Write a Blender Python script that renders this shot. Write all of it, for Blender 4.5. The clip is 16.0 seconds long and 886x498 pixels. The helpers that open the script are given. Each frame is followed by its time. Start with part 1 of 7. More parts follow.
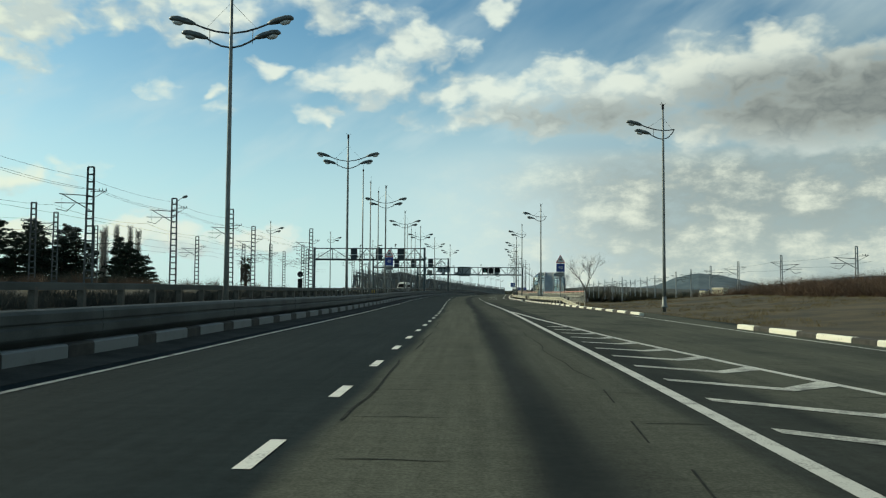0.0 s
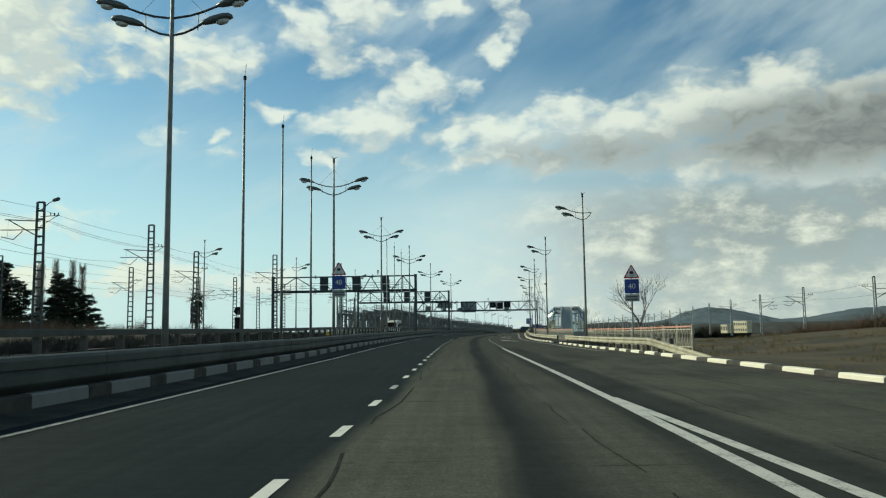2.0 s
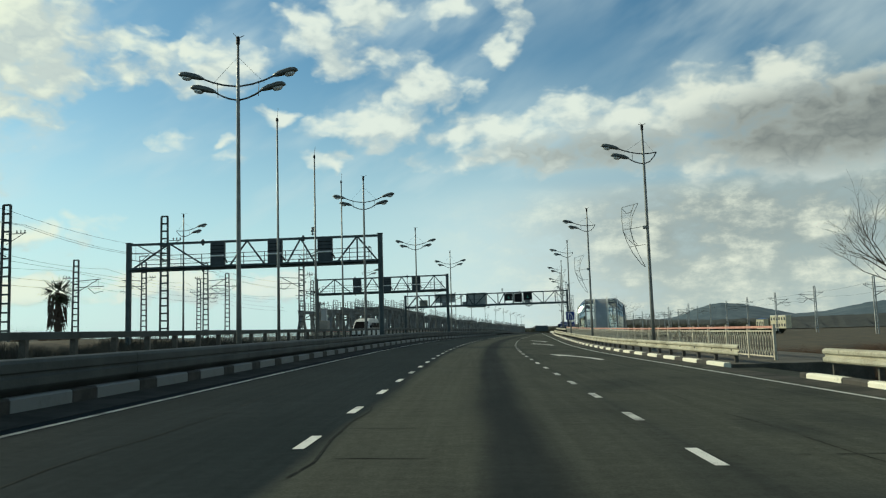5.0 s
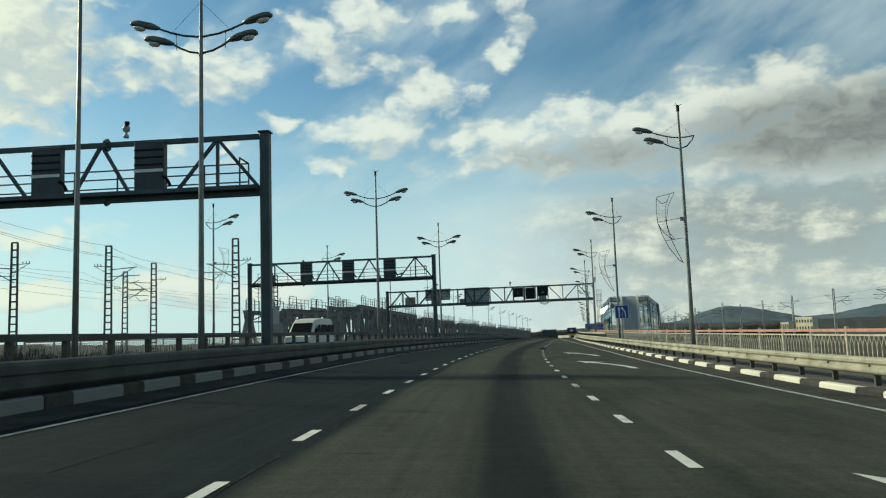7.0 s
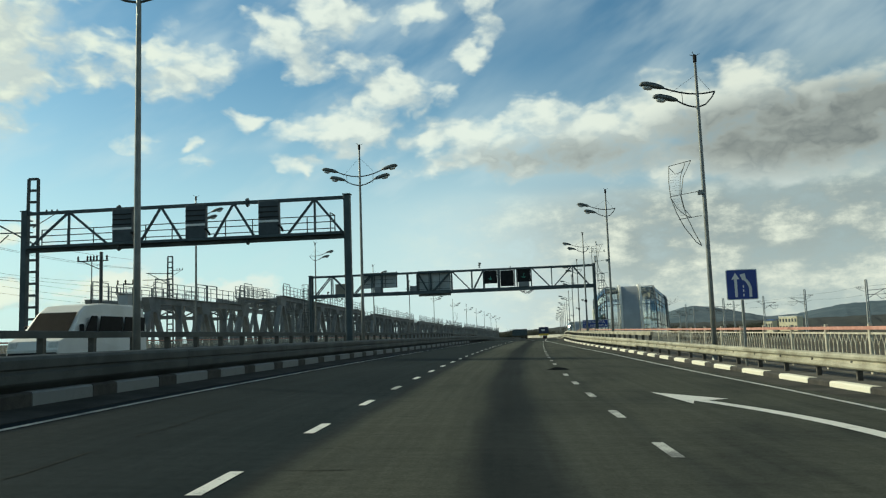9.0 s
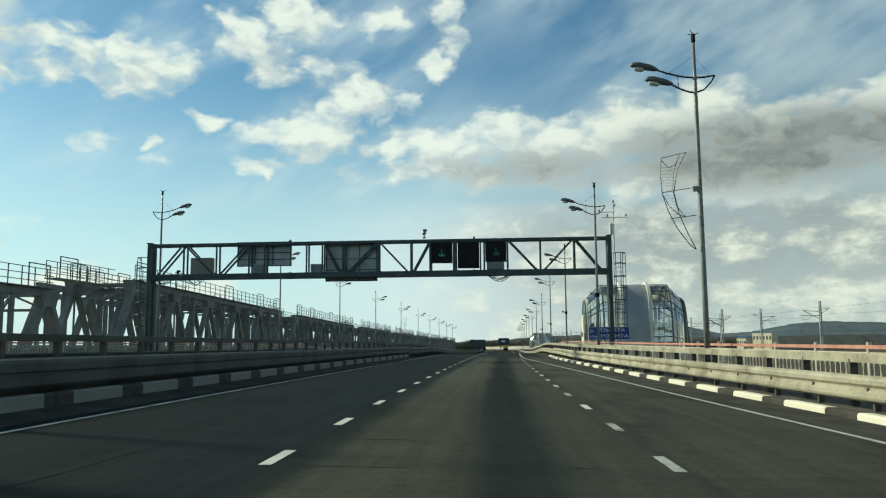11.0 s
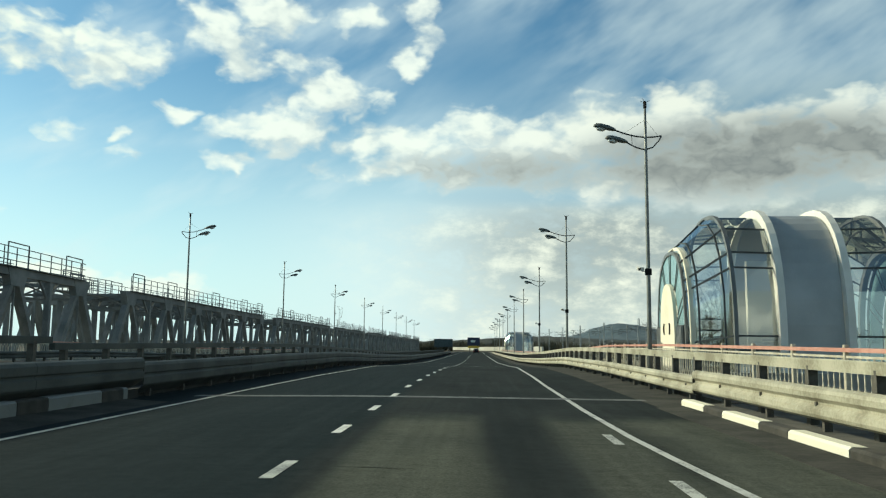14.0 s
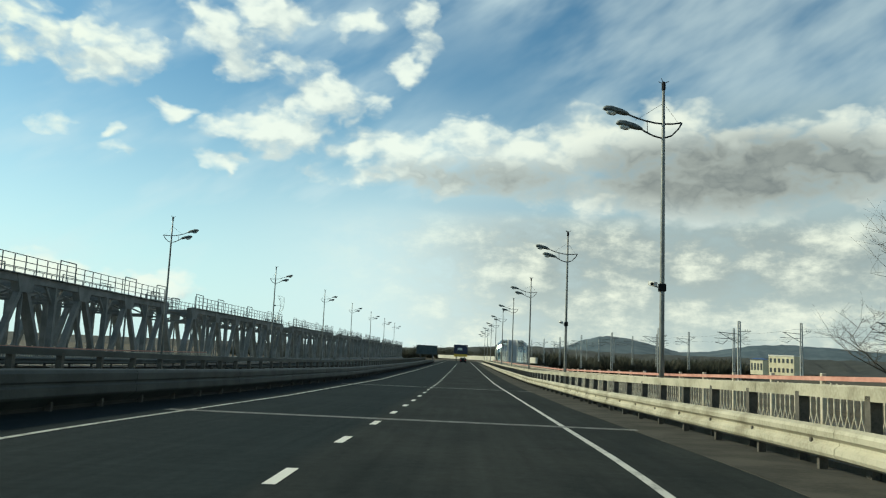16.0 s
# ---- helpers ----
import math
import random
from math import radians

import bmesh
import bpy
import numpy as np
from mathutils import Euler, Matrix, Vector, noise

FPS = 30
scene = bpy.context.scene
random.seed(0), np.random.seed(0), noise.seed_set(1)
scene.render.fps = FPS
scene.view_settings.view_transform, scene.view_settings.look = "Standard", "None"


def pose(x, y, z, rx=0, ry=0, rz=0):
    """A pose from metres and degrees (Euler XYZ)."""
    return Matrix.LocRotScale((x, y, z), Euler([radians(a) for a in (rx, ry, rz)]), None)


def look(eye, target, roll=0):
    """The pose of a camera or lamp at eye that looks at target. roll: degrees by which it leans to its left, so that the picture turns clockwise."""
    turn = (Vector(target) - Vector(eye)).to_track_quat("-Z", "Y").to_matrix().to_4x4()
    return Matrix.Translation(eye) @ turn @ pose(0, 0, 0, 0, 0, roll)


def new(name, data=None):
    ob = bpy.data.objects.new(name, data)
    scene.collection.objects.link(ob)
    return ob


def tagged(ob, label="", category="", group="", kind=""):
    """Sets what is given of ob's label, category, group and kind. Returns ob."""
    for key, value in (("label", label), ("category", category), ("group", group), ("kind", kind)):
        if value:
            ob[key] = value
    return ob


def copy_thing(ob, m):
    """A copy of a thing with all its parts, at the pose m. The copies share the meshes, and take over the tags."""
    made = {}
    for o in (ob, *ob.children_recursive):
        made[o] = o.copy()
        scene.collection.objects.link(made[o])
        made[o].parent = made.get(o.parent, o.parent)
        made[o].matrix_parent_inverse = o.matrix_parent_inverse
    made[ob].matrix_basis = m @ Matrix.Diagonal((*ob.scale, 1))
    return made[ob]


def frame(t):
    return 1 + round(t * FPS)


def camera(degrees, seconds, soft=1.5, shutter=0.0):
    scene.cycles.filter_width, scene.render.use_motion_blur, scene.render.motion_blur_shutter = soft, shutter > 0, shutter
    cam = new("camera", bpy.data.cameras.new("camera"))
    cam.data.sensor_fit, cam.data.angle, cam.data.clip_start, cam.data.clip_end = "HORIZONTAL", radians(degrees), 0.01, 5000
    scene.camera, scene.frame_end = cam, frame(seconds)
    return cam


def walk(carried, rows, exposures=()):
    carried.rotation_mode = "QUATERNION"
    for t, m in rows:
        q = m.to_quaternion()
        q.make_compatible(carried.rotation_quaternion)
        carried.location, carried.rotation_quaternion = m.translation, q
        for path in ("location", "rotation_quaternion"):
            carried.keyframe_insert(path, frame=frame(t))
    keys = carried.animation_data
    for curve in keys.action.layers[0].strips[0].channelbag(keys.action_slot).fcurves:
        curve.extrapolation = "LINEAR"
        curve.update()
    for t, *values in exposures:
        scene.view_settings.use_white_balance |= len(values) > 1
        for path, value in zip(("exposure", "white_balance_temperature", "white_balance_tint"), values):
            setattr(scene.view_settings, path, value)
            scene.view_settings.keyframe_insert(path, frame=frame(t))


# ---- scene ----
cam = camera(58.5, 16.0, soft=1.2)
PATH = [
    (0, pose(-0.00, 0.00, 1.225, 92.97, -0.36, 0.00)),
    (0.5, pose(0.30, 8.07, 1.226, 93.12, -0.27, -0.16)),
    (1, pose(0.60, 16.13, 1.215, 93.68, 0.10, -0.22)),
    (1.5, pose(0.86, 24.18, 1.213, 95.30, 0.39, 0.22)),
    (2, pose(1.09, 32.21, 1.206, 95.79, 0.73, 0.41)),
    (2.5, pose(1.30, 40.19, 1.202, 95.77, 0.73, 0.78)),
    (3, pose(1.48, 48.13, 1.230, 96.15, 0.50, 1.26)),
    (3.5, pose(1.65, 56.07, 1.202, 96.42, 0.35, 1.14)),
    (4, pose(1.84, 63.99, 1.250, 96.08, 1.35, 0.91)),
    (6.5, pose(3.15, 103.21, 1.225, 95.79, 1.87, 1.15)),
    (7, pose(3.44, 111.15, 1.213, 96.20, 1.95, 1.29)),
    (7.5, pose(3.74, 119.10, 1.199, 96.16, 2.19, 0.69)),
    (8, pose(4.10, 127.03, 1.271, 96.16, 1.97, 0.11)),
    (8.5, pose(4.59, 134.96, 1.195, 95.97, 2.23, -0.53)),
    (9, pose(5.14, 142.89, 1.219, 96.11, 1.96, -1.11)),
    (9.5, pose(5.75, 150.82, 1.233, 95.75, 1.58, -1.90)),
    (12, pose(10.19, 190.87, 1.220, 97.30, -0.07, -5.41)),
    (12.5, pose(11.23, 198.93, 1.213, 97.32, -0.08, -5.85)),
    (13, pose(12.34, 206.90, 1.242, 96.87, 0.08, -6.21)),
    (13.5, pose(13.56, 214.84, 1.208, 96.80, -0.34, -6.32)),
    (14, pose(14.78, 222.78, 1.260, 96.64, -0.50, -6.52)),
    (14.5, pose(15.99, 230.73, 1.231, 96.59, -0.85, -6.77)),
    (15, pose(17.25, 238.75, 1.209, 96.33, -1.22, -6.90)),
    (15.5, pose(18.59, 246.74, 1.209, 97.37, -1.81, -6.73)),
    (16, pose(19.95, 254.70, 1.220, 97.17, -2.40, -7.39)),
]
walk(cam, PATH, exposures=[(0.0, -0.36, 5950, -3), (8.0, -0.36, 5950, -3), (9.5, -0.28, 5950, -3), (12.0, -0.23, 5950, -3), (13.5, -0.02, 5950, -3), (14.5, -0.18, 5950, -3), (16.0, -0.17, 5950, -3)])

# ---- light: low winter sun ahead on the left, broken cloud ----
SUN_AZ, SUN_EL = radians(-64), radians(29)      # azimuth from +y towards +x
world = bpy.data.worlds.new("sky")
scene.world = world
world.use_nodes = True
wt = world.node_tree
sun = new("sun", bpy.data.lights.new("sun", "SUN"))
sun.data.energy, sun.data.angle, sun.data.color = 5.0, radians(6.5), (1.0, 0.84, 0.60)
sun.matrix_world = look((0, 0, 50), Vector((0, 0, 50)) - 10 * Vector((math.sin(SUN_AZ) * math.cos(SUN_EL), math.cos(SUN_AZ) * math.cos(SUN_EL), math.sin(SUN_EL))))


def nd(tree, kind, **props):
    n = tree.nodes.new(kind)
    for key, value in props.items():
        if key == "operation":
            n.operation = value
        elif key == "blend_type":
            n.blend_type = value
        elif key == "data_type":
            n.data_type = value
    return n


def mth(tree, op, a, b=None, c=None, clamp=False):
    n = nd(tree, "ShaderNodeMath", operation=op)
    n.use_clamp = clamp
    for i, v in enumerate((a, b, c)):
        if v is None:
            continue
        if isinstance(v, (int, float)):
            n.inputs[i].default_value = v
        else:
            tree.links.new(v, n.inputs[i])
    return n.outputs[0]


def vec(tree, op, a, b=None, c=None):
    n = nd(tree, "ShaderNodeVectorMath", operation=op)
    for i, v in enumerate((a, b, c)):
        if v is None:
            continue
        if isinstance(v, tuple):
            n.inputs[i].default_value = v
        else:
            tree.links.new(v, n.inputs[i])
    return n.outputs["Value"] if op in ("DOT_PRODUCT", "LENGTH") else n.outputs[0]


def mixc(tree, fac, a, b):
    n = nd(tree, "ShaderNodeMix", data_type="RGBA")
    for sock, v in ((n.inputs[0], fac), (n.inputs[6], a), (n.inputs[7], b)):
        if isinstance(v, (int, float)):
            sock.default_value = v
        elif isinstance(v, tuple):
            sock.default_value = (*v, 1) if len(v) == 3 else v
        else:
            tree.links.new(v, sock)
    return n.outputs[2]


def noise_of(tree, co, scale, detail=4.0, rough=0.55):
    n = tree.nodes.new("ShaderNodeTexNoise")
    n.inputs["Scale"].default_value, n.inputs["Detail"].default_value, n.inputs["Roughness"].default_value = scale, detail, rough
    if co is not None:
        tree.links.new(co, n.inputs["Vector"])
    return n.outputs["Fac"]


def ramp(tree, v, lo, hi, a=0.0, b=1.0, smooth=True):
    n = tree.nodes.new("ShaderNodeMapRange")
    n.interpolation_type = "SMOOTHSTEP" if smooth else "LINEAR"
    tree.links.new(v, n.inputs[0])
    for i, x in enumerate((lo, hi, a, b)):
        n.inputs[i + 1].default_value = x
    return n.outputs[0]


tc = wt.nodes.new("ShaderNodeTexCoord")
sep = wt.nodes.new("ShaderNodeSeparateXYZ")
wt.links.new(tc.outputs["Generated"], sep.inputs[0])
az = mth(wt, "MULTIPLY", mth(wt, "ARCTAN2", sep.outputs[0], sep.outputs[1]), 57.2958)
el = mth(wt, "MULTIPLY", mth(wt, "ARCSINE", sep.outputs[2]), 57.2958)
comb = wt.nodes.new("ShaderNodeCombineXYZ")
wt.links.new(az, comb.inputs[0])
wt.links.new(el, comb.inputs[1])
P0 = comb.outputs[0]
PUFFS = []


def puff(a, e, w, h, s):
    """A cumulus: its azimuth and elevation, half width and half height in degrees, and how dense it is."""
    PUFFS.append((a, e, w, h, s))


puff(-29.5, 19.9, 5.5, 4.4, 1.20)
puff(-30.8, 16.6, 4.5, 3.4, 1.10)
puff(-28.8, 14.6, 2.3, 1.5, 0.90)
puff(-23.6, 18.5, 5.9, 1.7, 0.75)
puff(-17.2, 18.9, 4.0, 2.0, 0.90)
puff(-19.2, 17.5, 2.2, 1.1, 0.80)
puff(-9.6, 20.9, 3.5, 2.2, 1.00)
puff(-6.4, 22.6, 2.7, 2.2, 1.10)
puff(-7.9, 19.0, 2.6, 1.3, 0.80)
puff(-4.6, 19.2, 2.9, 1.3, 0.60)
puff(-0.2, 22.7, 2.2, 0.8, 0.80)
puff(4.7, 22.7, 1.3, 2.2, 0.80)
puff(3.6, 19.3, 1.4, 1.1, 0.90)
puff(-1.3, 17.4, 3.2, 1.6, 1.10)
puff(-6.2, 14.7, 4.7, 1.6, 1.15)
puff(-3.4, 16.4, 2.6, 1.1, 0.80)
puff(-12.6, 15.4, 1.2, 0.6, 0.90)
puff(-19.9, 13.5, 1.4, 0.7, 0.95)
puff(-16.1, 13.5, 0.8, 0.5, 0.75)
puff(-16.0, 12.4, 0.9, 0.4, 0.70)
puff(-8.7, 12.3, 1.7, 0.8, 0.70)
puff(-28.9, 6.8, 2.9, 1.1, 0.85)
puff(-24.9, 8.0, 1.5, 0.7, 0.50)
puff(-21.0, 3.6, 4.2, 1.4, 1.15)
puff(-13.4, 3.6, 3.4, 1.1, 1.0)
puff(-28.0, 3.2, 3.2, 1.1, 1.0)
puff(3.2, 13.8, 4.2, 1.7, 1.00)
puff(8.6, 14.8, 3.2, 2.0, 1.10)
puff(12.9, 13.5, 5.7, 2.3, 1.10)
puff(18.1, 14.3, 4.6, 2.6, 1.15)
puff(23.4, 14.9, 4.2, 2.9, 1.20)
puff(29.0, 12.6, 6.4, 3.0, 1.20)
puff(8.1, 12.3, 9.9, 1.4, 0.90)
puff(24.0, 11.7, 10.7, 2.3, 1.20)
puff(-34.6, 19.8, 5.9, 5.9, 1.10)
puff(-35.1, 11.0, 4.6, 2.3, 0.80)
puff(27.5, 13.2, 8.0, 2.6, 1.45)
puff(35.5, 13.0, 7.0, 3.0, 1.30)


def cloud_field(p):
    total = None
    for a, e, w, h, s in PUFFS:
        q = vec(wt, "MULTIPLY_ADD", p, (1 / w, 1 / h, 0), (-a / w, -e / h, 0))
        d = mth(wt, "MULTIPLY_ADD", vec(wt, "DOT_PRODUCT", q, q), -s * 0.6, s)
        total = d if total is None else mth(wt, "SMOOTH_MAX", total, d, 0.25)
    return total


def puffs_at(offset):
    p = vec(wt, "ADD", P0, offset)
    n1 = wt.nodes.new("ShaderNodeTexNoise")
    n1.inputs["Scale"].default_value, n1.inputs["Detail"].default_value = 0.33, 3
    wt.links.new(vec(wt, "MULTIPLY", p, (1.0, 1.5, 1.0)), n1.inputs["Vector"])
    wob = vec(wt, "MULTIPLY_ADD", n1.outputs["Color"], (4.2, 2.8, 0), (-2.1, -1.4, 0))
    fine = noise_of(wt, vec(wt, "MULTIPLY", p, (1.0, 1.6, 1.0)), 0.42, 6, 0.56)
    bil = wt.nodes.new("ShaderNodeTexVoronoi")
    bil.feature = "SMOOTH_F1"
    bil.inputs["Scale"].default_value, bil.inputs["Detail"].default_value, bil.inputs["Smoothness"].default_value = 0.5, 2, 0.7
    wt.links.new(vec(wt, "MULTIPLY", vec(wt, "ADD", p, wob), (0.8, 1.3, 1.0)), bil.inputs["Vector"])
    f = cloud_field(vec(wt, "ADD", p, wob))
    # broken cloud elsewhere round the sky
    far = mth(wt, "MULTIPLY_ADD", noise_of(wt, vec(wt, "MULTIPLY", p, (0.6, 1.2, 1.0)), 0.10, 3), 3.0, -2.55)
    away = mth(wt, "MAXIMUM", ramp(wt, mth(wt, "ABSOLUTE", az), 38, 46), ramp(wt, el, 25, 32))
    f = mth(wt, "MAXIMUM", f, mth(wt, "MULTIPLY_ADD", away, mth(wt, "ADD", far, 1.5), -1.5))
    f = mth(wt, "ADD", f, mth(wt, "MULTIPLY_ADD", bil.outputs["Distance"], -1.0, 0.78))
    return mth(wt, "ADD", f, mth(wt, "MULTIPLY_ADD", fine, 1.3, -0.70))


here = puffs_at((0, 0, 0))
sunward = puffs_at((-1.3, 1.5, 0))
body = ramp(wt, here, 0.0, 1.0)
relief = ramp(wt, mth(wt, "SUBTRACT", here, sunward), -0.75, 0.85)
thick = ramp(wt, here, 0.7, 1.7)


def patch(a, e, w, h):
    q = vec(wt, "MULTIPLY_ADD", P0, (1 / w, 1 / h, 0), (-a / w, -e / h, 0))
    return mth(wt, "SUBTRACT", 1.0, vec(wt, "DOT_PRODUCT", q, q), clamp=True)


# thick rain-bearing bank on the right
bank = mth(wt, "MAXIMUM", patch(28, 12.8, 15, 3.6), mth(wt, "MULTIPLY", patch(12, 12.2, 11, 1.9), 0.6))
bank = mth(wt, "MULTIPLY", bank, ramp(wt, noise_of(wt, P0, 0.16, 4), 0.2, 0.5, 0.7, 1.35), clamp=True)
sky = wt.nodes.new("ShaderNodeTexSky")
sky.sky_type = "NISHITA"
sky.sun_disc = False
sky.sun_elevation, sky.sun_rotation = SUN_EL, SUN_AZ
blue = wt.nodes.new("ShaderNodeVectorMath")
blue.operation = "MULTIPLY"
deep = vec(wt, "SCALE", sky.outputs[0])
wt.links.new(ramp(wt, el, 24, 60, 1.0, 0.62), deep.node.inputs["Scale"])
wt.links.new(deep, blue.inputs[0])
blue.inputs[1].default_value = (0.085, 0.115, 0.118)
haze = ramp(wt, el, 20, -1)
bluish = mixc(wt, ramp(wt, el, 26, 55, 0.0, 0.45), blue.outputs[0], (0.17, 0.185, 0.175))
clear = mixc(wt, mth(wt, "MULTIPLY", haze, 0.8), bluish, mixc(wt, ramp(wt, az, 4, 18), (0.90, 1.08, 1.06), (0.58, 0.63, 0.61)))
clear = mixc(wt, mth(wt, "MULTIPLY", mth(wt, "MULTIPLY", ramp(wt, az, 2, 16), ramp(wt, el, 15, 9)), 0.7), clear, (0.51, 0.575, 0.57))
# thin high streaks
rot = wt.nodes.new("ShaderNodeVectorRotate")
rot.inputs["Angle"].default_value = radians(-28)
rot.rotation_type = "Z_AXIS"
wt.links.new(P0, rot.inputs[0])
streak = noise_of(wt, vec(wt, "MULTIPLY", rot.outputs[0], (0.10, 0.27, 1.0)), 1.0, 4, 0.5)
veil = ramp(wt, mth(wt, "MULTIPLY_ADD", ramp(wt, az, -12, 14), 0.17, streak), 0.42, 0.86)
veil = mth(wt, "MULTIPLY", veil, mth(wt, "SUBTRACT", 1.0, mth(wt, "MULTIPLY", patch(8.8, 19.2, 8.5, 5.5), 0.9)))
mid = ramp(wt, az, -16, 14)
lowveil = mth(wt, "MULTIPLY", mth(wt, "MULTIPLY", mth(wt, "SUBTRACT", mid, ramp(wt, az, 10, 22, 0.0, 0.5)), ramp(wt, el, 15, 6)), 0.7)
veil = mth(wt, "MULTIPLY", veil, ramp(wt, el, 40, 24))
clear = mixc(wt, mth(wt, "MAXIMUM", mth(wt, "MULTIPLY", veil, 0.66), lowveil), clear, mixc(wt, ramp(wt, az, 8, 24), (0.88, 0.94, 0.92), mixc(wt, ramp(wt, el, 15.5, 19), (0.55, 0.61, 0.595), (0.74, 0.80, 0.79))))
# broken lower layer under the bank
def layer_at(offset):
    return noise_of(wt, vec(wt, "MULTIPLY", vec(wt, "ADD", P0, offset), (0.62, 1.05, 1.0)), 0.27, 7, 0.62)


lump = layer_at((0, 0, 0))
facing = ramp(wt, mth(wt, "SUBTRACT", lump, layer_at((-1.0, 1.0, 0))), -0.14, 0.22)
under = mth(wt, "MULTIPLY", mth(wt, "MULTIPLY", ramp(wt, az, -8, 16), ramp(wt, el, 10.6, 8.0)), ramp(wt, lump, 0.30, 0.52, 0.2, 1.0))
gleam = mth(wt, "MULTIPLY", facing, ramp(wt, lump, 0.38, 0.62))
clear = mixc(wt, mth(wt, "MULTIPLY", patch(15, 10.3, 11, 0.9), 0.55), clear, (0.42, 0.60, 0.70))
clear = mixc(wt, mth(wt, "MULTIPLY", under, 0.92), clear, mixc(wt, gleam, mixc(wt, ramp(wt, az, -4, 16), (0.96, 1.02, 0.98), mixc(wt, ramp(wt, el, 1, 7), (0.66, 0.69, 0.63), (0.44, 0.47, 0.45))), (1.14, 1.07, 0.87)))
lit = mixc(wt, ramp(wt, az, -10, -34), (1.10, 1.07, 0.93), (1.18, 1.13, 0.89))
lit = mixc(wt, ramp(wt, az, 6, 20), lit, (1.05, 1.0, 0.85))
shade = mixc(wt, bank, (0.66, 0.70, 0.69), (0.17, 0.182, 0.186))
tone = mth(wt, "MULTIPLY", relief, mth(wt, "SUBTRACT", 1.0, mth(wt, "MULTIPLY", bank, 0.75)))
tone = mth(wt, "MAXIMUM", tone, mth(wt, "MULTIPLY", mth(wt, "SUBTRACT", 1.0, thick), 0.35))
high = ramp(wt, el, 24, 45)
tone = mth(wt, "MULTIPLY", tone, mth(wt, "SUBTRACT", 1.0, mth(wt, "MULTIPLY", high, 0.8)))
shade = mixc(wt, high, shade, (0.26, 0.28, 0.29))
cloud = mixc(wt, tone, shade, lit)
out = mixc(wt, mth(wt, "MULTIPLY", body, mth(wt, "SUBTRACT", 0.97, mth(wt, "MULTIPLY", ramp(wt, el, 5, 0), 0.3))), clear, cloud)
# below the horizon: dull ground
out = mixc(wt, ramp(wt, el, -0.5, -3), out, (0.12, 0.12, 0.10))
wt.links.new(out, wt.nodes["Background"].inputs[0])
wt.nodes["Background"].inputs[1].default_value = 1.0

# ---- the road's line: the dashes between the first two lanes ----
KY = [-10, 60, 110, 140, 170, 200, 230, 2000]
KH = [0.0430, 0.0134, 0.0285, 0.0694, 0.1186, 0.1462, 0.157, 0.157]
_yy = np.arange(-400, 2000.5, 0.5)
_hh = np.interp(_yy, KY, KH)
_xx = np.concatenate([[0], np.cumsum((_hh[1:] + _hh[:-1]) / 4)])
_xx = _xx - np.interp(-10, _yy, _xx) - 1.9


def rx(y):
    return float(np.interp(y, _yy, _xx))


def rh(y):
    return math.atan(float(np.interp(y, _yy, _hh)))


def drop(y):
    """The bridge's deck falls away behind its crest."""
    return float(np.interp(y, [252, 265, 281, 310, 350, 400, 600, 900], [0, -0.11, -0.52, -1.08, -1.5, -1.9, -3.6, -4.5]))


def tilt(y):
    return float(np.interp(y, [-20, 22, 42, 66, 84, 128, 160, 215, 241, 260], [0.006, 0.006, -0.003, -0.002, 0.012, 0.024, 0.021, 0.015, 0.005, 0.0]))


def crown(y):
    """How far the median side stands above or below the even crossfall."""
    return float(np.interp(y, [-5, 12, 40, 60, 90, 125, 157, 185, 212, 248, 268, 330], [-0.03, -0.03, 0.03, 0.05, 0.02, -0.005, 0.08, 0.02, -0.055, -0.06, 0.0, 0.0]))


def on_road(y, lat, z=0.0):
    """Point at lat metres right of the dash line, square to it at y, z above the carriageway."""
    h = rh(y)
    l = max(-12.0, min(12.0, lat)) - 2.0
    side = min(1.0, max(0.0, -lat - 0.2) / 4.0)
    return Vector((rx(y) + lat * math.cos(h), y - lat * math.sin(h), z + drop(y) - tilt(y) * l + crown(y) * side))


def road_pose(y, lat, z=0.0, turn=0.0):
    p = on_road(y, lat, z)
    return pose(p.x, p.y, p.z, 0, 0, -math.degrees(rh(y)) + turn)


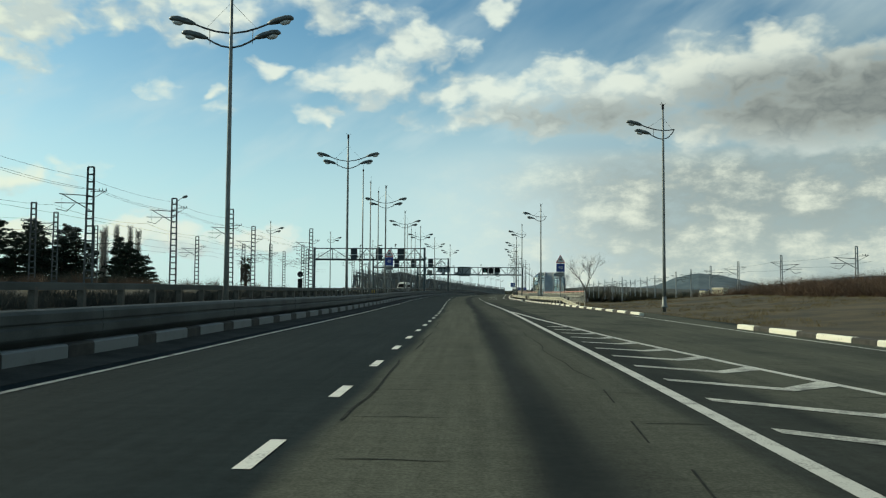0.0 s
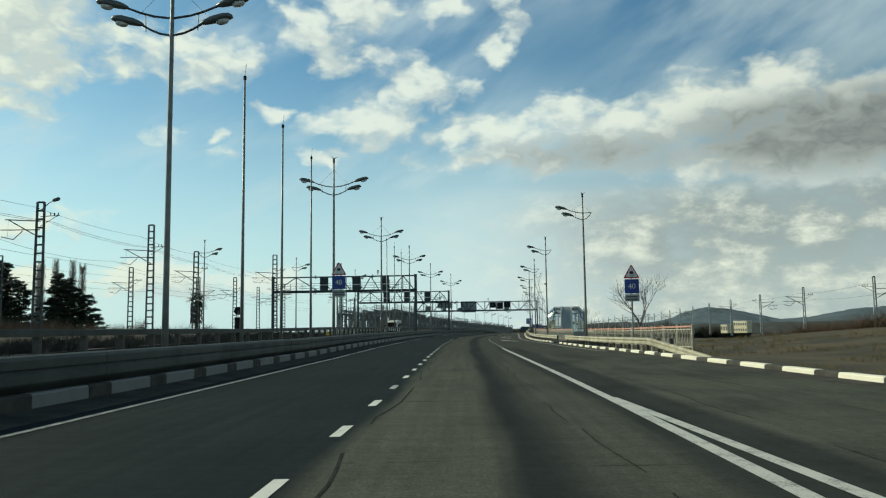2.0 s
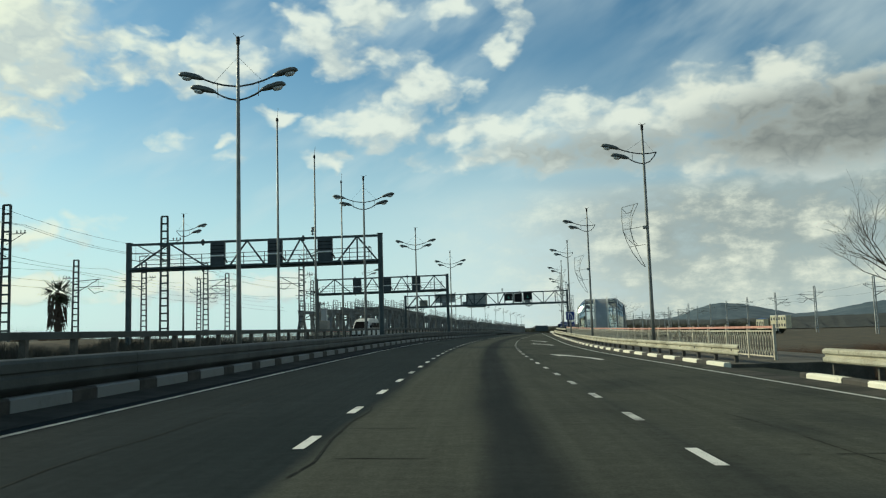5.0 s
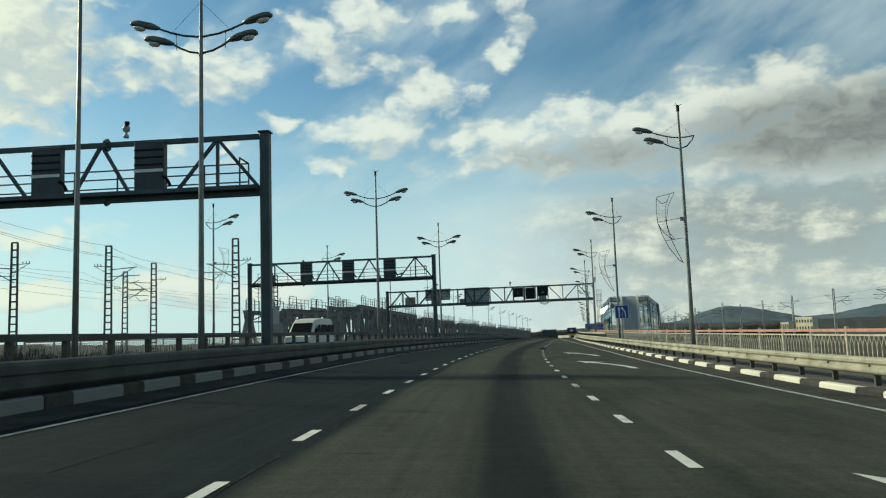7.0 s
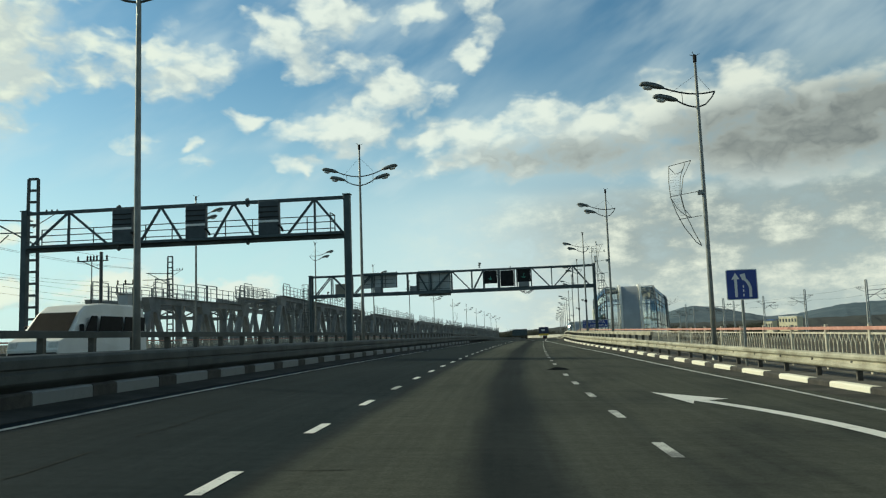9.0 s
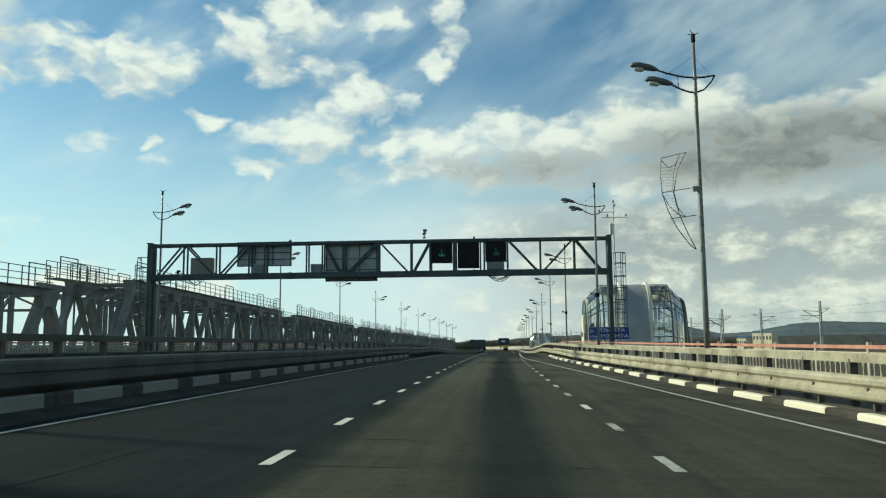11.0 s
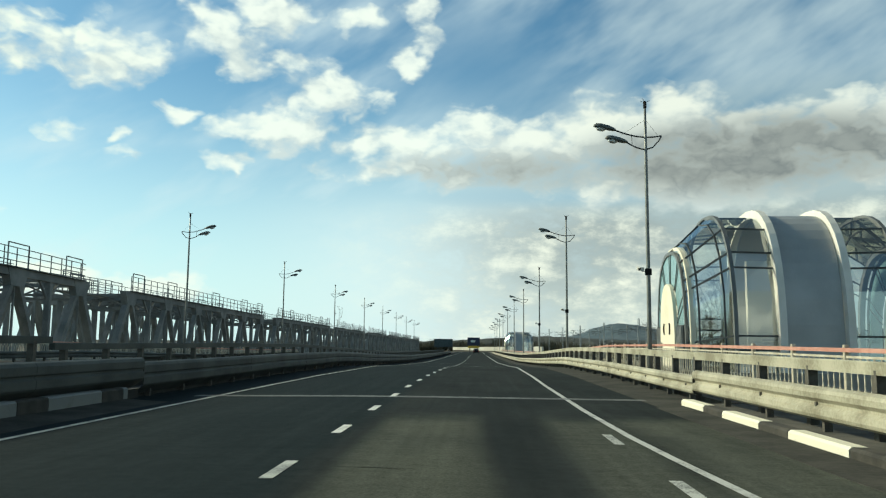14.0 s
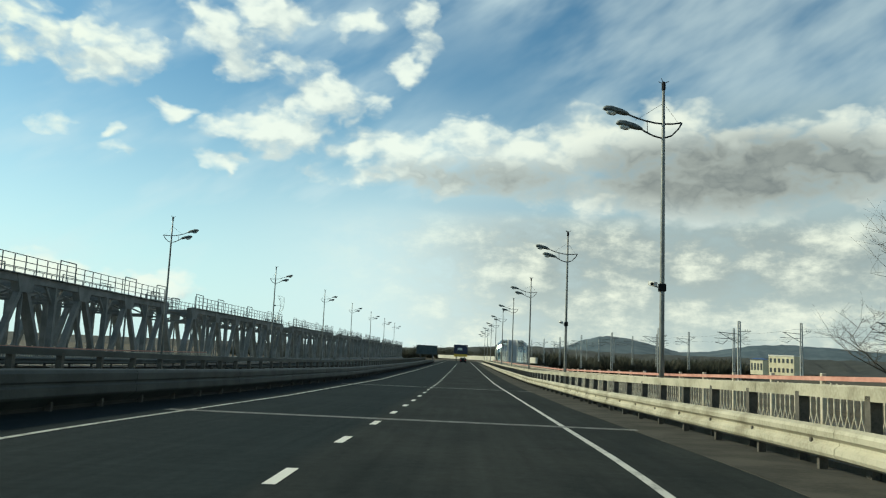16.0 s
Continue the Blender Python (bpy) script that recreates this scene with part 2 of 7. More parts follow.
# ---- materials ----
def material(name, a, b, rough=0.7, metal=0.0, scale=1.5, bump=0.15, fine=40.0, lo=0.35, hi=0.65, spec=0.5, island=0.0):
    """Two tones by a coarse noise, grain by a fine one, relief by both."""
    m = bpy.data.materials.new(name)
    m.use_nodes = True
    t = m.node_tree
    s = t.nodes["Principled BSDF"]
    co = t.nodes.new("ShaderNodeTexCoord").outputs["Object"]
    big, small = noise_of(t, co, scale, 5), noise_of(t, co, fine, 3)
    fac = ramp(t, mth(t, "MULTIPLY_ADD", small, 0.35, mth(t, "MULTIPLY", big, 0.8)), lo + 0.08, hi + 0.08)
    col = mixc(t, fac, a, b)
    if island:
        r = t.nodes.new("ShaderNodeObjectInfo").outputs["Random"]
        g = t.nodes.new("ShaderNodeNewGeometry").outputs["Random Per Island"]
        hsv = t.nodes.new("ShaderNodeHueSaturation")
        t.links.new(mth(t, "MULTIPLY_ADD", mth(t, "ADD", r, g), island, 1 - island), hsv.inputs["Value"])
        t.links.new(col, hsv.inputs["Color"])
        col = hsv.outputs[0]
    t.links.new(col, s.inputs["Base Color"])
    t.links.new(mth(t, "MULTIPLY_ADD", small, 0.25, rough - 0.12, clamp=True), s.inputs["Roughness"])
    s.inputs["Metallic"].default_value = metal
    s.inputs["Specular IOR Level"].default_value = spec
    if bump:
        n = t.nodes.new("ShaderNodeBump")
        n.inputs["Strength"].default_value, n.inputs["Distance"].default_value = bump, 0.02
        t.links.new(mth(t, "ADD", small, big), n.inputs["Height"])
        t.links.new(n.outputs[0], s.inputs["Normal"])
    return m


def plain_emit(name, col, strength):
    m = bpy.data.materials.new(name)
    m.use_nodes = True
    s = m.node_tree.nodes["Principled BSDF"]
    s.inputs["Base Color"].default_value = (*col, 1)
    s.inputs["Emission Color"].default_value = (*col, 1)
    s.inputs["Emission Strength"].default_value = strength
    return m


def asphalt_mat():
    """u: metres across from the dash line, v: metres along. Old pale surfacing, dark relaid strips, new deck on the bridge."""
    m = bpy.data.materials.new("asphalt")
    m.use_nodes = True
    t = m.node_tree
    s = t.nodes["Principled BSDF"]
    uv = t.nodes.new("ShaderNodeUVMap").outputs[0]
    xy = t.nodes.new("ShaderNodeSeparateXYZ")
    t.links.new(uv, xy.inputs[0])
    wob = noise_of(t, vec(t, "MULTIPLY", uv, (0.8, 0.12, 1)), 1.0, 4)
    u = mth(t, "ADD", xy.outputs[0], mth(t, "MULTIPLY_ADD", wob, 0.6, -0.3))
    v = mth(t, "ADD", xy.outputs[1], mth(t, "MULTIPLY_ADD", noise_of(t, uv, 0.5, 3), 3.0, -1.5))
    grit = noise_of(t, uv, 32.0, 4, 0.75)
    blot = noise_of(t, vec(t, "MULTIPLY", uv, (0.55, 0.22, 1)), 1.0, 6, 0.6)

    def band(a, b, soft):
        return mth(t, "MULTIPLY", ramp(t, u, a - soft, a + soft), ramp(t, u, b + soft, b - soft))

    shift = ramp(t, v, 60, 130)
    u1, u2 = mth(t, "MULTIPLY_ADD", shift, -0.25, u), mth(t, "MULTIPLY_ADD", shift, -0.6, u)
    u0 = mth(t, "MULTIPLY_ADD", ramp(t, v, 90, 190), -0.32, u)
    pale = mth(t, "MULTIPLY", ramp(t, u0, 0.07, 0.43), ramp(t, u1, 2.05, 1.70))
    pale = mth(t, "MAXIMUM", pale, mth(t, "MULTIPLY", mth(t, "MULTIPLY", ramp(t, u2, 2.15, 2.65), ramp(t, u, 4.5, 3.9)), 0.82))
    pale = mth(t, "MAXIMUM", pale, mth(t, "MULTIPLY", band(4.15, 11.5, 0.25), ramp(t, blot, 0.30, 0.6, 0.6, 1.0)))
    pale = mth(t, "MULTIPLY", pale, mth(t, "SUBTRACT", 1.0, mth(t, "MULTIPLY", mth(t, "MULTIPLY", band(3.6, 4.95, 0.16), 0.8), ramp(t, v, 96, 74))))
    before = ramp(t, v, 237.5, 235.0)
    pale = mth(t, "MULTIPLY", pale, before)
    pale = mth(t, "MULTIPLY", pale, ramp(t, blot, 0.2, 0.55, 0.55, 1.0))
    dark = mixc(t, ramp(t, blot, 0.3, 0.7), (0.020, 0.025, 0.0255), (0.036, 0.042, 0.041))
    old = mixc(t, ramp(t, grit, 0.35, 0.65), (0.066, 0.072, 0.058), (0.112, 0.118, 0.096))
    later = mth(t, "MULTIPLY", ramp(t, v, 45, 80), ramp(t, v, 206, 190))
    old = mixc(t, mth(t, "MULTIPLY", later, 0.45), old, (0.046, 0.051, 0.042))
    fresh = mixc(t, ramp(t, blot, 0.3, 0.7), (0.0150, 0.0222, 0.0246), (0.0215, 0.0300, 0.0330))
    dark = mixc(t, ramp(t, u, 0.45, 0.05), dark, fresh)
    col = mixc(t, pale, dark, old)
    clod = noise_of(t, uv, 7.0, 6, 0.7)
    streak = noise_of(t, vec(t, "MULTIPLY", uv, (0.35, 3.2, 1)), 1.0, 5, 0.65)
    drag = noise_of(t, vec(t, "MULTIPLY", uv, (5.0, 0.10, 1)), 1.0, 4, 0.6)
    tone = mth(t, "ADD", mth(t, "MULTIPLY_ADD", clod, 0.9, 0.55), mth(t, "ADD", mth(t, "MULTIPLY_ADD", streak, 0.5, -0.25), mth(t, "MULTIPLY_ADD", drag, 0.7, -0.35)))
    scale_col = nd(t, "ShaderNodeVectorMath", operation="SCALE")
    t.links.new(col, scale_col.inputs[0])
    t.links.new(tone, scale_col.inputs["Scale"])
    col = scale_col.outputs[0]
    oil = mth(t, "MULTIPLY", mth(t, "MULTIPLY", band(1.85, 2.7, 0.3), 0.35), before)
    col = mixc(t, oil, col, (0.018, 0.022, 0.023))
    col = mixc(t, mth(t, "MULTIPLY", ramp(t, grit, 0.55, 0.8, 0, 0.3), mth(t, "MULTIPLY_ADD", pale, 0.75, 0.25)), col, (0.10, 0.097, 0.085))
    t.links.new(col, s.inputs["Base Color"])
    t.links.new(mth(t, "MULTIPLY_ADD", blot, 0.15, 0.80), s.inputs["Roughness"])
    s.inputs["Specular IOR Level"].default_value = 0.03
    n = t.nodes.new("ShaderNodeBump")
    n.inputs["Strength"].default_value, n.inputs["Distance"].default_value = 0.5, 0.012
    t.links.new(grit, n.inputs["Height"])
    t.links.new(n.outputs[0], s.inputs["Normal"])
    return m


def paint_mat(name, col, worn=0.42):
    m = bpy.data.materials.new(name)
    m.use_nodes = True
    t = m.node_tree
    s = t.nodes["Principled BSDF"]
    co = t.nodes.new("ShaderNodeTexCoord").outputs["Object"]
    a, b = noise_of(t, co, 2.2, 6, 0.7), noise_of(t, co, 45, 3, 0.7)
    wear = ramp(t, mth(t, "MULTIPLY_ADD", b, 0.5, mth(t, "MULTIPLY", a, 0.6)), worn - 0.06, worn + 0.12)
    t.links.new(mixc(t, wear, (0.13, 0.13, 0.12), col), s.inputs["Base Color"])
    s.inputs["Roughness"].default_value = 0.6
    n = t.nodes.new("ShaderNodeBump")
    n.inputs["Strength"].default_value, n.inputs["Distance"].default_value = 0.3, 0.006
    t.links.new(b, n.inputs["Height"])
    t.links.new(n.outputs[0], s.inputs["Normal"])
    return m


def glass_mat(name, tint, gloss=0.03):
    m = bpy.data.materials.new(name)
    m.use_nodes = True
    t = m.node_tree
    t.nodes.remove(t.nodes["Principled BSDF"])
    tr, gl, mx = t.nodes.new("ShaderNodeBsdfTransparent"), t.nodes.new("ShaderNodeBsdfGlossy"), t.nodes.new("ShaderNodeMixShader")
    tr.inputs[0].default_value = (*tint, 1)
    gl.inputs["Roughness"].default_value = gloss
    gl.inputs[0].default_value = (0.9, 0.95, 0.95, 1)
    fr = t.nodes.new("ShaderNodeFresnel")
    fr.inputs[0].default_value = 1.75
    t.links.new(mth(t, "MULTIPLY_ADD", fr.outputs[0], 0.85, 0.22, clamp=True), mx.inputs[0])
    t.links.new(tr.outputs[0], mx.inputs[1])
    t.links.new(gl.outputs[0], mx.inputs[2])
    t.links.new(mx.outputs[0], t.nodes["Material Output"].inputs[0])
    return m


M_ASPHALT = asphalt_mat()
M_LINE = paint_mat("road_paint", (0.72, 0.72, 0.66))
M_LINE_OLD = paint_mat("old_road_paint", (0.55, 0.56, 0.50), 0.5)
M_LINE_MID = paint_mat("dull_road_paint", (0.56, 0.565, 0.52), 0.45)
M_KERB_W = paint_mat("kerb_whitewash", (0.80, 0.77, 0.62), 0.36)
# Kerb whitewash again, with the shade under the median rail in its colour.
M_KERB_SHADE = paint_mat("shade_dark_whitewash", (0.185, 0.198, 0.188), 0.42)
M_KERB_B = material("kerb_dark", (0.028, 0.027, 0.022), (0.062, 0.058, 0.047), 0.85, scale=3)
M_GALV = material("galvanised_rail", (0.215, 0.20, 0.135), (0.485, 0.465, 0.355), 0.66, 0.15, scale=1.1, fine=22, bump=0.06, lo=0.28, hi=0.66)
# Dark copy of the rail steel: shade of the sides turned from the sun.
M_GALV_SHADE = material("shade_dark_rail", (0.038, 0.046, 0.042), (0.080, 0.091, 0.083), 0.65, 0.2, scale=0.8, fine=25, bump=0.05)
M_POST = material("rail_post", (0.06, 0.057, 0.048), (0.13, 0.122, 0.10), 0.75, 0.2, scale=4)
M_LAMP = material("lamp_steel", (0.17, 0.18, 0.17), (0.27, 0.28, 0.26), 0.5, 0.4, scale=2, bump=0.03)
M_ARM = material("arm_steel", (0.055, 0.06, 0.06), (0.10, 0.105, 0.10), 0.5, 0.3, scale=3, bump=0.03)
M_HEAD = material("lamp_housing", (0.095, 0.11, 0.105), (0.16, 0.175, 0.165), 0.5, 0.1, scale=6, bump=0.03)
M_LENS = material("lamp_lens", (0.55, 0.56, 0.52), (0.7, 0.7, 0.66), 0.25, scale=9, bump=0.0)
M_GANTRY = material("gantry_paint", (0.040, 0.060, 0.065), (0.074, 0.098, 0.102), 0.55, 0.2, scale=1.5, bump=0.05)
M_BLACK = material("black_housing", (0.006, 0.0065, 0.007), (0.013, 0.0135, 0.014), 0.6, scale=3, bump=0.03, spec=0.2)
M_SIGBACK = material("signal_back", (0.030, 0.042, 0.048), (0.050, 0.064, 0.070), 0.5, 0.1, scale=2, bump=0.03)
M_PLATE = material("dull_plate", (0.30, 0.32, 0.31), (0.40, 0.42, 0.41), 0.5, scale=2, bump=0.0)
M_GREYBOX = material("grey_box", (0.16, 0.18, 0.18), (0.22, 0.24, 0.24), 0.6, 0.1, scale=1, bump=0.03)
M_CABINET = material("drab_beige", (0.24, 0.23, 0.18), (0.31, 0.29, 0.23), 0.6, 0.0, scale=1, bump=0.03)
M_BOARD = material("sign_back", (0.36, 0.40, 0.40), (0.46, 0.50, 0.50), 0.55, 0.3, scale=1, bump=0.03)
M_TRUSS = material("truss_paint", (0.14, 0.155, 0.155), (0.235, 0.25, 0.245), 0.65, 0.1, scale=0.7, bump=0.06, fine=12)
M_MAST = material("mast_concrete", (0.055, 0.065, 0.065), (0.11, 0.12, 0.115), 0.75, 0.1, scale=2)
M_MAST_W = material("pale_mast", (0.36, 0.37, 0.35), (0.50, 0.50, 0.47), 0.75, scale=2)
M_WIRE = material("wire", (0.03, 0.035, 0.035), (0.06, 0.06, 0.06), 0.6, 0.5, bump=0.0)
M_RED = material("red_handrail", (0.43, 0.20, 0.15), (0.57, 0.31, 0.24), 0.6, scale=3, bump=0.04)
M_FENCE = material("fence_paint", (0.40, 0.365, 0.275), (0.60, 0.565, 0.45), 0.6, scale=4, bump=0.04)
M_WHITE = material("white_panel", (0.70, 0.69, 0.62), (0.82, 0.80, 0.74), 0.5, scale=0.6, bump=0.02)
M_CREAM = material("cream_panel", (0.74, 0.69, 0.52), (0.84, 0.80, 0.64), 0.55, scale=0.6, bump=0.03)
M_CLAD = material("metal_cladding", (0.33, 0.35, 0.355), (0.41, 0.43, 0.435), 0.45, 0.3, scale=0.5, bump=0.03)
M_FRAME = material("window_frame", (0.045, 0.055, 0.058), (0.08, 0.09, 0.095), 0.5, 0.3, scale=3, bump=0.02)
M_RIBDARK = material("slate_rib", (0.13, 0.14, 0.14), (0.19, 0.20, 0.20), 0.5, 0.2, scale=1, bump=0.02)
M_RIBGREY = material("grey_rib", (0.35, 0.36, 0.35), (0.45, 0.46, 0.44), 0.5, 0.2, scale=1, bump=0.02)
M_GLASS = glass_mat("pavilion_glass", (0.92, 0.97, 0.97))
M_FAN = material("turquoise_glass", (0.20, 0.34, 0.37), (0.27, 0.41, 0.44), 0.25, scale=0.4, bump=0.0)
M_FLOORC = material("concrete", (0.28, 0.27, 0.24), (0.38, 0.37, 0.33), 0.85, scale=0.6)
M_FOOTWAY = material("worn_footway", (0.060, 0.057, 0.044), (0.115, 0.108, 0.086), 0.9, scale=1.2, fine=18, bump=0.3)
M_SIGN_W = material("sign_white", (0.70, 0.70, 0.67), (0.78, 0.78, 0.75), 0.45, scale=2, bump=0.0)
M_SIGN_R = material("sign_red", (0.45, 0.05, 0.06), (0.55, 0.07, 0.08), 0.45, scale=2, bump=0.0)
M_SIGN_B = material("sign_blue", (0.015, 0.045, 0.24), (0.022, 0.06, 0.30), 0.4, scale=2, bump=0.0)
M_SIGN_K = material("sign_black", (0.012, 0.012, 0.014), (0.02, 0.02, 0.02), 0.5, scale=2, bump=0.0)
M_LED = plain_emit("led_green", (0.16, 0.70, 0.52), 0.32)
M_YELLOW = material("yellow_paint", (0.60, 0.38, 0.03), (0.72, 0.48, 0.05), 0.5, scale=3, bump=0.0)
M_EARTH = material("earth", (0.021, 0.020, 0.008), (0.085, 0.063, 0.027), 0.95, scale=0.22, fine=3.0, bump=0.6)
# Near-black, as the shadowed gap beneath the median rail is painted into it.
M_MEDIAN = material("dark_verge", (0.014, 0.015, 0.013), (0.032, 0.033, 0.028), 0.9, scale=0.8, fine=14, bump=0.4)
M_GUTTER = material("gutter_dirt", (0.042, 0.043, 0.038), (0.078, 0.076, 0.066), 0.95, scale=1.1, fine=16, bump=0.35, spec=0.1)
M_GRASS = material("dry_grass", (0.11, 0.085, 0.03), (0.19, 0.145, 0.06), 0.9, scale=3, island=0.35, bump=0.0)
M_SCRUB = material("brown_scrub", (0.070, 0.043, 0.026), (0.145, 0.094, 0.058), 0.9, scale=0.3, island=0.4, bump=0.0)
M_TWIG = material("grey_twigs", (0.085, 0.072, 0.055), (0.16, 0.14, 0.11), 0.9, scale=5, bump=0.0)
M_BARK = material("bark", (0.045, 0.035, 0.026), (0.10, 0.08, 0.06), 0.9, scale=5, bump=0.3)
M_POPLAR = material("pale_twigs", (0.30, 0.28, 0.24), (0.45, 0.42, 0.37), 0.9, scale=3, bump=0.0)
M_CONIFER = material("conifer_needles", (0.013, 0.023, 0.014), (0.036, 0.054, 0.030), 0.85, scale=0.8, island=0.35, bump=0.0)
M_PALM = material("palm_leaf", (0.030, 0.045, 0.020), (0.06, 0.08, 0.035), 0.7, scale=3, island=0.3, bump=0.0)
# Distance haze is mixed into the mountains' base colour as blue.
M_HILL = material("hazed_hill", (0.048, 0.080, 0.102), (0.094, 0.130, 0.150), 1.0, scale=0.012, fine=0.06, bump=0.0)
M_HILL2 = material("near_wood", (0.020, 0.025, 0.022), (0.042, 0.047, 0.040), 1.0, scale=0.03, fine=0.4, bump=0.0)
M_WALLY = material("yellow_render", (0.62, 0.57, 0.38), (0.74, 0.69, 0.50), 0.8, scale=0.5)
M_WALLW = material("pale_render", (0.62, 0.60, 0.50), (0.76, 0.73, 0.62), 0.8, scale=0.3)
M_NAVY = material("navy_board", (0.008, 0.014, 0.045), (0.02, 0.03, 0.08), 0.45, scale=0.6, bump=0.0)
M_WOODS = material("far_woods", (0.042, 0.048, 0.032), (0.105, 0.098, 0.066), 0.95, scale=0.06, fine=0.8, bump=0.0)
M_ROOFB = material("blue_roof", (0.05, 0.11, 0.26), (0.08, 0.15, 0.32), 0.6, scale=0.8)
M_RUBBER = material("rubber", (0.010, 0.010, 0.010), (0.022, 0.021, 0.020), 0.8, scale=8)
M_CARPAINT = material("dark_car_paint", (0.012, 0.013, 0.016), (0.018, 0.019, 0.022), 0.25, 0.2, scale=2, bump=0.0)
M_TAIL = material("tail_lamp", (0.30, 0.01, 0.01), (0.4, 0.02, 0.02), 0.3, bump=0.0)
M_TAR = material("tar", (0.018, 0.021, 0.021), (0.044, 0.047, 0.042), 0.9, scale=6, spec=0.03)
M_JOINT = material("joint_concrete", (0.13, 0.135, 0.13), (0.22, 0.225, 0.215), 0.7, scale=4)

# ---- building helpers ----
BASE = {}


def thing(name, m, label, category, group="", kind=""):
    ob = new(name)
    ob.empty_display_size = 0.2
    ob.matrix_world = m
    BASE[ob.name] = m.copy()
    return tagged(ob, label, category, group, kind)


def put(name, bm, mat, smooth=False):
    me = bpy.data.meshes.new(name)
    bm.normal_update()
    bm.to_mesh(me)
    bm.free()
    if smooth:
        me.polygons.foreach_set("use_smooth", [True] * len(me.polygons))
    me.materials.append(mat)
    return new(name, me)


def part(name, bm, mat, parent, label="", world=False, smooth=False):
    """One mesh under a thing or a part. world: its points are in the world's metres."""
    ob = put(name, bm, mat, smooth)
    ob.parent = parent
    if world:
        top = parent
        while top.parent:
            top = top.parent
        ob.matrix_parent_inverse = BASE[top.name].inverted()
    if label:
        tagged(ob, label)
    return ob


def again(ob, m, parent=None):
    """A piece on the same mesh, at pose m under the same parent."""
    o = ob.copy()
    scene.collection.objects.link(o)
    o.parent = parent or ob.parent
    o.matrix_parent_inverse = ob.matrix_parent_inverse.copy()
    o.matrix_basis = m
    return o


def setting(name, bm, mat, label, category, kind="structure", smooth=False):
    return tagged(put(name, bm, mat, smooth), label, category, "", kind)


I4 = Matrix.Identity(4)


def box(bm, m, sx, sy, sz, bev=0.0):
    """A box standing on m's origin, sx by sy by sz."""
    vs = bmesh.ops.create_cube(bm, size=1)["verts"]
    for v in vs:
        v.co = Vector((v.co.x * sx, v.co.y * sy, (v.co.z + 0.5) * sz))
    if bev:
        es = list({e for v in vs for e in v.link_edges})
        vs = bmesh.ops.bevel(bm, geom=es, offset=bev, segments=1, affect="EDGES", profile=0.5)["verts"]
        vs = [v for v in vs]
    done = set()
    for v in vs:
        if v not in done:
            v.co = m @ v.co
            done.add(v)


def beam(bm, p, q, w, h=None, up=(0, 0, 1)):
    """A square bar from p to q."""
    h = h or w
    p, q = Vector(p), Vector(q)
    d = (q - p)
    if d.length < 1e-6:
        return
    d.normalize()
    u = Vector(up)
    if abs(d.dot(u)) > 0.95:
        u = Vector((0, 1, 0))
    s = d.cross(u).normalized()
    u = s.cross(d)
    c = []
    for e in (p, q):
        for a, b in ((-1, -1), (1, -1), (1, 1), (-1, 1)):
            c.append(bm.verts.new(e + s * (a * w / 2) + u * (b * h / 2)))
    for f in ((0, 1, 2, 3), (7, 6, 5, 4), (0, 4, 5, 1), (1, 5, 6, 2), (2, 6, 7, 3), (3, 7, 4, 0)):
        bm.faces.new([c[i] for i in f])


def rod(bm, pts, r0, r1=None, n=6, caps=True):
    """A round bar along points, tapering from r0 to r1."""
    r1 = r0 if r1 is None else r1
    pts = [Vector(p) for p in pts]
    rings = []
    for i, p in enumerate(pts):
        d = (pts[min(i + 1, len(pts) - 1)] - pts[max(i - 1, 0)]).normalized()
        u = Vector((0, 0, 1)) if abs(d.z) < 0.9 else Vector((1, 0, 0))
        s = d.cross(u).normalized()
        u = s.cross(d)
        r = r0 + (r1 - r0) * i / max(1, len(pts) - 1)
        rings.append([bm.verts.new(p + (s * math.cos(2 * math.pi * k / n) + u * math.sin(2 * math.pi * k / n)) * r) for k in range(n)])
    for a, b in zip(rings, rings[1:]):
        for k in range(n):
            bm.faces.new((a[k], a[(k + 1) % n], b[(k + 1) % n], b[k]))
    if caps:
        bm.faces.new(rings[0][::-1])
        bm.faces.new(rings[-1])


def lathe(bm, prof, m=I4, n=10, sx=1.0, sy=1.0):
    """A turned shape from (radius, z) pairs."""
    rings = [[bm.verts.new(m @ Vector((r * sx * math.cos(2 * math.pi * k / n), r * sy * math.sin(2 * math.pi * k / n), z))) for k in range(n)] for r, z in prof]
    for a, b in zip(rings, rings[1:]):
        for k in range(n):
            bm.faces.new((a[k], a[(k + 1) % n], b[(k + 1) % n], b[k]))
    bm.faces.new(rings[0][::-1])
    bm.faces.new(rings[-1])


def plate(bm, pts, thick, m=I4):
    """A flat outline in x and z, thick along y."""
    a = [bm.verts.new(m @ Vector((x, -thick / 2, z))) for x, z in pts]
    b = [bm.verts.new(m @ Vector((x, thick / 2, z))) for x, z in pts]
    bm.faces.new(a)
    bm.faces.new(b[::-1])
    for i in range(len(pts)):
        j = (i + 1) % len(pts)
        bm.faces.new((a[j], a[i], b[i], b[j]))


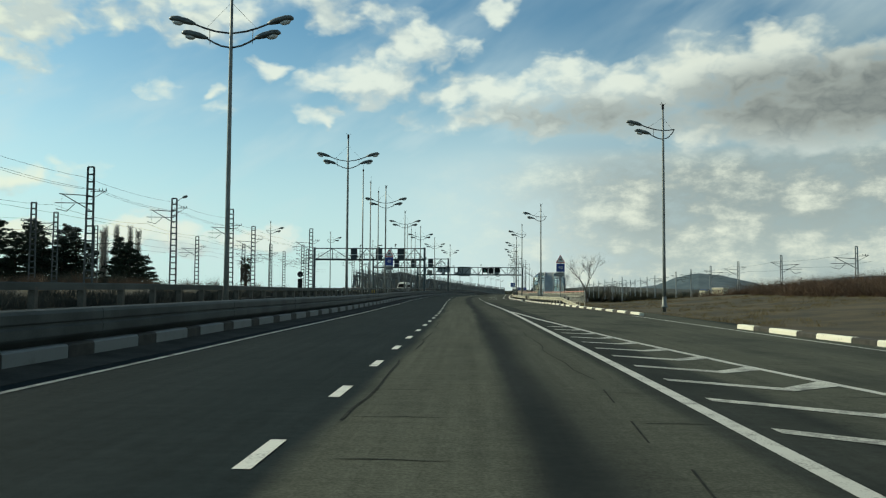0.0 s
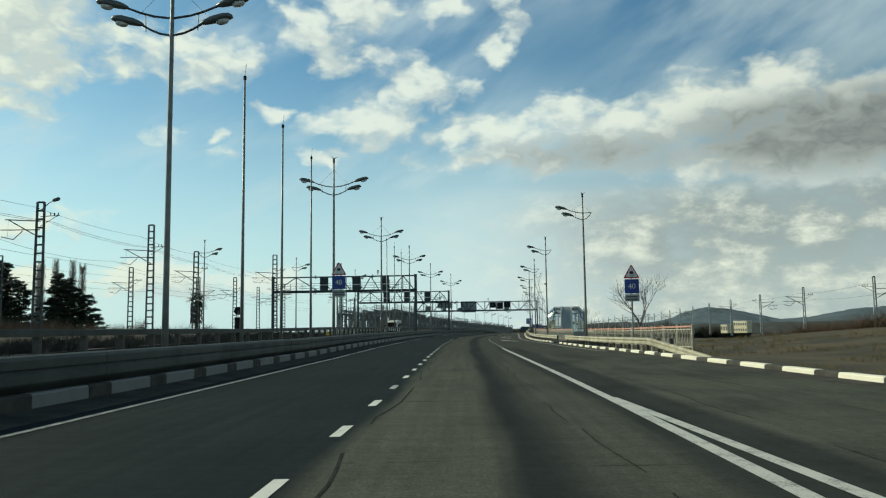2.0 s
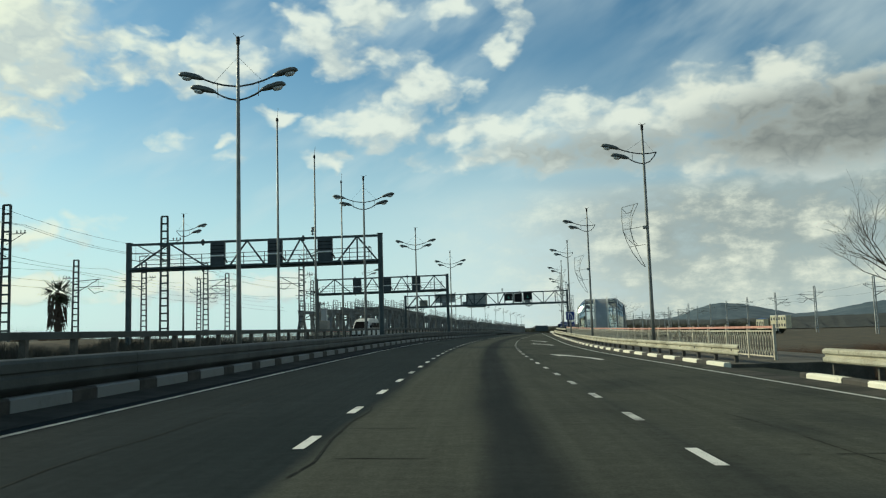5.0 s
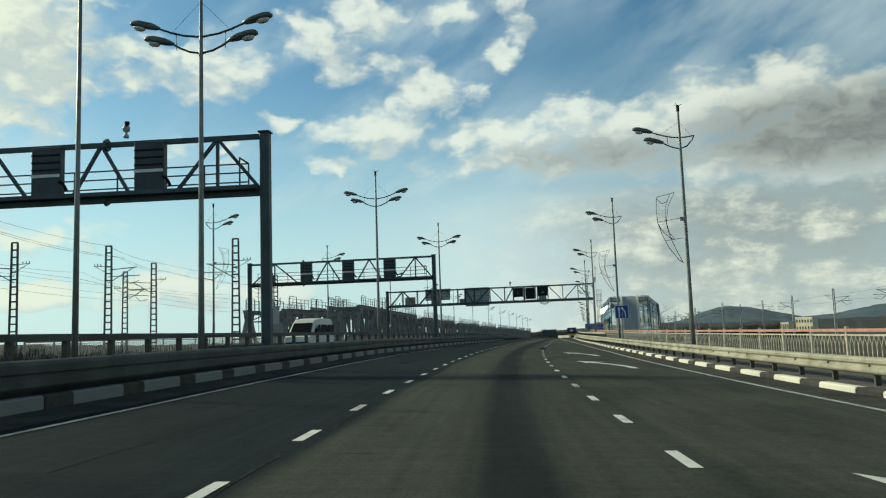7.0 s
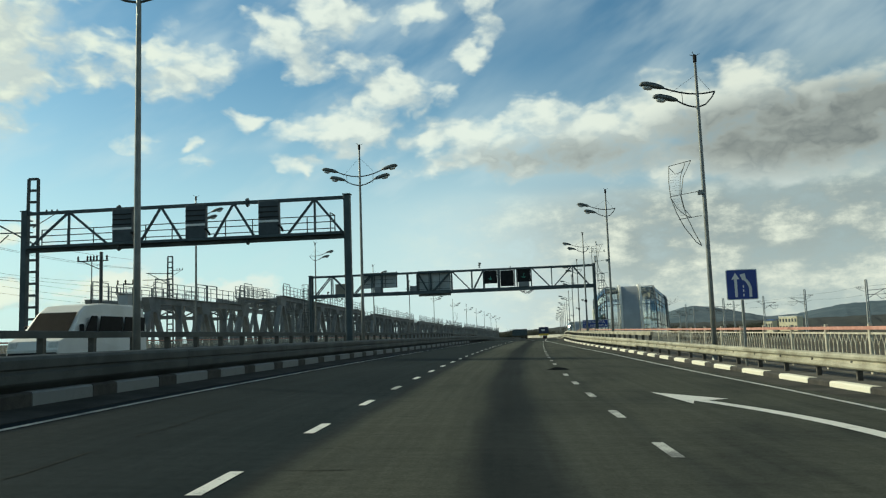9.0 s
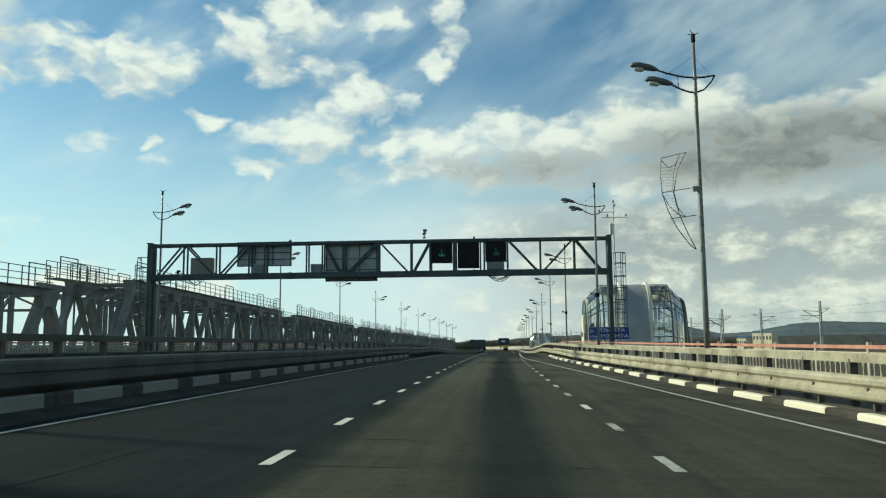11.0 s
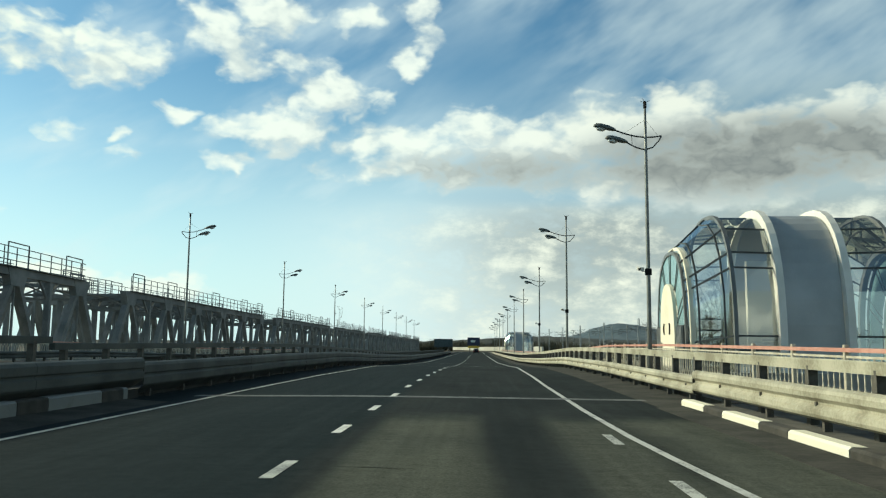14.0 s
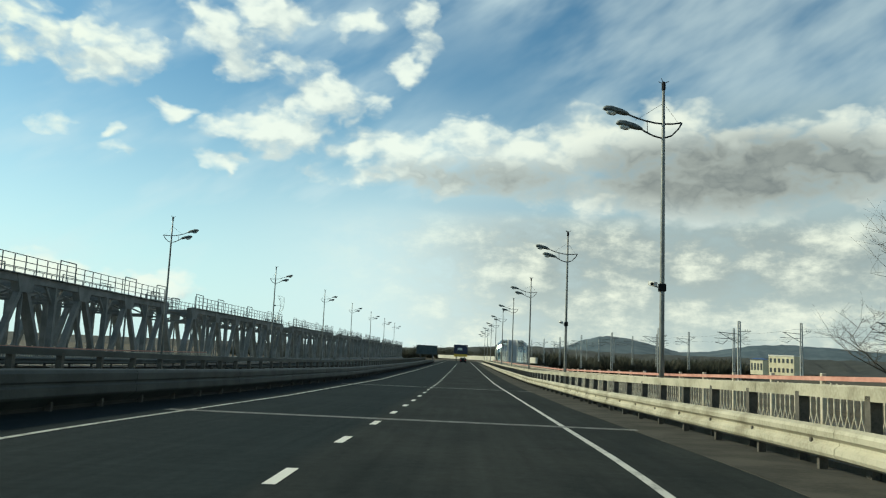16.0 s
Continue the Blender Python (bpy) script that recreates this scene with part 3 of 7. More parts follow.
def sweep(bm, prof, lat, y0, y1, step=2.0, closed=True):
    """A profile of (across, up) pairs carried along the road at lat(y)."""
    n = max(1, int(round((y1 - y0) / step)))
    rings = []
    for i in range(n + 1):
        y = y0 + (y1 - y0) * i / n
        l = lat(y) if callable(lat) else lat
        rings.append([bm.verts.new(on_road(y, l + a, z)) for a, z in prof])
    k = len(prof)
    for a, b in zip(rings, rings[1:]):
        for j in range(k if closed else k - 1):
            bm.faces.new((a[j], a[(j + 1) % k], b[(j + 1) % k], b[j]))
    if closed:
        bm.faces.new(rings[0][::-1])
        bm.faces.new(rings[-1])


def ribbon(bm, y0, y1, l0, l1, z, step=2.0, cross=1):
    """A strip of road surface with its metres across and along as uv."""
    uvl = bm.loops.layers.uv.verify()
    n = max(1, int(round((y1 - y0) / step)))
    prev = None
    for i in range(n + 1):
        y = y0 + (y1 - y0) * i / n
        a = l0(y) if callable(l0) else l0
        b = l1(y) if callable(l1) else l1
        row = []
        for k in range(cross + 1):
            l = a + (b - a) * k / cross
            row.append((bm.verts.new(on_road(y, l, z)), l, y))
        if prev:
            for k in range(cross):
                q = (prev[k], prev[k + 1], row[k + 1], row[k])
                f = bm.faces.new([c[0] for c in q])
                for loop, c in zip(f.loops, q):
                    loop[uvl].uv = (c[1], c[2])
        prev = row


def at(ys, vs):
    return lambda y: float(np.interp(y, ys, vs))


# ---- carriageway, kerbs and barriers ----
RIGHT_EDGE = at([-60, 0, 20, 35, 55, 75, 100, 122, 160, 185, 208, 215, 222, 227, 231, 234, 238, 246, 256, 280, 900], [14, 11.2, 10.5, 9.8, 9.2, 8.75, 8.5, 8.1, 8.05, 7.3, 5.94, 5.42, 4.95, 4.52, 4.2, 4.05, 3.97, 3.96, 4.04, 4.3, 4.36])
KERB_R = at([-60, 17, 27, 40, 50, 62, 80, 98, 104, 125, 158, 185, 208, 214, 224, 231, 239], [15, 11.4, 10.7, 10.0, 9.6, 9.35, 9.4, 9.4, 9.3, 9.0, 9.05, 8.35, 7.2, 6.93, 6.46, 6.15, 6.15])
RAIL_R = at([58, 66, 98, 104, 125, 160, 185, 208, 224, 240, 900], [10.6, 10.05, 10.0, 9.95, 9.7, 9.75, 9.0, 7.7, 6.85, 6.6, 6.6])
KERB_L = -5.15
RAIL_L = -5.35
BOX_L = -7.4
FENCE_R = at([60, 76, 100, 146, 171, 200, 224, 250, 900], [12.3, 12.0, 11.6, 11.4, 10.7, 9.7, 9.0, 8.9, 8.9])

bm = bmesh.new()
ribbon(bm, -60, 560, -5.6, lambda y: max(RIGHT_EDGE(y) + 2.0, 7.2), 0, 2.0, 14)
road = setting("road", bm, M_ASPHALT, "dark grey worn asphalt carriageway with paler old strips", "road")
bm = bmesh.new()
ribbon(bm, -60, 560, -20.2, -8.4, 0, 4.0, 6)
setting("road_opposite", bm, M_ASPHALT, "dark grey asphalt of the opposite carriageway", "road")
bm = bmesh.new()
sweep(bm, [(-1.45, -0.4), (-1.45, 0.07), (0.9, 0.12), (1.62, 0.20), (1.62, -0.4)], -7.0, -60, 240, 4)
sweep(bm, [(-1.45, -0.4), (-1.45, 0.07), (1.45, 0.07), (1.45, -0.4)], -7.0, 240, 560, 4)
setting("median", bm, M_MEDIAN, "earth strip between the two carriageways, darkened for the shade under the rail", "median")
bm = bmesh.new()
sweep(bm, [(0.22, -0.5), (0.22, 0.10), (5.5, 0.14), (5.5, -0.8)], KERB_R, 104, 239, 3)
setting("pavement", bm, M_FOOTWAY, "dark worn footway behind the guard rail", "footway")
bm = bmesh.new()
sweep(bm, [(0.35, -0.8), (0.35, 0.12), (5.2, 0.14), (5.2, -0.8)], RAIL_R, 239, 560, 4)
setting("pavement_bridge", bm, M_FOOTWAY, "dark worn footway along the bridge", "footway")
bm = bmesh.new()
sweep(bm, [(-2.6, -0.8), (-2.6, 0.14), (0.0, 0.14), (0.0, -0.8)], -20.3, -60, 560, 4)
setting("pavement_opposite", bm, M_MEDIAN, "dark footway beyond the opposite carriageway", "footway")

bm = bmesh.new()
sweep(bm, [(0.0, -0.1), (0.0, 0.055), (0.30, 0.035), (0.85, 0.006), (0.85, -0.1)], KERB_L, -60, 239, 2)
setting("gutter", bm, M_GUTTER, "brown-grey dirt gathered along the median kerb", "gutter")
bm = bmesh.new()
sweep(bm, [(-0.62, -0.1), (-0.62, 0.005), (-0.25, 0.02), (0.0, 0.03), (0.0, -0.1)], KERB_R, 39.5, 239, 2)
setting("gutter_outer", bm, M_GUTTER, "brown dirt gathered along the outer kerb", "gutter")
bm = bmesh.new()
sweep(bm, [(-1.0, -0.1), (-1.0, 0.005), (-0.6, 0.02), (0.3, 0.035), (0.3, -0.1)], RAIL_R, 239, 450, 2)
setting("gutter_bridge", bm, M_GUTTER, "brown dirt under the guard rail of the bridge", "gutter")

marks = thing("road_markings", pose(0, 0, 0), "white painted lane lines, worn in places", "road marking", "", "structure")


def strip(name, y0, y1, l0, l1, mat=None, label="", z=0.006, step=2.0):
    b = bmesh.new()
    ribbon(b, y0, y1, l0, l1, z, step)
    return part(name, b, mat or M_LINE, marks, label)


LEFT_EDGE = at([-60, 246, 263, 900], [-3.92, -3.92, -3.6, -3.55])
strip("edge_line", -60, 540, lambda y: LEFT_EDGE(y) - 0.055, lambda y: LEFT_EDGE(y) + 0.055, mat=M_LINE_OLD, label="dull white edge line beside the median")
strip("edge_line", -60, 540, lambda y: RIGHT_EDGE(y) - 0.055, lambda y: RIGHT_EDGE(y) + 0.055, mat=M_LINE_MID, label="white edge line beside the kerb")
GORE_IN = at([-60, 30, 50, 900], [3.90, 3.90, 3.98, 3.98])
strip("lane_line", -60, 81.5, lambda y: GORE_IN(y) - 0.085, lambda y: GORE_IN(y) + 0.085, mat=M_LINE_MID, label="broad white line along the hatched gore")
GORE = at([-60, 0, 9.9, 13.2, 20.6, 34, 46], [14, 7.9, 6.6, 6.12, 5.38, 4.5, 4.02])
strip("gore_line", -60, 46, lambda y: GORE(y) - 0.08, lambda y: GORE(y) + 0.08, mat=M_LINE_MID, label="white line on the far side of the hatched gore")
for i in range(26):
    y = -7.0 + i * 2.02
    a, b_ = 4.2, GORE(y)
    if y > 27.5:
        break
    mid = a + (b_ - a) * 0.6
    back = (mid - a) * 0.75
    b = bmesh.new()
    uvl = b.loops.layers.uv.verify()
    w = 0.30
    pts = [(y, a), (y - back, mid), (y - back + (b_ - mid) * 0.75, b_)]
    up = [b.verts.new(on_road(p[0] + w * k, p[1], 0.007)) for p, k in zip(pts, (0.9, 1.15, 2.0))]
    dn = [b.verts.new(on_road(p[0], p[1], 0.007)) for p in pts]
    for k in range(2):
        b.faces.new((dn[k], dn[k + 1], up[k + 1], up[k]))
    part("chevron", b, M_LINE_OLD, marks)


def dashes(anchors, lat, length, n_w=0.065, stop=None, worn=0.25):
    ys = []
    for (ya, na), (yb, nb) in zip(anchors, anchors[1:]):
        for k in range(nb - na):
            ys.append(ya + (yb - ya) * k / (nb - na))
    for y in ys:
        if stop is None or y < stop:
            l = lat(y) if callable(lat) else lat
            strip("lane_dash", y - length / 2, y + length / 2, l - n_w, l + n_w, step=0.5, mat=M_LINE if random.random() > worn else M_LINE_OLD)


DASH_LAT = at([0, 20, 40, 70, 130, 165, 210, 245, 262, 272, 300], [-0.06, -0.06, 0.02, 0.0, 0.0, 0.0, 0.05, 0.08, 0.35, 0.5, 0.5])
dashes([(-42.6, 0), (5.9, 13), (31.05, 20), (63.7, 29), (121.0, 45), (149.7, 53), (209.6, 69), (237.8, 77), (262.9, 84), (454.0, 136)], DASH_LAT, 1.05)
dashes([(84.0, 0), (119.1, 10), (151.5, 19), (208.3, 35), (230.1, 41), (237.3, 43)], at([84, 190, 208, 222, 234], [4.08, 4.08, 3.99, 3.92, 3.76]), 1.05, stop=234, worn=0.6)

# arrows that send the third lane leftwards
for y in (111.2, 138.3, 152.0):
    b = bmesh.new()
    row = []
    for k in range(9):
        s = k / 8
        yy = y + 5.2 * s
        c = 6.75 - 0.95 * s * s
        row.append((b.verts.new(on_road(yy, c - 0.13, 0.007)), b.verts.new(on_road(yy, c + 0.13, 0.007))))
    for p, q in zip(row, row[1:]):
        b.faces.new((p[0], p[1], q[1], q[0]))
    tip = [b.verts.new(on_road(*p, 0.007)) for p in ((y + 7.1, 5.3), (y + 4.6, 5.55), (y + 5.2, 5.7), (y + 5.2, 5.9), (y + 5.5, 6.35))]
    b.faces.new(tip)
    part("lane_arrow", b, M_LINE, marks, "white arrow bending towards the middle lane")

# tarred seams and cracks of the old surfacing
seams = bmesh.new()


def seam(y, a, e, w):
    """A wavering transverse crack that thins out at its ends."""
    n = max(3, int((e - a) / 0.22))
    prev = None
    off = 0.0
    for k in range(n + 1):
        off += random.uniform(-0.03, 0.03)
        l = a + (e - a) * k / n
        h = w * (0.25 + 0.75 * math.sin(math.pi * k / n)) * random.uniform(0.4, 1.2)
        row = (seams.verts.new(on_road(y + off - h / 2, l, 0.004)), seams.verts.new(on_road(y + off + h / 2, l, 0.004)))
        if prev and random.random() < 0.85:
            seams.faces.new((prev[0], row[0], row[1], prev[1]))
        prev = row


y = -20.0
while y < 236:
    w = random.uniform(0.02, 0.05)
    seam(y, 0.35 + random.uniform(-0.25, 0.15), 1.42 + random.uniform(-0.3, 0.25), w)
    if random.random() < 0.45:
        seam(y + random.uniform(-0.3, 0.3), 2.7 + random.uniform(-0.2, 0.3), random.uniform(3.3, 3.9), w)
    if random.random() < (0.55 if y < 110 else 0.15):
        o = random.uniform(4.6, 6.5)
        seam(y, o, min(o + random.uniform(1.2, 3), RIGHT_EDGE(y) - 0.2), w)
    y += random.uniform(1.5, 2.6)
py, pl = 5.0, 0.2
for i in range(150):
    ny, nl = py + 0.8, max(0.08, min(0.42, pl + random.uniform(-0.09, 0.09)))
    if i % 11 > 2:
        ribbon(seams, py, ny, at([py, ny], [pl, nl]), at([py, ny], [pl + 0.03, nl + 0.035]), 0.0045, 1.0)
    py, pl = ny, nl
for lat0, y0, y1 in ((5.3, 28, 108), (6.9, 22, 96), (2.75, -5, 60), (7.9, 60, 180), (-1.9, 60, 230)):
    py, pl = y0, lat0
    while py < y1:
        ny, nl = py + random.uniform(0.7, 1.3), pl + random.uniform(-0.10, 0.10) + 0.05 * (lat0 - pl)
        if random.random() < 0.72 and nl < RIGHT_EDGE(ny) - 0.2:
            ribbon(seams, py, ny, at([py, ny], [pl, nl]), at([py, ny], [pl + 0.018, nl + 0.022]), 0.0045, 1.0)
        py, pl = ny, nl
tagged(put("tar_seams", seams, M_TAR), "black tarred seams and cracks in the old asphalt", "road seam", "", "stuff")

# manhole in the left lane
mh = thing("manhole_cover", road_pose(144.1, -1.97, 0.0), "dark iron manhole cover set in worn asphalt", "manhole")
b = bmesh.new()
lathe(b, [(0.40, 0.0), (0.40, 0.012), (0.33, 0.014), (0.33, 0.0)], n=24)
part("rim", b, M_TAR, mh, "broken asphalt rim")
b = bmesh.new()
lathe(b, [(0.32, 0.0), (0.32, 0.009), (0.28, 0.012), (0.02, 0.012)], n=24)
for i in range(-2, 3):
    for j in range(-2, 3):
        if i * i + j * j < 6:
            box(b, pose(i * 0.10, j * 0.10, 0.011), 0.06, 0.06, 0.006)
part("lid", b, M_BLACK, mh)

# expansion joints of the bridge
for y, l0, l1 in ((240.7, -4.4, 6.3), (271.2, -4.0, 6.3), (296.0, -4.2, 6.3)):
    j = thing("expansion_joint", road_pose(y, 0), "pale concrete bridge expansion joint across the carriageway", "expansion joint", "bridge expansion joints", "structure")
    for name, a, w, mat in (("nosing", 0.0, 0.16, M_JOINT), ("seal", 0.16, 0.07, M_TAR), ("nosing", 0.23, 0.16, M_JOINT)):
        b = bmesh.new()
        for k in range(6):
            la, lb = l0 + (l1 - l0) * k / 6, l0 + (l1 - l0) * (k + 1) / 6
            ribbon(b, y + a, y + a + w, la, lb, 0.009 if name == "nosing" else 0.006, 1.0)
        part(name, b, mat, j, world=True)

# kerbs: whitewashed and dark stones by turns
def kerb(name, lat, side, y0, y1, phase, label, h=0.15, white_mat=None, lengths=(1.75, 1.10)):
    k = thing(name, road_pose(y0, lat(y0)), label, "kerb", "", "structure")
    y, n = y0, 0
    white = bool(phase)
    while y < y1:
        ln = lengths[0] if white else lengths[1]
        yb = min(y + ln, y1)
        b = bmesh.new()
        w, c = 0.22 * side, 0.035
        sweep(b, [(0, -0.1), (0.0, h - c), (c * side, h), (w, h), (w, -0.1)], lat, y + 0.012, yb - 0.012, 1.0)
        part("kerb_stone", b, (white_mat or M_KERB_W) if white else M_KERB_B, k, world=True)
        y, white = yb, not white


kerb("kerb_1", lambda y: KERB_L, -1, -30.58, 239, 1, "black and white painted kerb under the median guard rail, whites darkened for shade", 0.285, M_KERB_SHADE, (1.88, 0.897))
kerb("kerb_2", KERB_R, 1, 8.0, 27.5, 0, "short black and white kerb beside the slip road")
kerb("kerb_3", KERB_R, 1, 39.5, 98.6, 1, "black and white kerb along the slip road")
kerb("kerb_4", KERB_R, 1, 104.0, 239.5, 1, "black and white kerb under the bridge guard rail")

# guard rails
def w_profile(side, z0=0.42, z1=0.74):
    """W-shaped steel beam; side: towards which the ridges point."""
    h = z1 - z0
    if h > 0.5:
        out = [(-0.17, -0.26), (0.0, -0.02), (0.055, 0.05), (0.085, 0.13), (0.090, 0.40), (0.045, 0.47), (0.045, 0.52), (0.085, 0.58), (0.090, 0.84), (0.060, 0.95), (0.0, 1.0)]
    else:
        out = [(0.0, 0.0), (0.065, 0.08), (0.085, 0.18), (0.080, 0.34), (0.02, 0.46), (0.02, 0.54), (0.080, 0.66), (0.085, 0.82), (0.065, 0.92), (0.0, 1.0)]
    front = [(side * a, z0 + h * f) for a, f in out]
    back = [(side * (a - 0.012), z0 + h * f) for a, f in out[::-1]]
    return front + back


post_bm = bmesh.new()
box(post_bm, pose(0, 0, -0.1), 0.11, 0.075, 0.84)
box(post_bm, pose(0, 0, 0.46), 0.16, 0.05, 0.24)
POST_MESH = bpy.data.meshes.new("post")
post_bm.to_mesh(POST_MESH)
post_bm.free()
POST_MESH.materials.append(M_POST)
tall_bm = bmesh.new()
box(tall_bm, pose(0, 0, -0.1), 0.14, 0.13, 1.18)
TALL_MESH = bpy.data.meshes.new("tall_post")
tall_bm.to_mesh(TALL_MESH)
tall_bm.free()
TALL_MESH.materials.append(M_POST)


broad_bm = bmesh.new()
box(broad_bm, pose(-0.08, 0, -0.1), 0.14, 0.30, 0.50, 0.02)
box(broad_bm, pose(0, 0, 0.36), 0.16, 0.16, 0.36)
BROAD_MESH = bpy.data.meshes.new("broad_post")
broad_bm.to_mesh(BROAD_MESH)
broad_bm.free()
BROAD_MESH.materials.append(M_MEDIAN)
bolt_bm = bmesh.new()
box(bolt_bm, pose(0, 0, 0.90), 0.03, 0.055, 0.14, 0.008)
BOLT_MESH = bpy.data.meshes.new("bolt")
bolt_bm.to_mesh(BOLT_MESH)
bolt_bm.free()
BOLT_MESH.materials.append(M_POST)


def posts(parent, mesh, lat, y0, y1, gap, name="post", tall=1.0):
    inv = BASE[parent.name].inverted()
    y = y0
    while y < y1:
        o = new(name, mesh)
        o.parent = parent
        o.matrix_parent_inverse = inv
        o.matrix_basis = road_pose(y, lat(y) if callable(lat) else lat) @ Matrix.Diagonal((1, 1, tall, 1))
        y += gap


def guard_rail(lat, side, y0, y1, mat, label, z0=0.42, z1=0.74, gap=2.05, sink=False, bolts=False, post=None, first=0.6):
    fl = lat if callable(lat) else (lambda y: lat)
    g = thing("guard_rail", road_pose(y0, fl(y0)), label, "guard rail", "steel guard rails")
    y = y0
    while y < y1 - 0.1:
        yb = min(y + 4.1, y1)
        b = bmesh.new()
        if sink and y == y0:
            n = 6
            rings = []
            yb = y + 8.2
            for i in range(n + 1):
                t = i / n
                yy = y + (yb - y) * t
                rings.append([b.verts.new(on_road(yy, fl(yy) + a, z - 0.60 * (1 - t) ** 1.2)) for a, z in w_profile(side, z0, z1)])
            for p, q in zip(rings, rings[1:]):
                for j in range(len(p)):
                    b.faces.new((p[j], p[(j + 1) % len(p)], q[(j + 1) % len(p)], q[j]))
        else:
            sweep(b, w_profile(side, z0, z1), lambda yy: fl(yy) + 0.006 * side * (int(y * 10) % 2), y - 0.12, yb, 2.0)
        part("beam", b, mat, g, world=True)
        y = yb
    if bolts:
        posts(g, BOLT_MESH, lambda yy: fl(yy) + side * 0.04, y0 + 0.6, min(y1, 330), gap, "bolt", z0 + 0.5 * (z1 - z0))
    posts(g, post or POST_MESH, lambda yy: fl(yy) - side * 0.10, y0 + (4.6 if sink else first), y1, gap, "post", (z1 - 0.02) / 0.74)
    return g


def box_rail(lat, y0, y1, mat, z0, z1, gap, label):
    fl = lat if callable(lat) else (lambda y: lat)
    g = thing("box_rail", road_pose(y0, fl(y0)), label, "barrier", "box beam barriers")
    y = y0
    while y < y1 - 0.1:
        yb = min(y + 6.0, y1)
        b = bmesh.new()
        sweep(b, [(-0.07, z0), (-0.07, z1 - 0.015), (-0.055, z1), (0.055, z1), (0.07, z1 - 0.015), (0.07, z0)], fl, y, yb - 0.01, 2.0)
        part("beam", b, mat, g, world=True)
        y = yb
    posts(g, TALL_MESH, fl, y0 + 0.5, y1, gap, "post", (z0 + 0.06) / 1.08)
    return g


guard_rail(RAIL_L, 1, -30.58, 240, M_GALV_SHADE, "grey W-beam guard rail along the median, darkened for its shaded side", 0.36, 0.87, 2.777, post=BROAD_MESH, first=2.33)
guard_rail(RAIL_L, 1, 240.1, 450, M_GALV_SHADE, "grey W-beam guard rail set low along the bridge median, darkened for shade", 0.22, 0.78, 2.05)
box_rail(BOX_L, -40, 240, M_GALV_SHADE, 1.14, 1.30, 2.05, "grey box-beam barrier standing on the median, darkened for its shaded side")
box_rail(BOX_L, 240.1, 450, M_GALV_SHADE, 1.00, 1.16, 2.05, "grey box-beam barrier along the bridge median, darkened for shade")
# Added upstand: blocks the bright view under the bridge's median rail.
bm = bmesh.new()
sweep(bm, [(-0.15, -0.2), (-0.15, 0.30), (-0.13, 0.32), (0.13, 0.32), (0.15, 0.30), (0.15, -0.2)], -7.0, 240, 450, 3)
setting("median_upstand", bm, M_MEDIAN, "dark upstand added along the middle of the bridge to close the slot under the rail", "median")
guard_rail(-8.1, -1, -40, 330, M_GALV_SHADE, "grey W-beam guard rail facing the opposite carriageway", 0.36, 0.72, 2.05)
guard_rail(RAIL_R, -1, 60.9, 98.5, M_GALV, "weathered grey guard rail with a sunken end beside the slip road", 0.36, 0.70, 2.05, sink=True)
guard_rail(RAIL_R, -1, 104.5, 186.5, M_GALV, "weathered beige-grey W-beam guard rail along the bridge approach", 0.33, 0.68, 2.05, bolts=True)
guard_rail(RAIL_R, -1, 186.5, 240, M_GALV, "weathered beige-grey W-beam guard rail under a box parapet", 0.26, 0.72, 2.05, bolts=True)
guard_rail(RAIL_R, -1, 240.1, 450, M_GALV, "weathered beige-grey W-beam guard rail set low along the bridge", 0.20, 0.60, 2.05, bolts=True)
box_rail(lambda y: RAIL_R(y) + 0.32, 184, 450, M_GALV, 0.92, 1.09, 1.95, "weathered box-beam parapet rail above the guard rail")
guard_rail(-19.6, 1, 165, 330, M_GALV_SHADE, "grey W-beam guard rail beyond the opposite carriageway", 0.36, 0.70, 2.6)

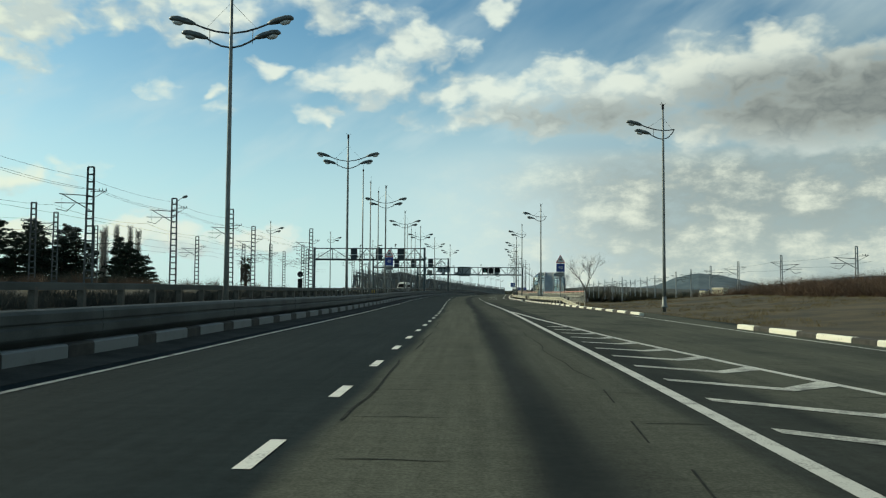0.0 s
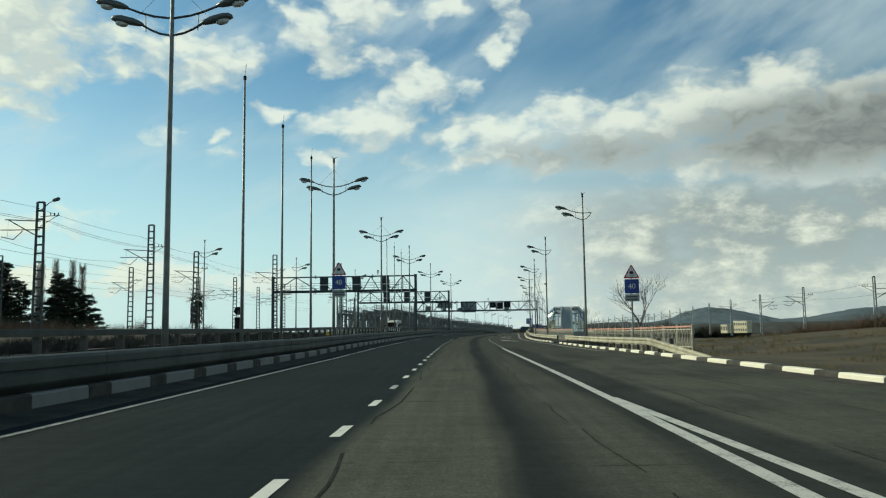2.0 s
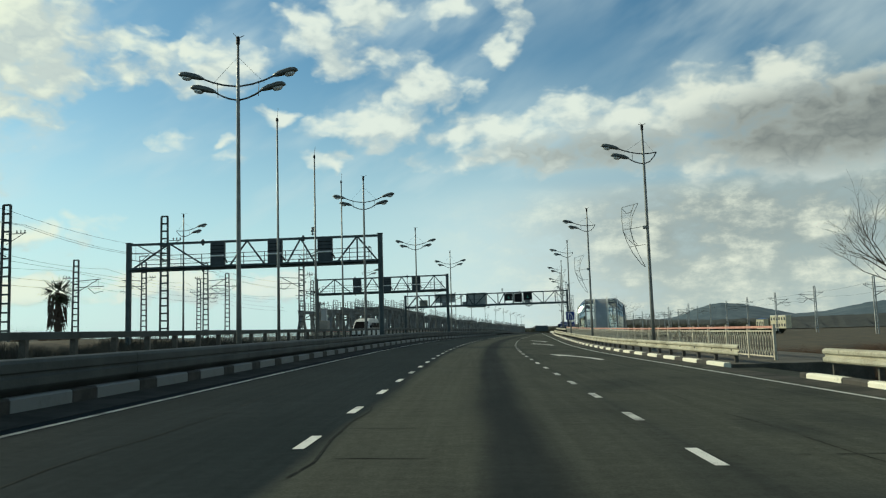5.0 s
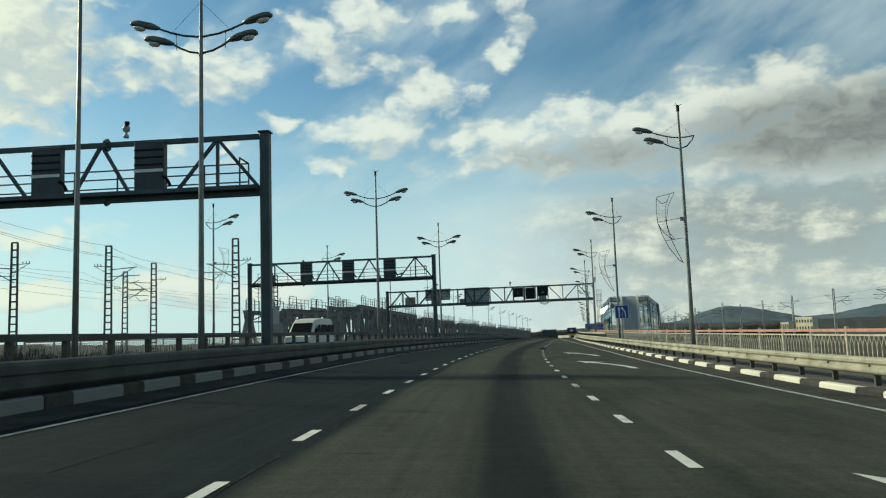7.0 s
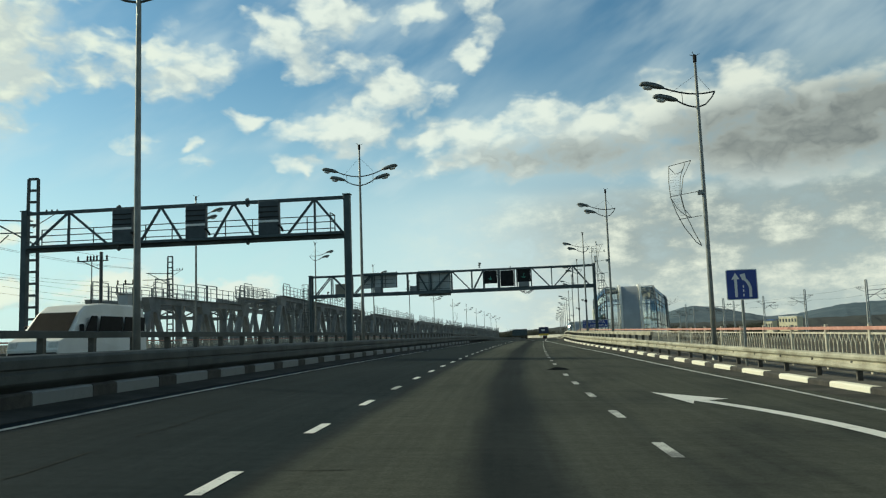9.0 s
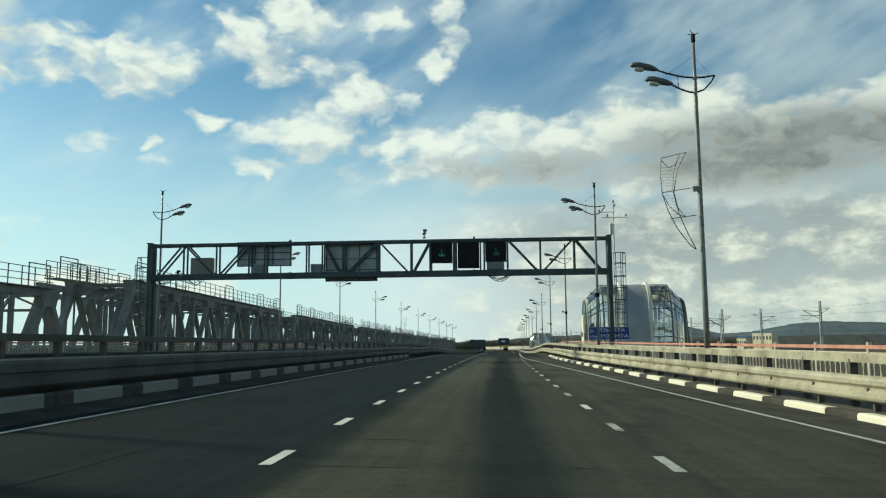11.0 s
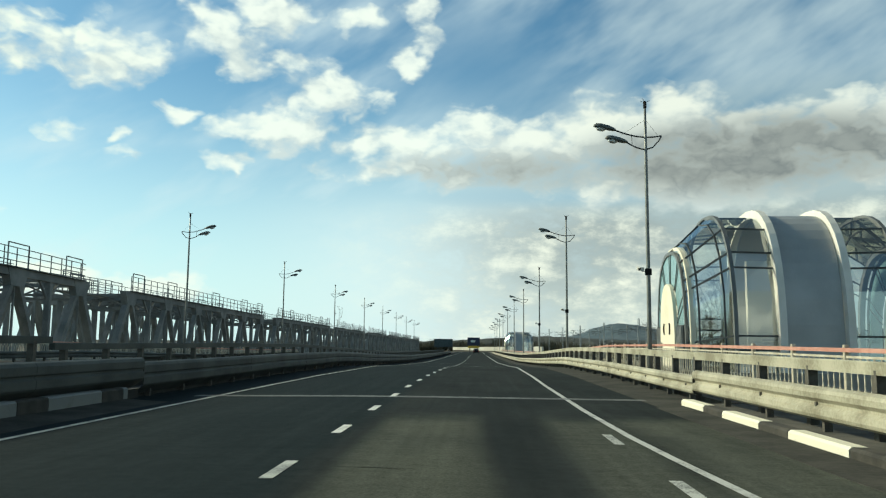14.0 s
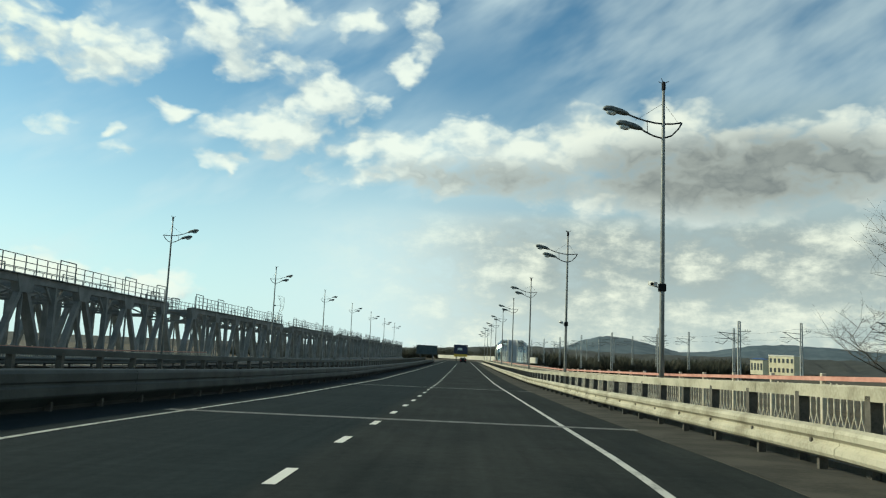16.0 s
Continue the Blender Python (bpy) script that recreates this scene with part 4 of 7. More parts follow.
# pedestrian railing with a red handrail
def railing(lat, y0, y1, label):
    g = thing("railing", road_pose(y0, lat(y0)), label, "railing", "pedestrian railings")
    inv = BASE[g.name].inverted()
    b = bmesh.new()
    sweep(b, [(-0.05, 1.16), (-0.05, 1.24), (0.05, 1.24), (0.05, 1.16)], lat, y0, y1, 2.0)
    part("handrail", b, M_RED, g, "faded red handrail", world=True)
    for z in (0.22, 1.05):
        b = bmesh.new()
        sweep(b, [(-0.02, z), (-0.02, z + 0.045), (0.02, z + 0.045), (0.02, z)], lat, y0, y1, 2.0)
        part("rail", b, M_FENCE, g, world=True)
    pb = bmesh.new()
    box(pb, pose(0, 0, -0.1), 0.09, 0.09, 1.40, 0.012)
    first = part("post", pb, M_FENCE, g)
    first.matrix_parent_inverse = inv
    first.matrix_basis = road_pose(y0, lat(y0))
    gap = 2.45
    lb = bmesh.new()
    n = 19
    for i in range(n):
        a = 0.10 + (gap - 0.2) * i / (n - 1)
        bend = 0.075 if i % 2 else -0.075
        pts = [Vector((0, a - bend, 0.25)), Vector((0, a + bend * 0.7, 0.5)), Vector((0, a + bend, 0.65)), Vector((0, a + bend * 0.7, 0.82)), Vector((0, a - bend, 1.06))]
        for p, q in zip(pts, pts[1:]):
            beam(lb, p, q, 0.020)
    lat_ob = part("lattice", lb, M_FENCE, g)
    lat_ob.matrix_parent_inverse = inv
    lat_ob.matrix_basis = road_pose(y0, lat(y0))
    y, k = y0, 0
    while y < y1 - 0.2:
        m = road_pose(y, lat(y))
        slope = math.degrees(math.atan((lat(y + gap) - lat(y)) / gap))
        ms = m @ pose(0, 0, 0, 0, 0, -slope)
        if k:
            again(first, ms)
            again(lat_ob, ms)
        else:
            first.matrix_basis = ms
            lat_ob.matrix_basis = ms
        y += gap
        k += 1
    again(first, road_pose(y1, lat(y1)))
    return g


railing(FENCE_R, 69.2, 98.0, "cream pedestrian railing with a red handrail ending at the verge")
railing(FENCE_R, 106.0, 440.0, "cream pedestrian railing with curved bars and a red handrail")
railing(at([60, 900], [-22.6, -22.6]), 150, 330, "pale pedestrian railing beyond the opposite carriageway")


# ---- street lamps ----
def arc(p, q, sag, n=7):
    """Points from p to q, hanging by sag in the middle."""
    p, q = Vector(p), Vector(q)
    return [p.lerp(q, i / (n - 1)) - Vector((0, 0, sag * 4 * (i / (n - 1)) * (1 - i / (n - 1)))) for i in range(n)]


def lamp_head(parent, tip, side):
    """A cobra head at the end of an arm, pointing to side."""
    b = bmesh.new()
    m = Matrix.Translation(tip) @ pose(0, 0, 0, 0, -side * 12, 0)
    rings = []
    for s, w, h, dz in ((-0.05, 0.05, 0.05, 0), (0.08, 0.11, 0.10, 0.0), (0.24, 0.15, 0.13, 0.01), (0.60, 0.17, 0.14, 0.02), (0.78, 0.14, 0.11, 0.015), (0.86, 0.07, 0.05, 0.0)):
        rings.append([b.verts.new(m @ Vector((side * s, w * math.cos(a), dz + h * math.sin(a) * (1.0 if math.sin(a) > 0 else 0.55)))) for a in [2 * math.pi * k / 10 for k in range(10)]])
    for p, q in zip(rings, rings[1:]):
        for k in range(10):
            b.faces.new((p[k], p[(k + 1) % 10], q[(k + 1) % 10], q[k]))
    b.faces.new(rings[0][::-1])
    b.faces.new(rings[-1])
    bmesh.ops.recalc_face_normals(b, faces=b.faces)
    head = part("lamp_head", b, M_HEAD, parent, smooth=True)
    b = bmesh.new()
    lathe(b, [(0.02, -0.16), (0.09, -0.14), (0.125, -0.09), (0.13, -0.045)], m @ pose(side * 0.56, 0, 0), 10, 1.5, 0.9)
    part("lens", b, M_LENS, head, "milky lens", smooth=True)


def street_lamp(m, label, double, arms=-1, height=11.75):
    """arms: side to which a single lamp's arms reach."""
    g = thing("street_lamp", m, label, "street lamp", "double-arm lamps on the median" if double else "single-sided street lamps")
    b = bmesh.new()
    rod(b, [(0, 0, -0.3), (0, 0, 3.0), (0, 0, 9.2), (0, 0, height)], 0.105, 0.045, 8)
    lathe(b, [(0.19, -0.05), (0.19, 0.03), (0.13, 0.06), (0.12, 0.5), (0.11, 0.55)], n=8)
    part("pole", b, M_LAMP, g, smooth=True)
    b = bmesh.new()
    lathe(b, [(0.05, height - 0.3), (0.07, height - 0.25), (0.07, height - 0.02), (0.03, height + 0.02)], n=7)
    for a in (0.4, 2.2, 4.1):
        rod(b, [(0, 0, height - 0.05), (0.22 * math.cos(a), 0.22 * math.sin(a), height + 0.07)], 0.012, n=4)
    part("finial", b, M_BLACK, g)
    for z, reach in ((9.92, 1.30 if double else 1.22), (9.42, 0.86 if double else 0.76)):
        b = bmesh.new()
        if double:
            pts = [Vector((-reach, 0, z + 0.34)), *[Vector((reach * s, 0, z + 0.34 * abs(s) ** 1.7)) for s in (-0.7, -0.4, 0, 0.4, 0.7)], Vector((reach, 0, z + 0.34))]
            rod(b, pts, 0.032, n=6)
        else:
            tail = 0.62
            pts = [Vector((arms * reach * s, 0, z + 0.30 * s ** 1.7)) for s in (1, 0.75, 0.5, 0.25, 0.0)]
            if z > 9.6:
                pts += [Vector((-arms * tail * 0.5, 0, z + 0.01)), Vector((-arms * tail, 0, z + 0.06))]
            else:
                pts += [Vector((-arms * tail * 0.45, 0, z + 0.09)), Vector((-arms * tail * 0.85, 0, z + 0.36)), Vector((-arms * tail * 1.02, 0, z + 0.56))]
            rod(b, pts, 0.030, n=6)
        part("arm", b, M_ARM, g)
        for side in ((-1, 1) if double else (arms,)):
            lamp_head(g, Vector((side * reach, 0, z + (0.34 if double else 0.30))), side)
    b = bmesh.new()
    for x in ((-0.75, 0.75) if double else (arms * 0.55,)):
        rod(b, [(x, 0, 10.05), (x * 0.97, 0, 9.55)], 0.012, n=4)
    for s in ((-1, 1) if double else (arms, -arms * 0.5)):
        rod(b, [(0, 0, height - 0.75), (s * 0.95, 0, 10.02)], 0.006, n=3)
    part("stay", b, M_WIRE, g)
    return g


first = street_lamp(road_pose(26.5, -6.7), "tall grey street lamp with four heads on the median", True)
for y, lat in ((53.4, -6.5), (80.3, -6.3), (106.8, -6.25), (133.0, -6.0), (161.3, -6.25), (185.7, -5.8), (-2, -6.5)):
    copy_thing(first, road_pose(y, lat))
firstr = street_lamp(road_pose(44.5, 12.55, 0.35), "tall grey street lamp with two heads over the footway", False, -1, 11.4)
RIGHT_LAMPS = ((91.0, 10.58), (118.8, 10.38), (146.9, 10.47), (172.2, 9.73), (200.3, 8.95), (223.1, 8.32), (254.0, 8.70), (281.2, 8.62), (305.0, 8.5), (334, 8.6), (362, 8.6), (391, 8.6), (420, 8.6), (449, 8.6), (478, 8.6), (507, 8.6))
for y, lat in RIGHT_LAMPS:
    copy_thing(firstr, road_pose(y, lat, -1.4 if y > 300 else -0.25 if y > 260 else (-0.45 if y > 220 else -0.1)))
firstl = street_lamp(road_pose(121, -28.3), "tall grey street lamp with two heads beyond the opposite carriageway", False, 1, 11.4)
LEFT_LAMPS = ((145, -24.0), (168.5, -20.6), (197, -20.5), (226, -20.4), (254, -20.4), (282.3, -20.3), (313.7, -20.6), (347, -20.6), (380, -20.6), (411, -20.6), (443, -20.6), (475, -20.6), (507, -20.6))
for y, lat in LEFT_LAMPS:
    copy_thing(firstl, road_pose(y, lat, 0.1))

# plain poles between them
pl = thing("flag_pole", road_pose(59.8, -6.2), "tall plain grey pole without a lamp on the median", "pole", "plain poles on the median")
b = bmesh.new()
rod(b, [(0, 0, -0.2), (0, 0, 4), (0, 0, 10.3)], 0.075, 0.035, 8)
part("shaft", b, M_LAMP, pl, smooth=True)
b = bmesh.new()
lathe(b, [(0.06, 10.2), (0.06, 10.32), (0.02, 10.36)], n=6)
rod(b, [(0, 0, 10.3), (0.05, 0.0, 10.8)], 0.008, n=4)
part("tip", b, M_BLACK, pl)
for y in (66.6, 73.3, 112.6, 119.9, 127.1):
    copy_thing(pl, road_pose(y, -6.35))

# wire sail decorations on some lamp posts
def decoration(m, side):
    g = thing("festive_frame", m, "unlit sail-shaped wire frame decoration fixed to a lamp post", "decoration", "wire frame decorations")
    s = side

    def curve(pts, name, r=0.012):
        bb = bmesh.new()
        rod(bb, [(s * (0.10 + x * 0.84), 0, z) for x, z in pts], r, n=4)
        part(name, bb, M_LAMP, g)

    curve([(0.35, 8.10), (1.30, 7.92)], "spar")
    curve([(1.30, 7.92), (1.34, 7.3), (1.30, 6.75), (1.10, 6.2), (0.80, 5.65), (0.35, 5.1), (0.12, 4.95)], "leech", 0.016)
    curve([(0.35, 8.10), (0.72, 7.5), (0.86, 6.8), (0.70, 6.1), (0.42, 5.5), (0.12, 4.95)], "luff", 0.016)
    curve([(0.60, 8.03), (0.84, 7.5), (0.90, 6.9), (0.78, 6.35), (0.46, 5.98)], "fold")
    curve([(1.30, 6.75), (1.05, 6.35), (0.75, 6.1), (0.46, 5.98)], "foot")
    curve([(1.28, 7.85), (1.05, 7.62), (0.8, 7.68), (0.62, 7.95)], "head_rope")
    curve([(0.05, 6.95), (1.32, 6.80)], "spar")
    curve([(0.05, 6.05), (1.02, 5.95)], "spar")
    bb = bmesh.new()
    rnd = random.Random(5)
    for i in range(16):
        z = 7.6 - i * 0.1
        a, e = 1.30 - max(0, (6.75 - z)) * 0.55, 0.88 - max(0, 6.8 - z) * 0.25
        pts = [(s * (0.10 + 0.84 * (a + (e - a) * k / 5)), 0, z + rnd.uniform(-0.025, 0.025)) for k in range(6)]
        if a > e:
            rod(bb, pts, 0.004, n=3, caps=False)
    part("net", bb, M_LAMP, g, "loose netting of thin wire")
    bb = bmesh.new()
    box(bb, pose(s * 0.12, 0, 6.82), 0.2, 0.12, 0.16)
    part("bracket", bb, M_LAMP, g)
    return g


for (y, lat), side in (((118.8, 10.38), -1), ((146.9, 10.47), -1), ((172.2, 9.73), -1), ((200.3, 8.95), -1)):
    decoration(road_pose(y, lat, -0.75), side)
for y, lat in ((168.5, -20.6), (347, -20.6)):
    decoration(road_pose(y, lat, 0.0), 1)

# cameras on the bridge lamps
for y, lat in ((223.1, 8.32), (254.0, 8.70), (281.2, 8.62), (305.0, 8.5)):
    g = thing("traffic_camera", road_pose(y, lat, 3.55), "small white traffic camera clamped to a lamp post", "camera", "traffic cameras")
    b = bmesh.new()
    box(b, pose(-0.33, -0.05, 0.55, 12, 0, 20), 0.16, 0.34, 0.15, 0.02)
    cbody = part("housing", b, M_LENS, g)
    b = bmesh.new()
    lathe(b, [(0.055, 0), (0.055, 0.03)], pose(-0.40, -0.24, 0.60, 100, 0, 20), 8)
    part("lens", b, M_BLACK, cbody)
    b = bmesh.new()
    rod(b, [(-0.06, 0, 0.5), (-0.3, 0, 0.56)], 0.02, n=5)
    box(b, pose(0, 0, 0.38), 0.24, 0.2, 0.26, 0.02)
    part("bracket", b, M_BLACK, g)

# ---- sign gantries ----
def gantry(y, l0, l1, zb, zt, label, panels=None, nodes=(), slants=()):
    g = thing("sign_gantry", road_pose(y, l0), label, "gantry", "overhead sign gantries")
    w = l0 - l1

    def bar(name, p, q, a, c=None, mat=M_GANTRY):
        b = bmesh.new()
        beam(b, p, q, a, c)
        return part(name, b, mat, g)

    planes = (-0.32, 0.32) if panels is None else (0.0,)
    side = 0.28 if panels is None else 0.34
    for x, dy in [(x, dy) for x in (0, -w) for dy in planes]:
        b = bmesh.new()
        box(b, pose(x, dy, -1.0), side, side, zt + 1.12, 0.03)
        box(b, pose(x, dy, zt + 0.12), side + 0.08, side + 0.08, 0.05)
        box(b, pose(x, dy, 0.0), side + 0.24, side + 0.24, 0.12)
        part("column", b, M_GANTRY, g)
    for x in (0, -w) if panels is None else ():
        for z in (1.4, 3.4):
            bar("tie", (x, -0.32, z), (x, 0.32, z), 0.16)
    for dy in planes:
        bar("top_chord", (0, dy, zt), (-w, dy, zt), 0.17, 0.17)
        bar("bottom_chord", (0, dy, zb), (-w, dy, zb), 0.22, 0.26 if panels else 0.35)
    if panels is None:
        for lat in nodes:
            x = lat - l0
            bar("strut", (x, -0.32, zt), (x, 0.32, zt), 0.09)
            bar("strut", (x, -0.32, zb), (x, 0.32, zb), 0.09)
            for dy in planes:
                bar("vertical", (x, dy, zb), (x, dy, zt), 0.10)
        for bottom, top in slants:
            for dy in planes:
                bar("diagonal", (bottom - l0, dy, zb), (top - l0, dy, zt), 0.10)
        for a, c in ((2.94, 5.05), (5.05, 7.21), (-3.28, -5.42), (-7.67, -5.42)):
            bar("wind_brace", (a - l0, -0.32, zt), (c - l0, 0.32, zt), 0.08)
    else:
        # a braced A between each two lane signals
        edges = [0.0] + [e for x in panels for e in (x + 0.66, x - 0.66)] + [-w]
        for k in range(0, len(edges), 2):
            e0, e1 = edges[k], edges[k + 1]
            mid = (e0 + e1) / 2
            bar("diagonal", (e0 - 0.1, 0, zb), (mid, 0, zt), 0.11)
            bar("diagonal", (mid, 0, zt), (e1 + 0.1, 0, zb), 0.11)
            if k in (0, len(edges) - 2):
                bar("vertical", (mid, 0, zb), (mid, 0, zt), 0.10)
            if k:
                bar("vertical", (e0 + 0.1, 0, zb), (e0 + 0.1, 0, zt), 0.12)
    for x in (-8.58, -20.65) if panels is None else (-w * 0.30, -w * 0.70):
        for z in (zb, zt):
            b = bmesh.new()
            lathe(b, [(0.24, -0.05), (0.24, 0.05)], pose(x, planes[0], z) @ pose(0, 0, 0, 0, 90, 0), 6)
            part("flange", b, M_GANTRY, g)
    return g, w, bar


def side_gantry(y, l0, l1, panels, label):
    g, w, bar = gantry(y, l0, l1, 6.25, 8.25, label, panels)
    b = bmesh.new()
    box(b, pose(-w / 2, 0.0, 6.30), w - 0.5, 1.0, 0.14)
    part("walkway", b, M_GANTRY, g)
    for z in (6.75, 7.1, 7.42):
        bar("guard_bar", (-0.8, 0.55, z), (-w + 0.6, 0.55, z), 0.045)
    for i in range(12):
        x = -0.8 - (w - 1.4) * i / 11
        bar("guard_post", (x, 0.55, 6.4), (x, 0.55, 7.44), 0.045)
    bar("guard_bar", (-0.8, -0.4, 7.42), (-0.8, 0.55, 7.42), 0.045)
    bar("guard_post", (-0.8, -0.4, 6.4), (-0.8, -0.4, 7.44), 0.045)
    for x in panels:
        b = bmesh.new()
        box(b, pose(x, -0.15, 6.45), 1.10, 0.32, 1.78, 0.03)
        pan = part("lane_signal", b, M_SIGBACK, g, "dark slate back of a lane signal")
        b = bmesh.new()
        box(b, pose(x, -0.33, 7.10), 1.06, 0.05, 0.11)
        part("ledge", b, M_SIGN_W, pan)
        b = bmesh.new()
        for k in range(3):
            box(b, pose(x, -0.335, 7.35 + k * 0.27), 1.06, 0.05, 0.05)
        part("fin", b, M_BLACK, pan)
        b = bmesh.new()
        rod(b, arc((x + 0.48, -0.3, 6.9), (x + 0.74, -0.2, 6.6), -0.12, 5), 0.06, n=6)
        part("cable_duct", b, M_BLACK, pan)
    return g


G1 = side_gantry(138.2, -5.75, -25.3, (-4.15, -8.0, -12.45), "dark steel gantry with lane signals over the opposite carriageway")
G2 = side_gantry(182.7, -5.85, -23.6, (-4.1, -8.05, -12.1), "second dark steel gantry with lane signals seen from behind")
for gy, lat in ((138.2, -10.9), (225.5, -2.45)):
    c = thing("dome_camera", road_pose(gy, lat, 8.36 if gy < 200 else 7.93), "small pan-tilt camera on top of a gantry", "camera", "gantry cameras")
    b = bmesh.new()
    lathe(b, [(0.10, 0), (0.10, 0.1), (0.05, 0.14), (0.05, 0.22), (0.12, 0.25), (0.15, 0.36), (0.09, 0.46)], n=8)
    part("body", b, M_BOARD, c, smooth=True)
    b = bmesh.new()
    box(b, pose(0.05, -0.05, 0.45, 10, 0, 30), 0.16, 0.34, 0.14, 0.02)
    part("hood", b, M_BLACK, c)

NODES = (7.21, 5.05, 2.94, 1.45, -0.45, -2.0, -3.28, -5.42, -7.67, -9.1, -10.15, -12.95, -14.0, -16.2, -18.42)
SLANTS = ((8.95, 7.25), (5.15, 7.15), (4.95, 2.98), (-3.2, -2.04), (-3.38, -5.38), (-7.55, -5.46), (-7.9, -9.05), (-16.05, -14.1), (-16.3, -18.35), (-20.3, -18.5))
G3, W3, bar3 = gantry(225.5, 9.40, -20.75, 5.70, 7.82, "wide dark truss gantry spanning both carriageways with lane signals", None, NODES, SLANTS)
# lane signals of the wide gantry, by their distance from the right column
for k, (a, e, z0, z1) in enumerate(((-11.32, -10.03, 6.37, 7.65), (-9.61, -8.30, 6.02, 7.63), (-7.83, -6.56, 6.40, 7.69))):
    b = bmesh.new()
    box(b, pose((a + e) / 2, -0.42, z0), e - a, 0.22, z1 - z0, 0.02)
    box(b, pose((a + e) / 2, -0.30, z0 - 0.02), e - a + 0.08, 0.12, z1 - z0 + 0.04)
    pan = part("lane_signal", b, M_BLACK, G3, "black lane signal with a green arrow" if k != 1 else "black unlit lane signal")
    for xx in (a - 0.12, e + 0.12):
        bar3("hanger", (xx, -0.36, 5.6), (xx, -0.36, 7.7), 0.10)
    if k != 1:
        b = bmesh.new()
        c = (a + e) / 2
        rnd = random.Random(k)
        for i in range(7):
            if i not in (1, 3, 5):
                box(b, pose(c, -0.54, 6.80 + i * 0.065), 0.032, 0.014, 0.036)
        for i in range(1, 5):
            for sgn in (-1, 1):
                if rnd.random() < 0.85:
                    box(b, pose(c + sgn * i * 0.045, -0.54, 6.72 + i * 0.040), 0.034, 0.014, 0.034)
        part("arrow_leds", b, M_LED, pan, "lit green downward arrow of small lamps")
b = bmesh.new()
box(b, pose(-7.23, -0.42, 5.88), 1.12, 0.2, 0.50, 0.02)
part("control_box", b, M_GREYBOX, G3, "grey control box under a lane signal")
for a, e, z0, z1, lab in ((-18.47, -15.0, 5.32, 8.02, "grey back of a large road sign"), (-24.48, -20.77, 6.40, 8.05, "grey back of a wide road sign")):
    b = bmesh.new()
    box(b, pose((a + e) / 2, 0.50, z0), e - a, 0.05, z1 - z0)
    pan = part("sign_board", b, M_BOARD, G3, lab)
    b = bmesh.new()
    for t in (0.02, 0.33, 0.66, 0.98):
        x = a + (e - a) * t
        beam(b, (x, 0.45, z0), (x, 0.45, z1), 0.05)
    for t in (0.02, 0.28, 0.55, 0.98):
        z = z0 + (z1 - z0) * t
        beam(b, (a, 0.45, z), (e, 0.45, z), 0.05)
    part("frame", b, M_GANTRY, pan)
for x, wide, tall in ((-18.9, 0.80, 0.62), (-22.74, 0.83, 0.66)):
    b = bmesh.new()
    box(b, pose(x, -0.10, 5.82), wide, 0.34, tall, 0.03)
    box(b, pose(x, -0.285, 5.88), wide - 0.12, 0.02, tall - 0.12)
    part("control_box", b, M_GREYBOX, G3, "dull grey control box standing on the lower chord")
b = bmesh.new()
box(b, pose(-26.7, 0.10, 5.84), 1.48, 0.5, 1.14, 0.04)
box(b, pose(-26.7, -0.16, 5.92), 1.30, 0.02, 0.98)
part("cabinet", b, M_CABINET, G3, "drab beige equipment cabinet standing on the lower chord")
b = bmesh.new()
box(b, pose(-28.3, -0.1, 5.82), 0.10, 0.10, 0.22)
box(b, pose(-28.25, -0.1, 6.04), 0.22, 0.16, 0.13, 0.02)
part("camera_unit", b, M_BLACK, G3)
rnd = random.Random(3)
for i in range(18):
    x0, x1 = (-7.7, -6.3) if i < 9 else ((-29.9, -28.4) if i < 14 else (-27.7, -26.3))
    x0 += rnd.uniform(-0.1, 0.4)
    x1 += rnd.uniform(-0.5, 0.15)
    b = bmesh.new()
    rod(b, [Vector(p) + Vector((0, rnd.uniform(-0.1, 0.1), 0)) for p in arc((x0, -0.42, 5.52), (x1, -0.42, 5.52), rnd.uniform(0.15, 0.42), 8)], 0.014, n=4)
    part("cable_loop", b, M_BLACK, G3)
# caged ladder and weather mast at the right column
lad = thing("caged_ladder", road_pose(226.0, 10.1), "dark steel ladder with safety hoops beside the gantry column", "ladder")
for x in (-0.22, 0.22):
    b = bmesh.new()
    rod(b, [(x, 0, 0), (x, 0, 6.95)], 0.025, n=5)
    part("stile", b, M_GANTRY, lad)
rb = bmesh.new()
rod(rb, [(-0.22, 0, 0), (0.22, 0, 0)], 0.014, n=4)
rung = part("rung", rb, M_GANTRY, lad)
for i in range(1, 22):
    again(rung, pose(0, 0, 0.3 * i))
hb = bmesh.new()
rod(hb, [(-0.25, 0, 0), (-0.38, -0.2, 0), (-0.30, -0.5, 0), (0, -0.66, 0), (0.30, -0.5, 0), (0.38, -0.2, 0), (0.25, 0, 0)], 0.025, n=4)
hoop = part("hoop", hb, M_GANTRY, lad)
hoop.location = (0, 0, 2.3)
for z in (3.1, 3.9, 4.65, 5.4, 6.2, 6.9):
    again(hoop, pose(0, 0, z))
for x, yy in ((-0.36, -0.25), (0, -0.66), (0.36, -0.25)):
    b = bmesh.new()
    beam(b, (x, yy, 2.3), (x, yy, 6.9), 0.035, 0.012)
    part("cage_strip", b, M_GANTRY, lad)
copy_thing(lad, road_pose(226.0, -21.5))
ws = thing("weather_mast", road_pose(225.4, 9.75, 7.0), "thin white weather mast with sensors above the gantry", "weather station")
b = bmesh.new()
rod(b, [(0, 0, 0), (0, 0, 3.1)], 0.035, n=6)
part("mast", b, M_WHITE, ws)
b = bmesh.new()
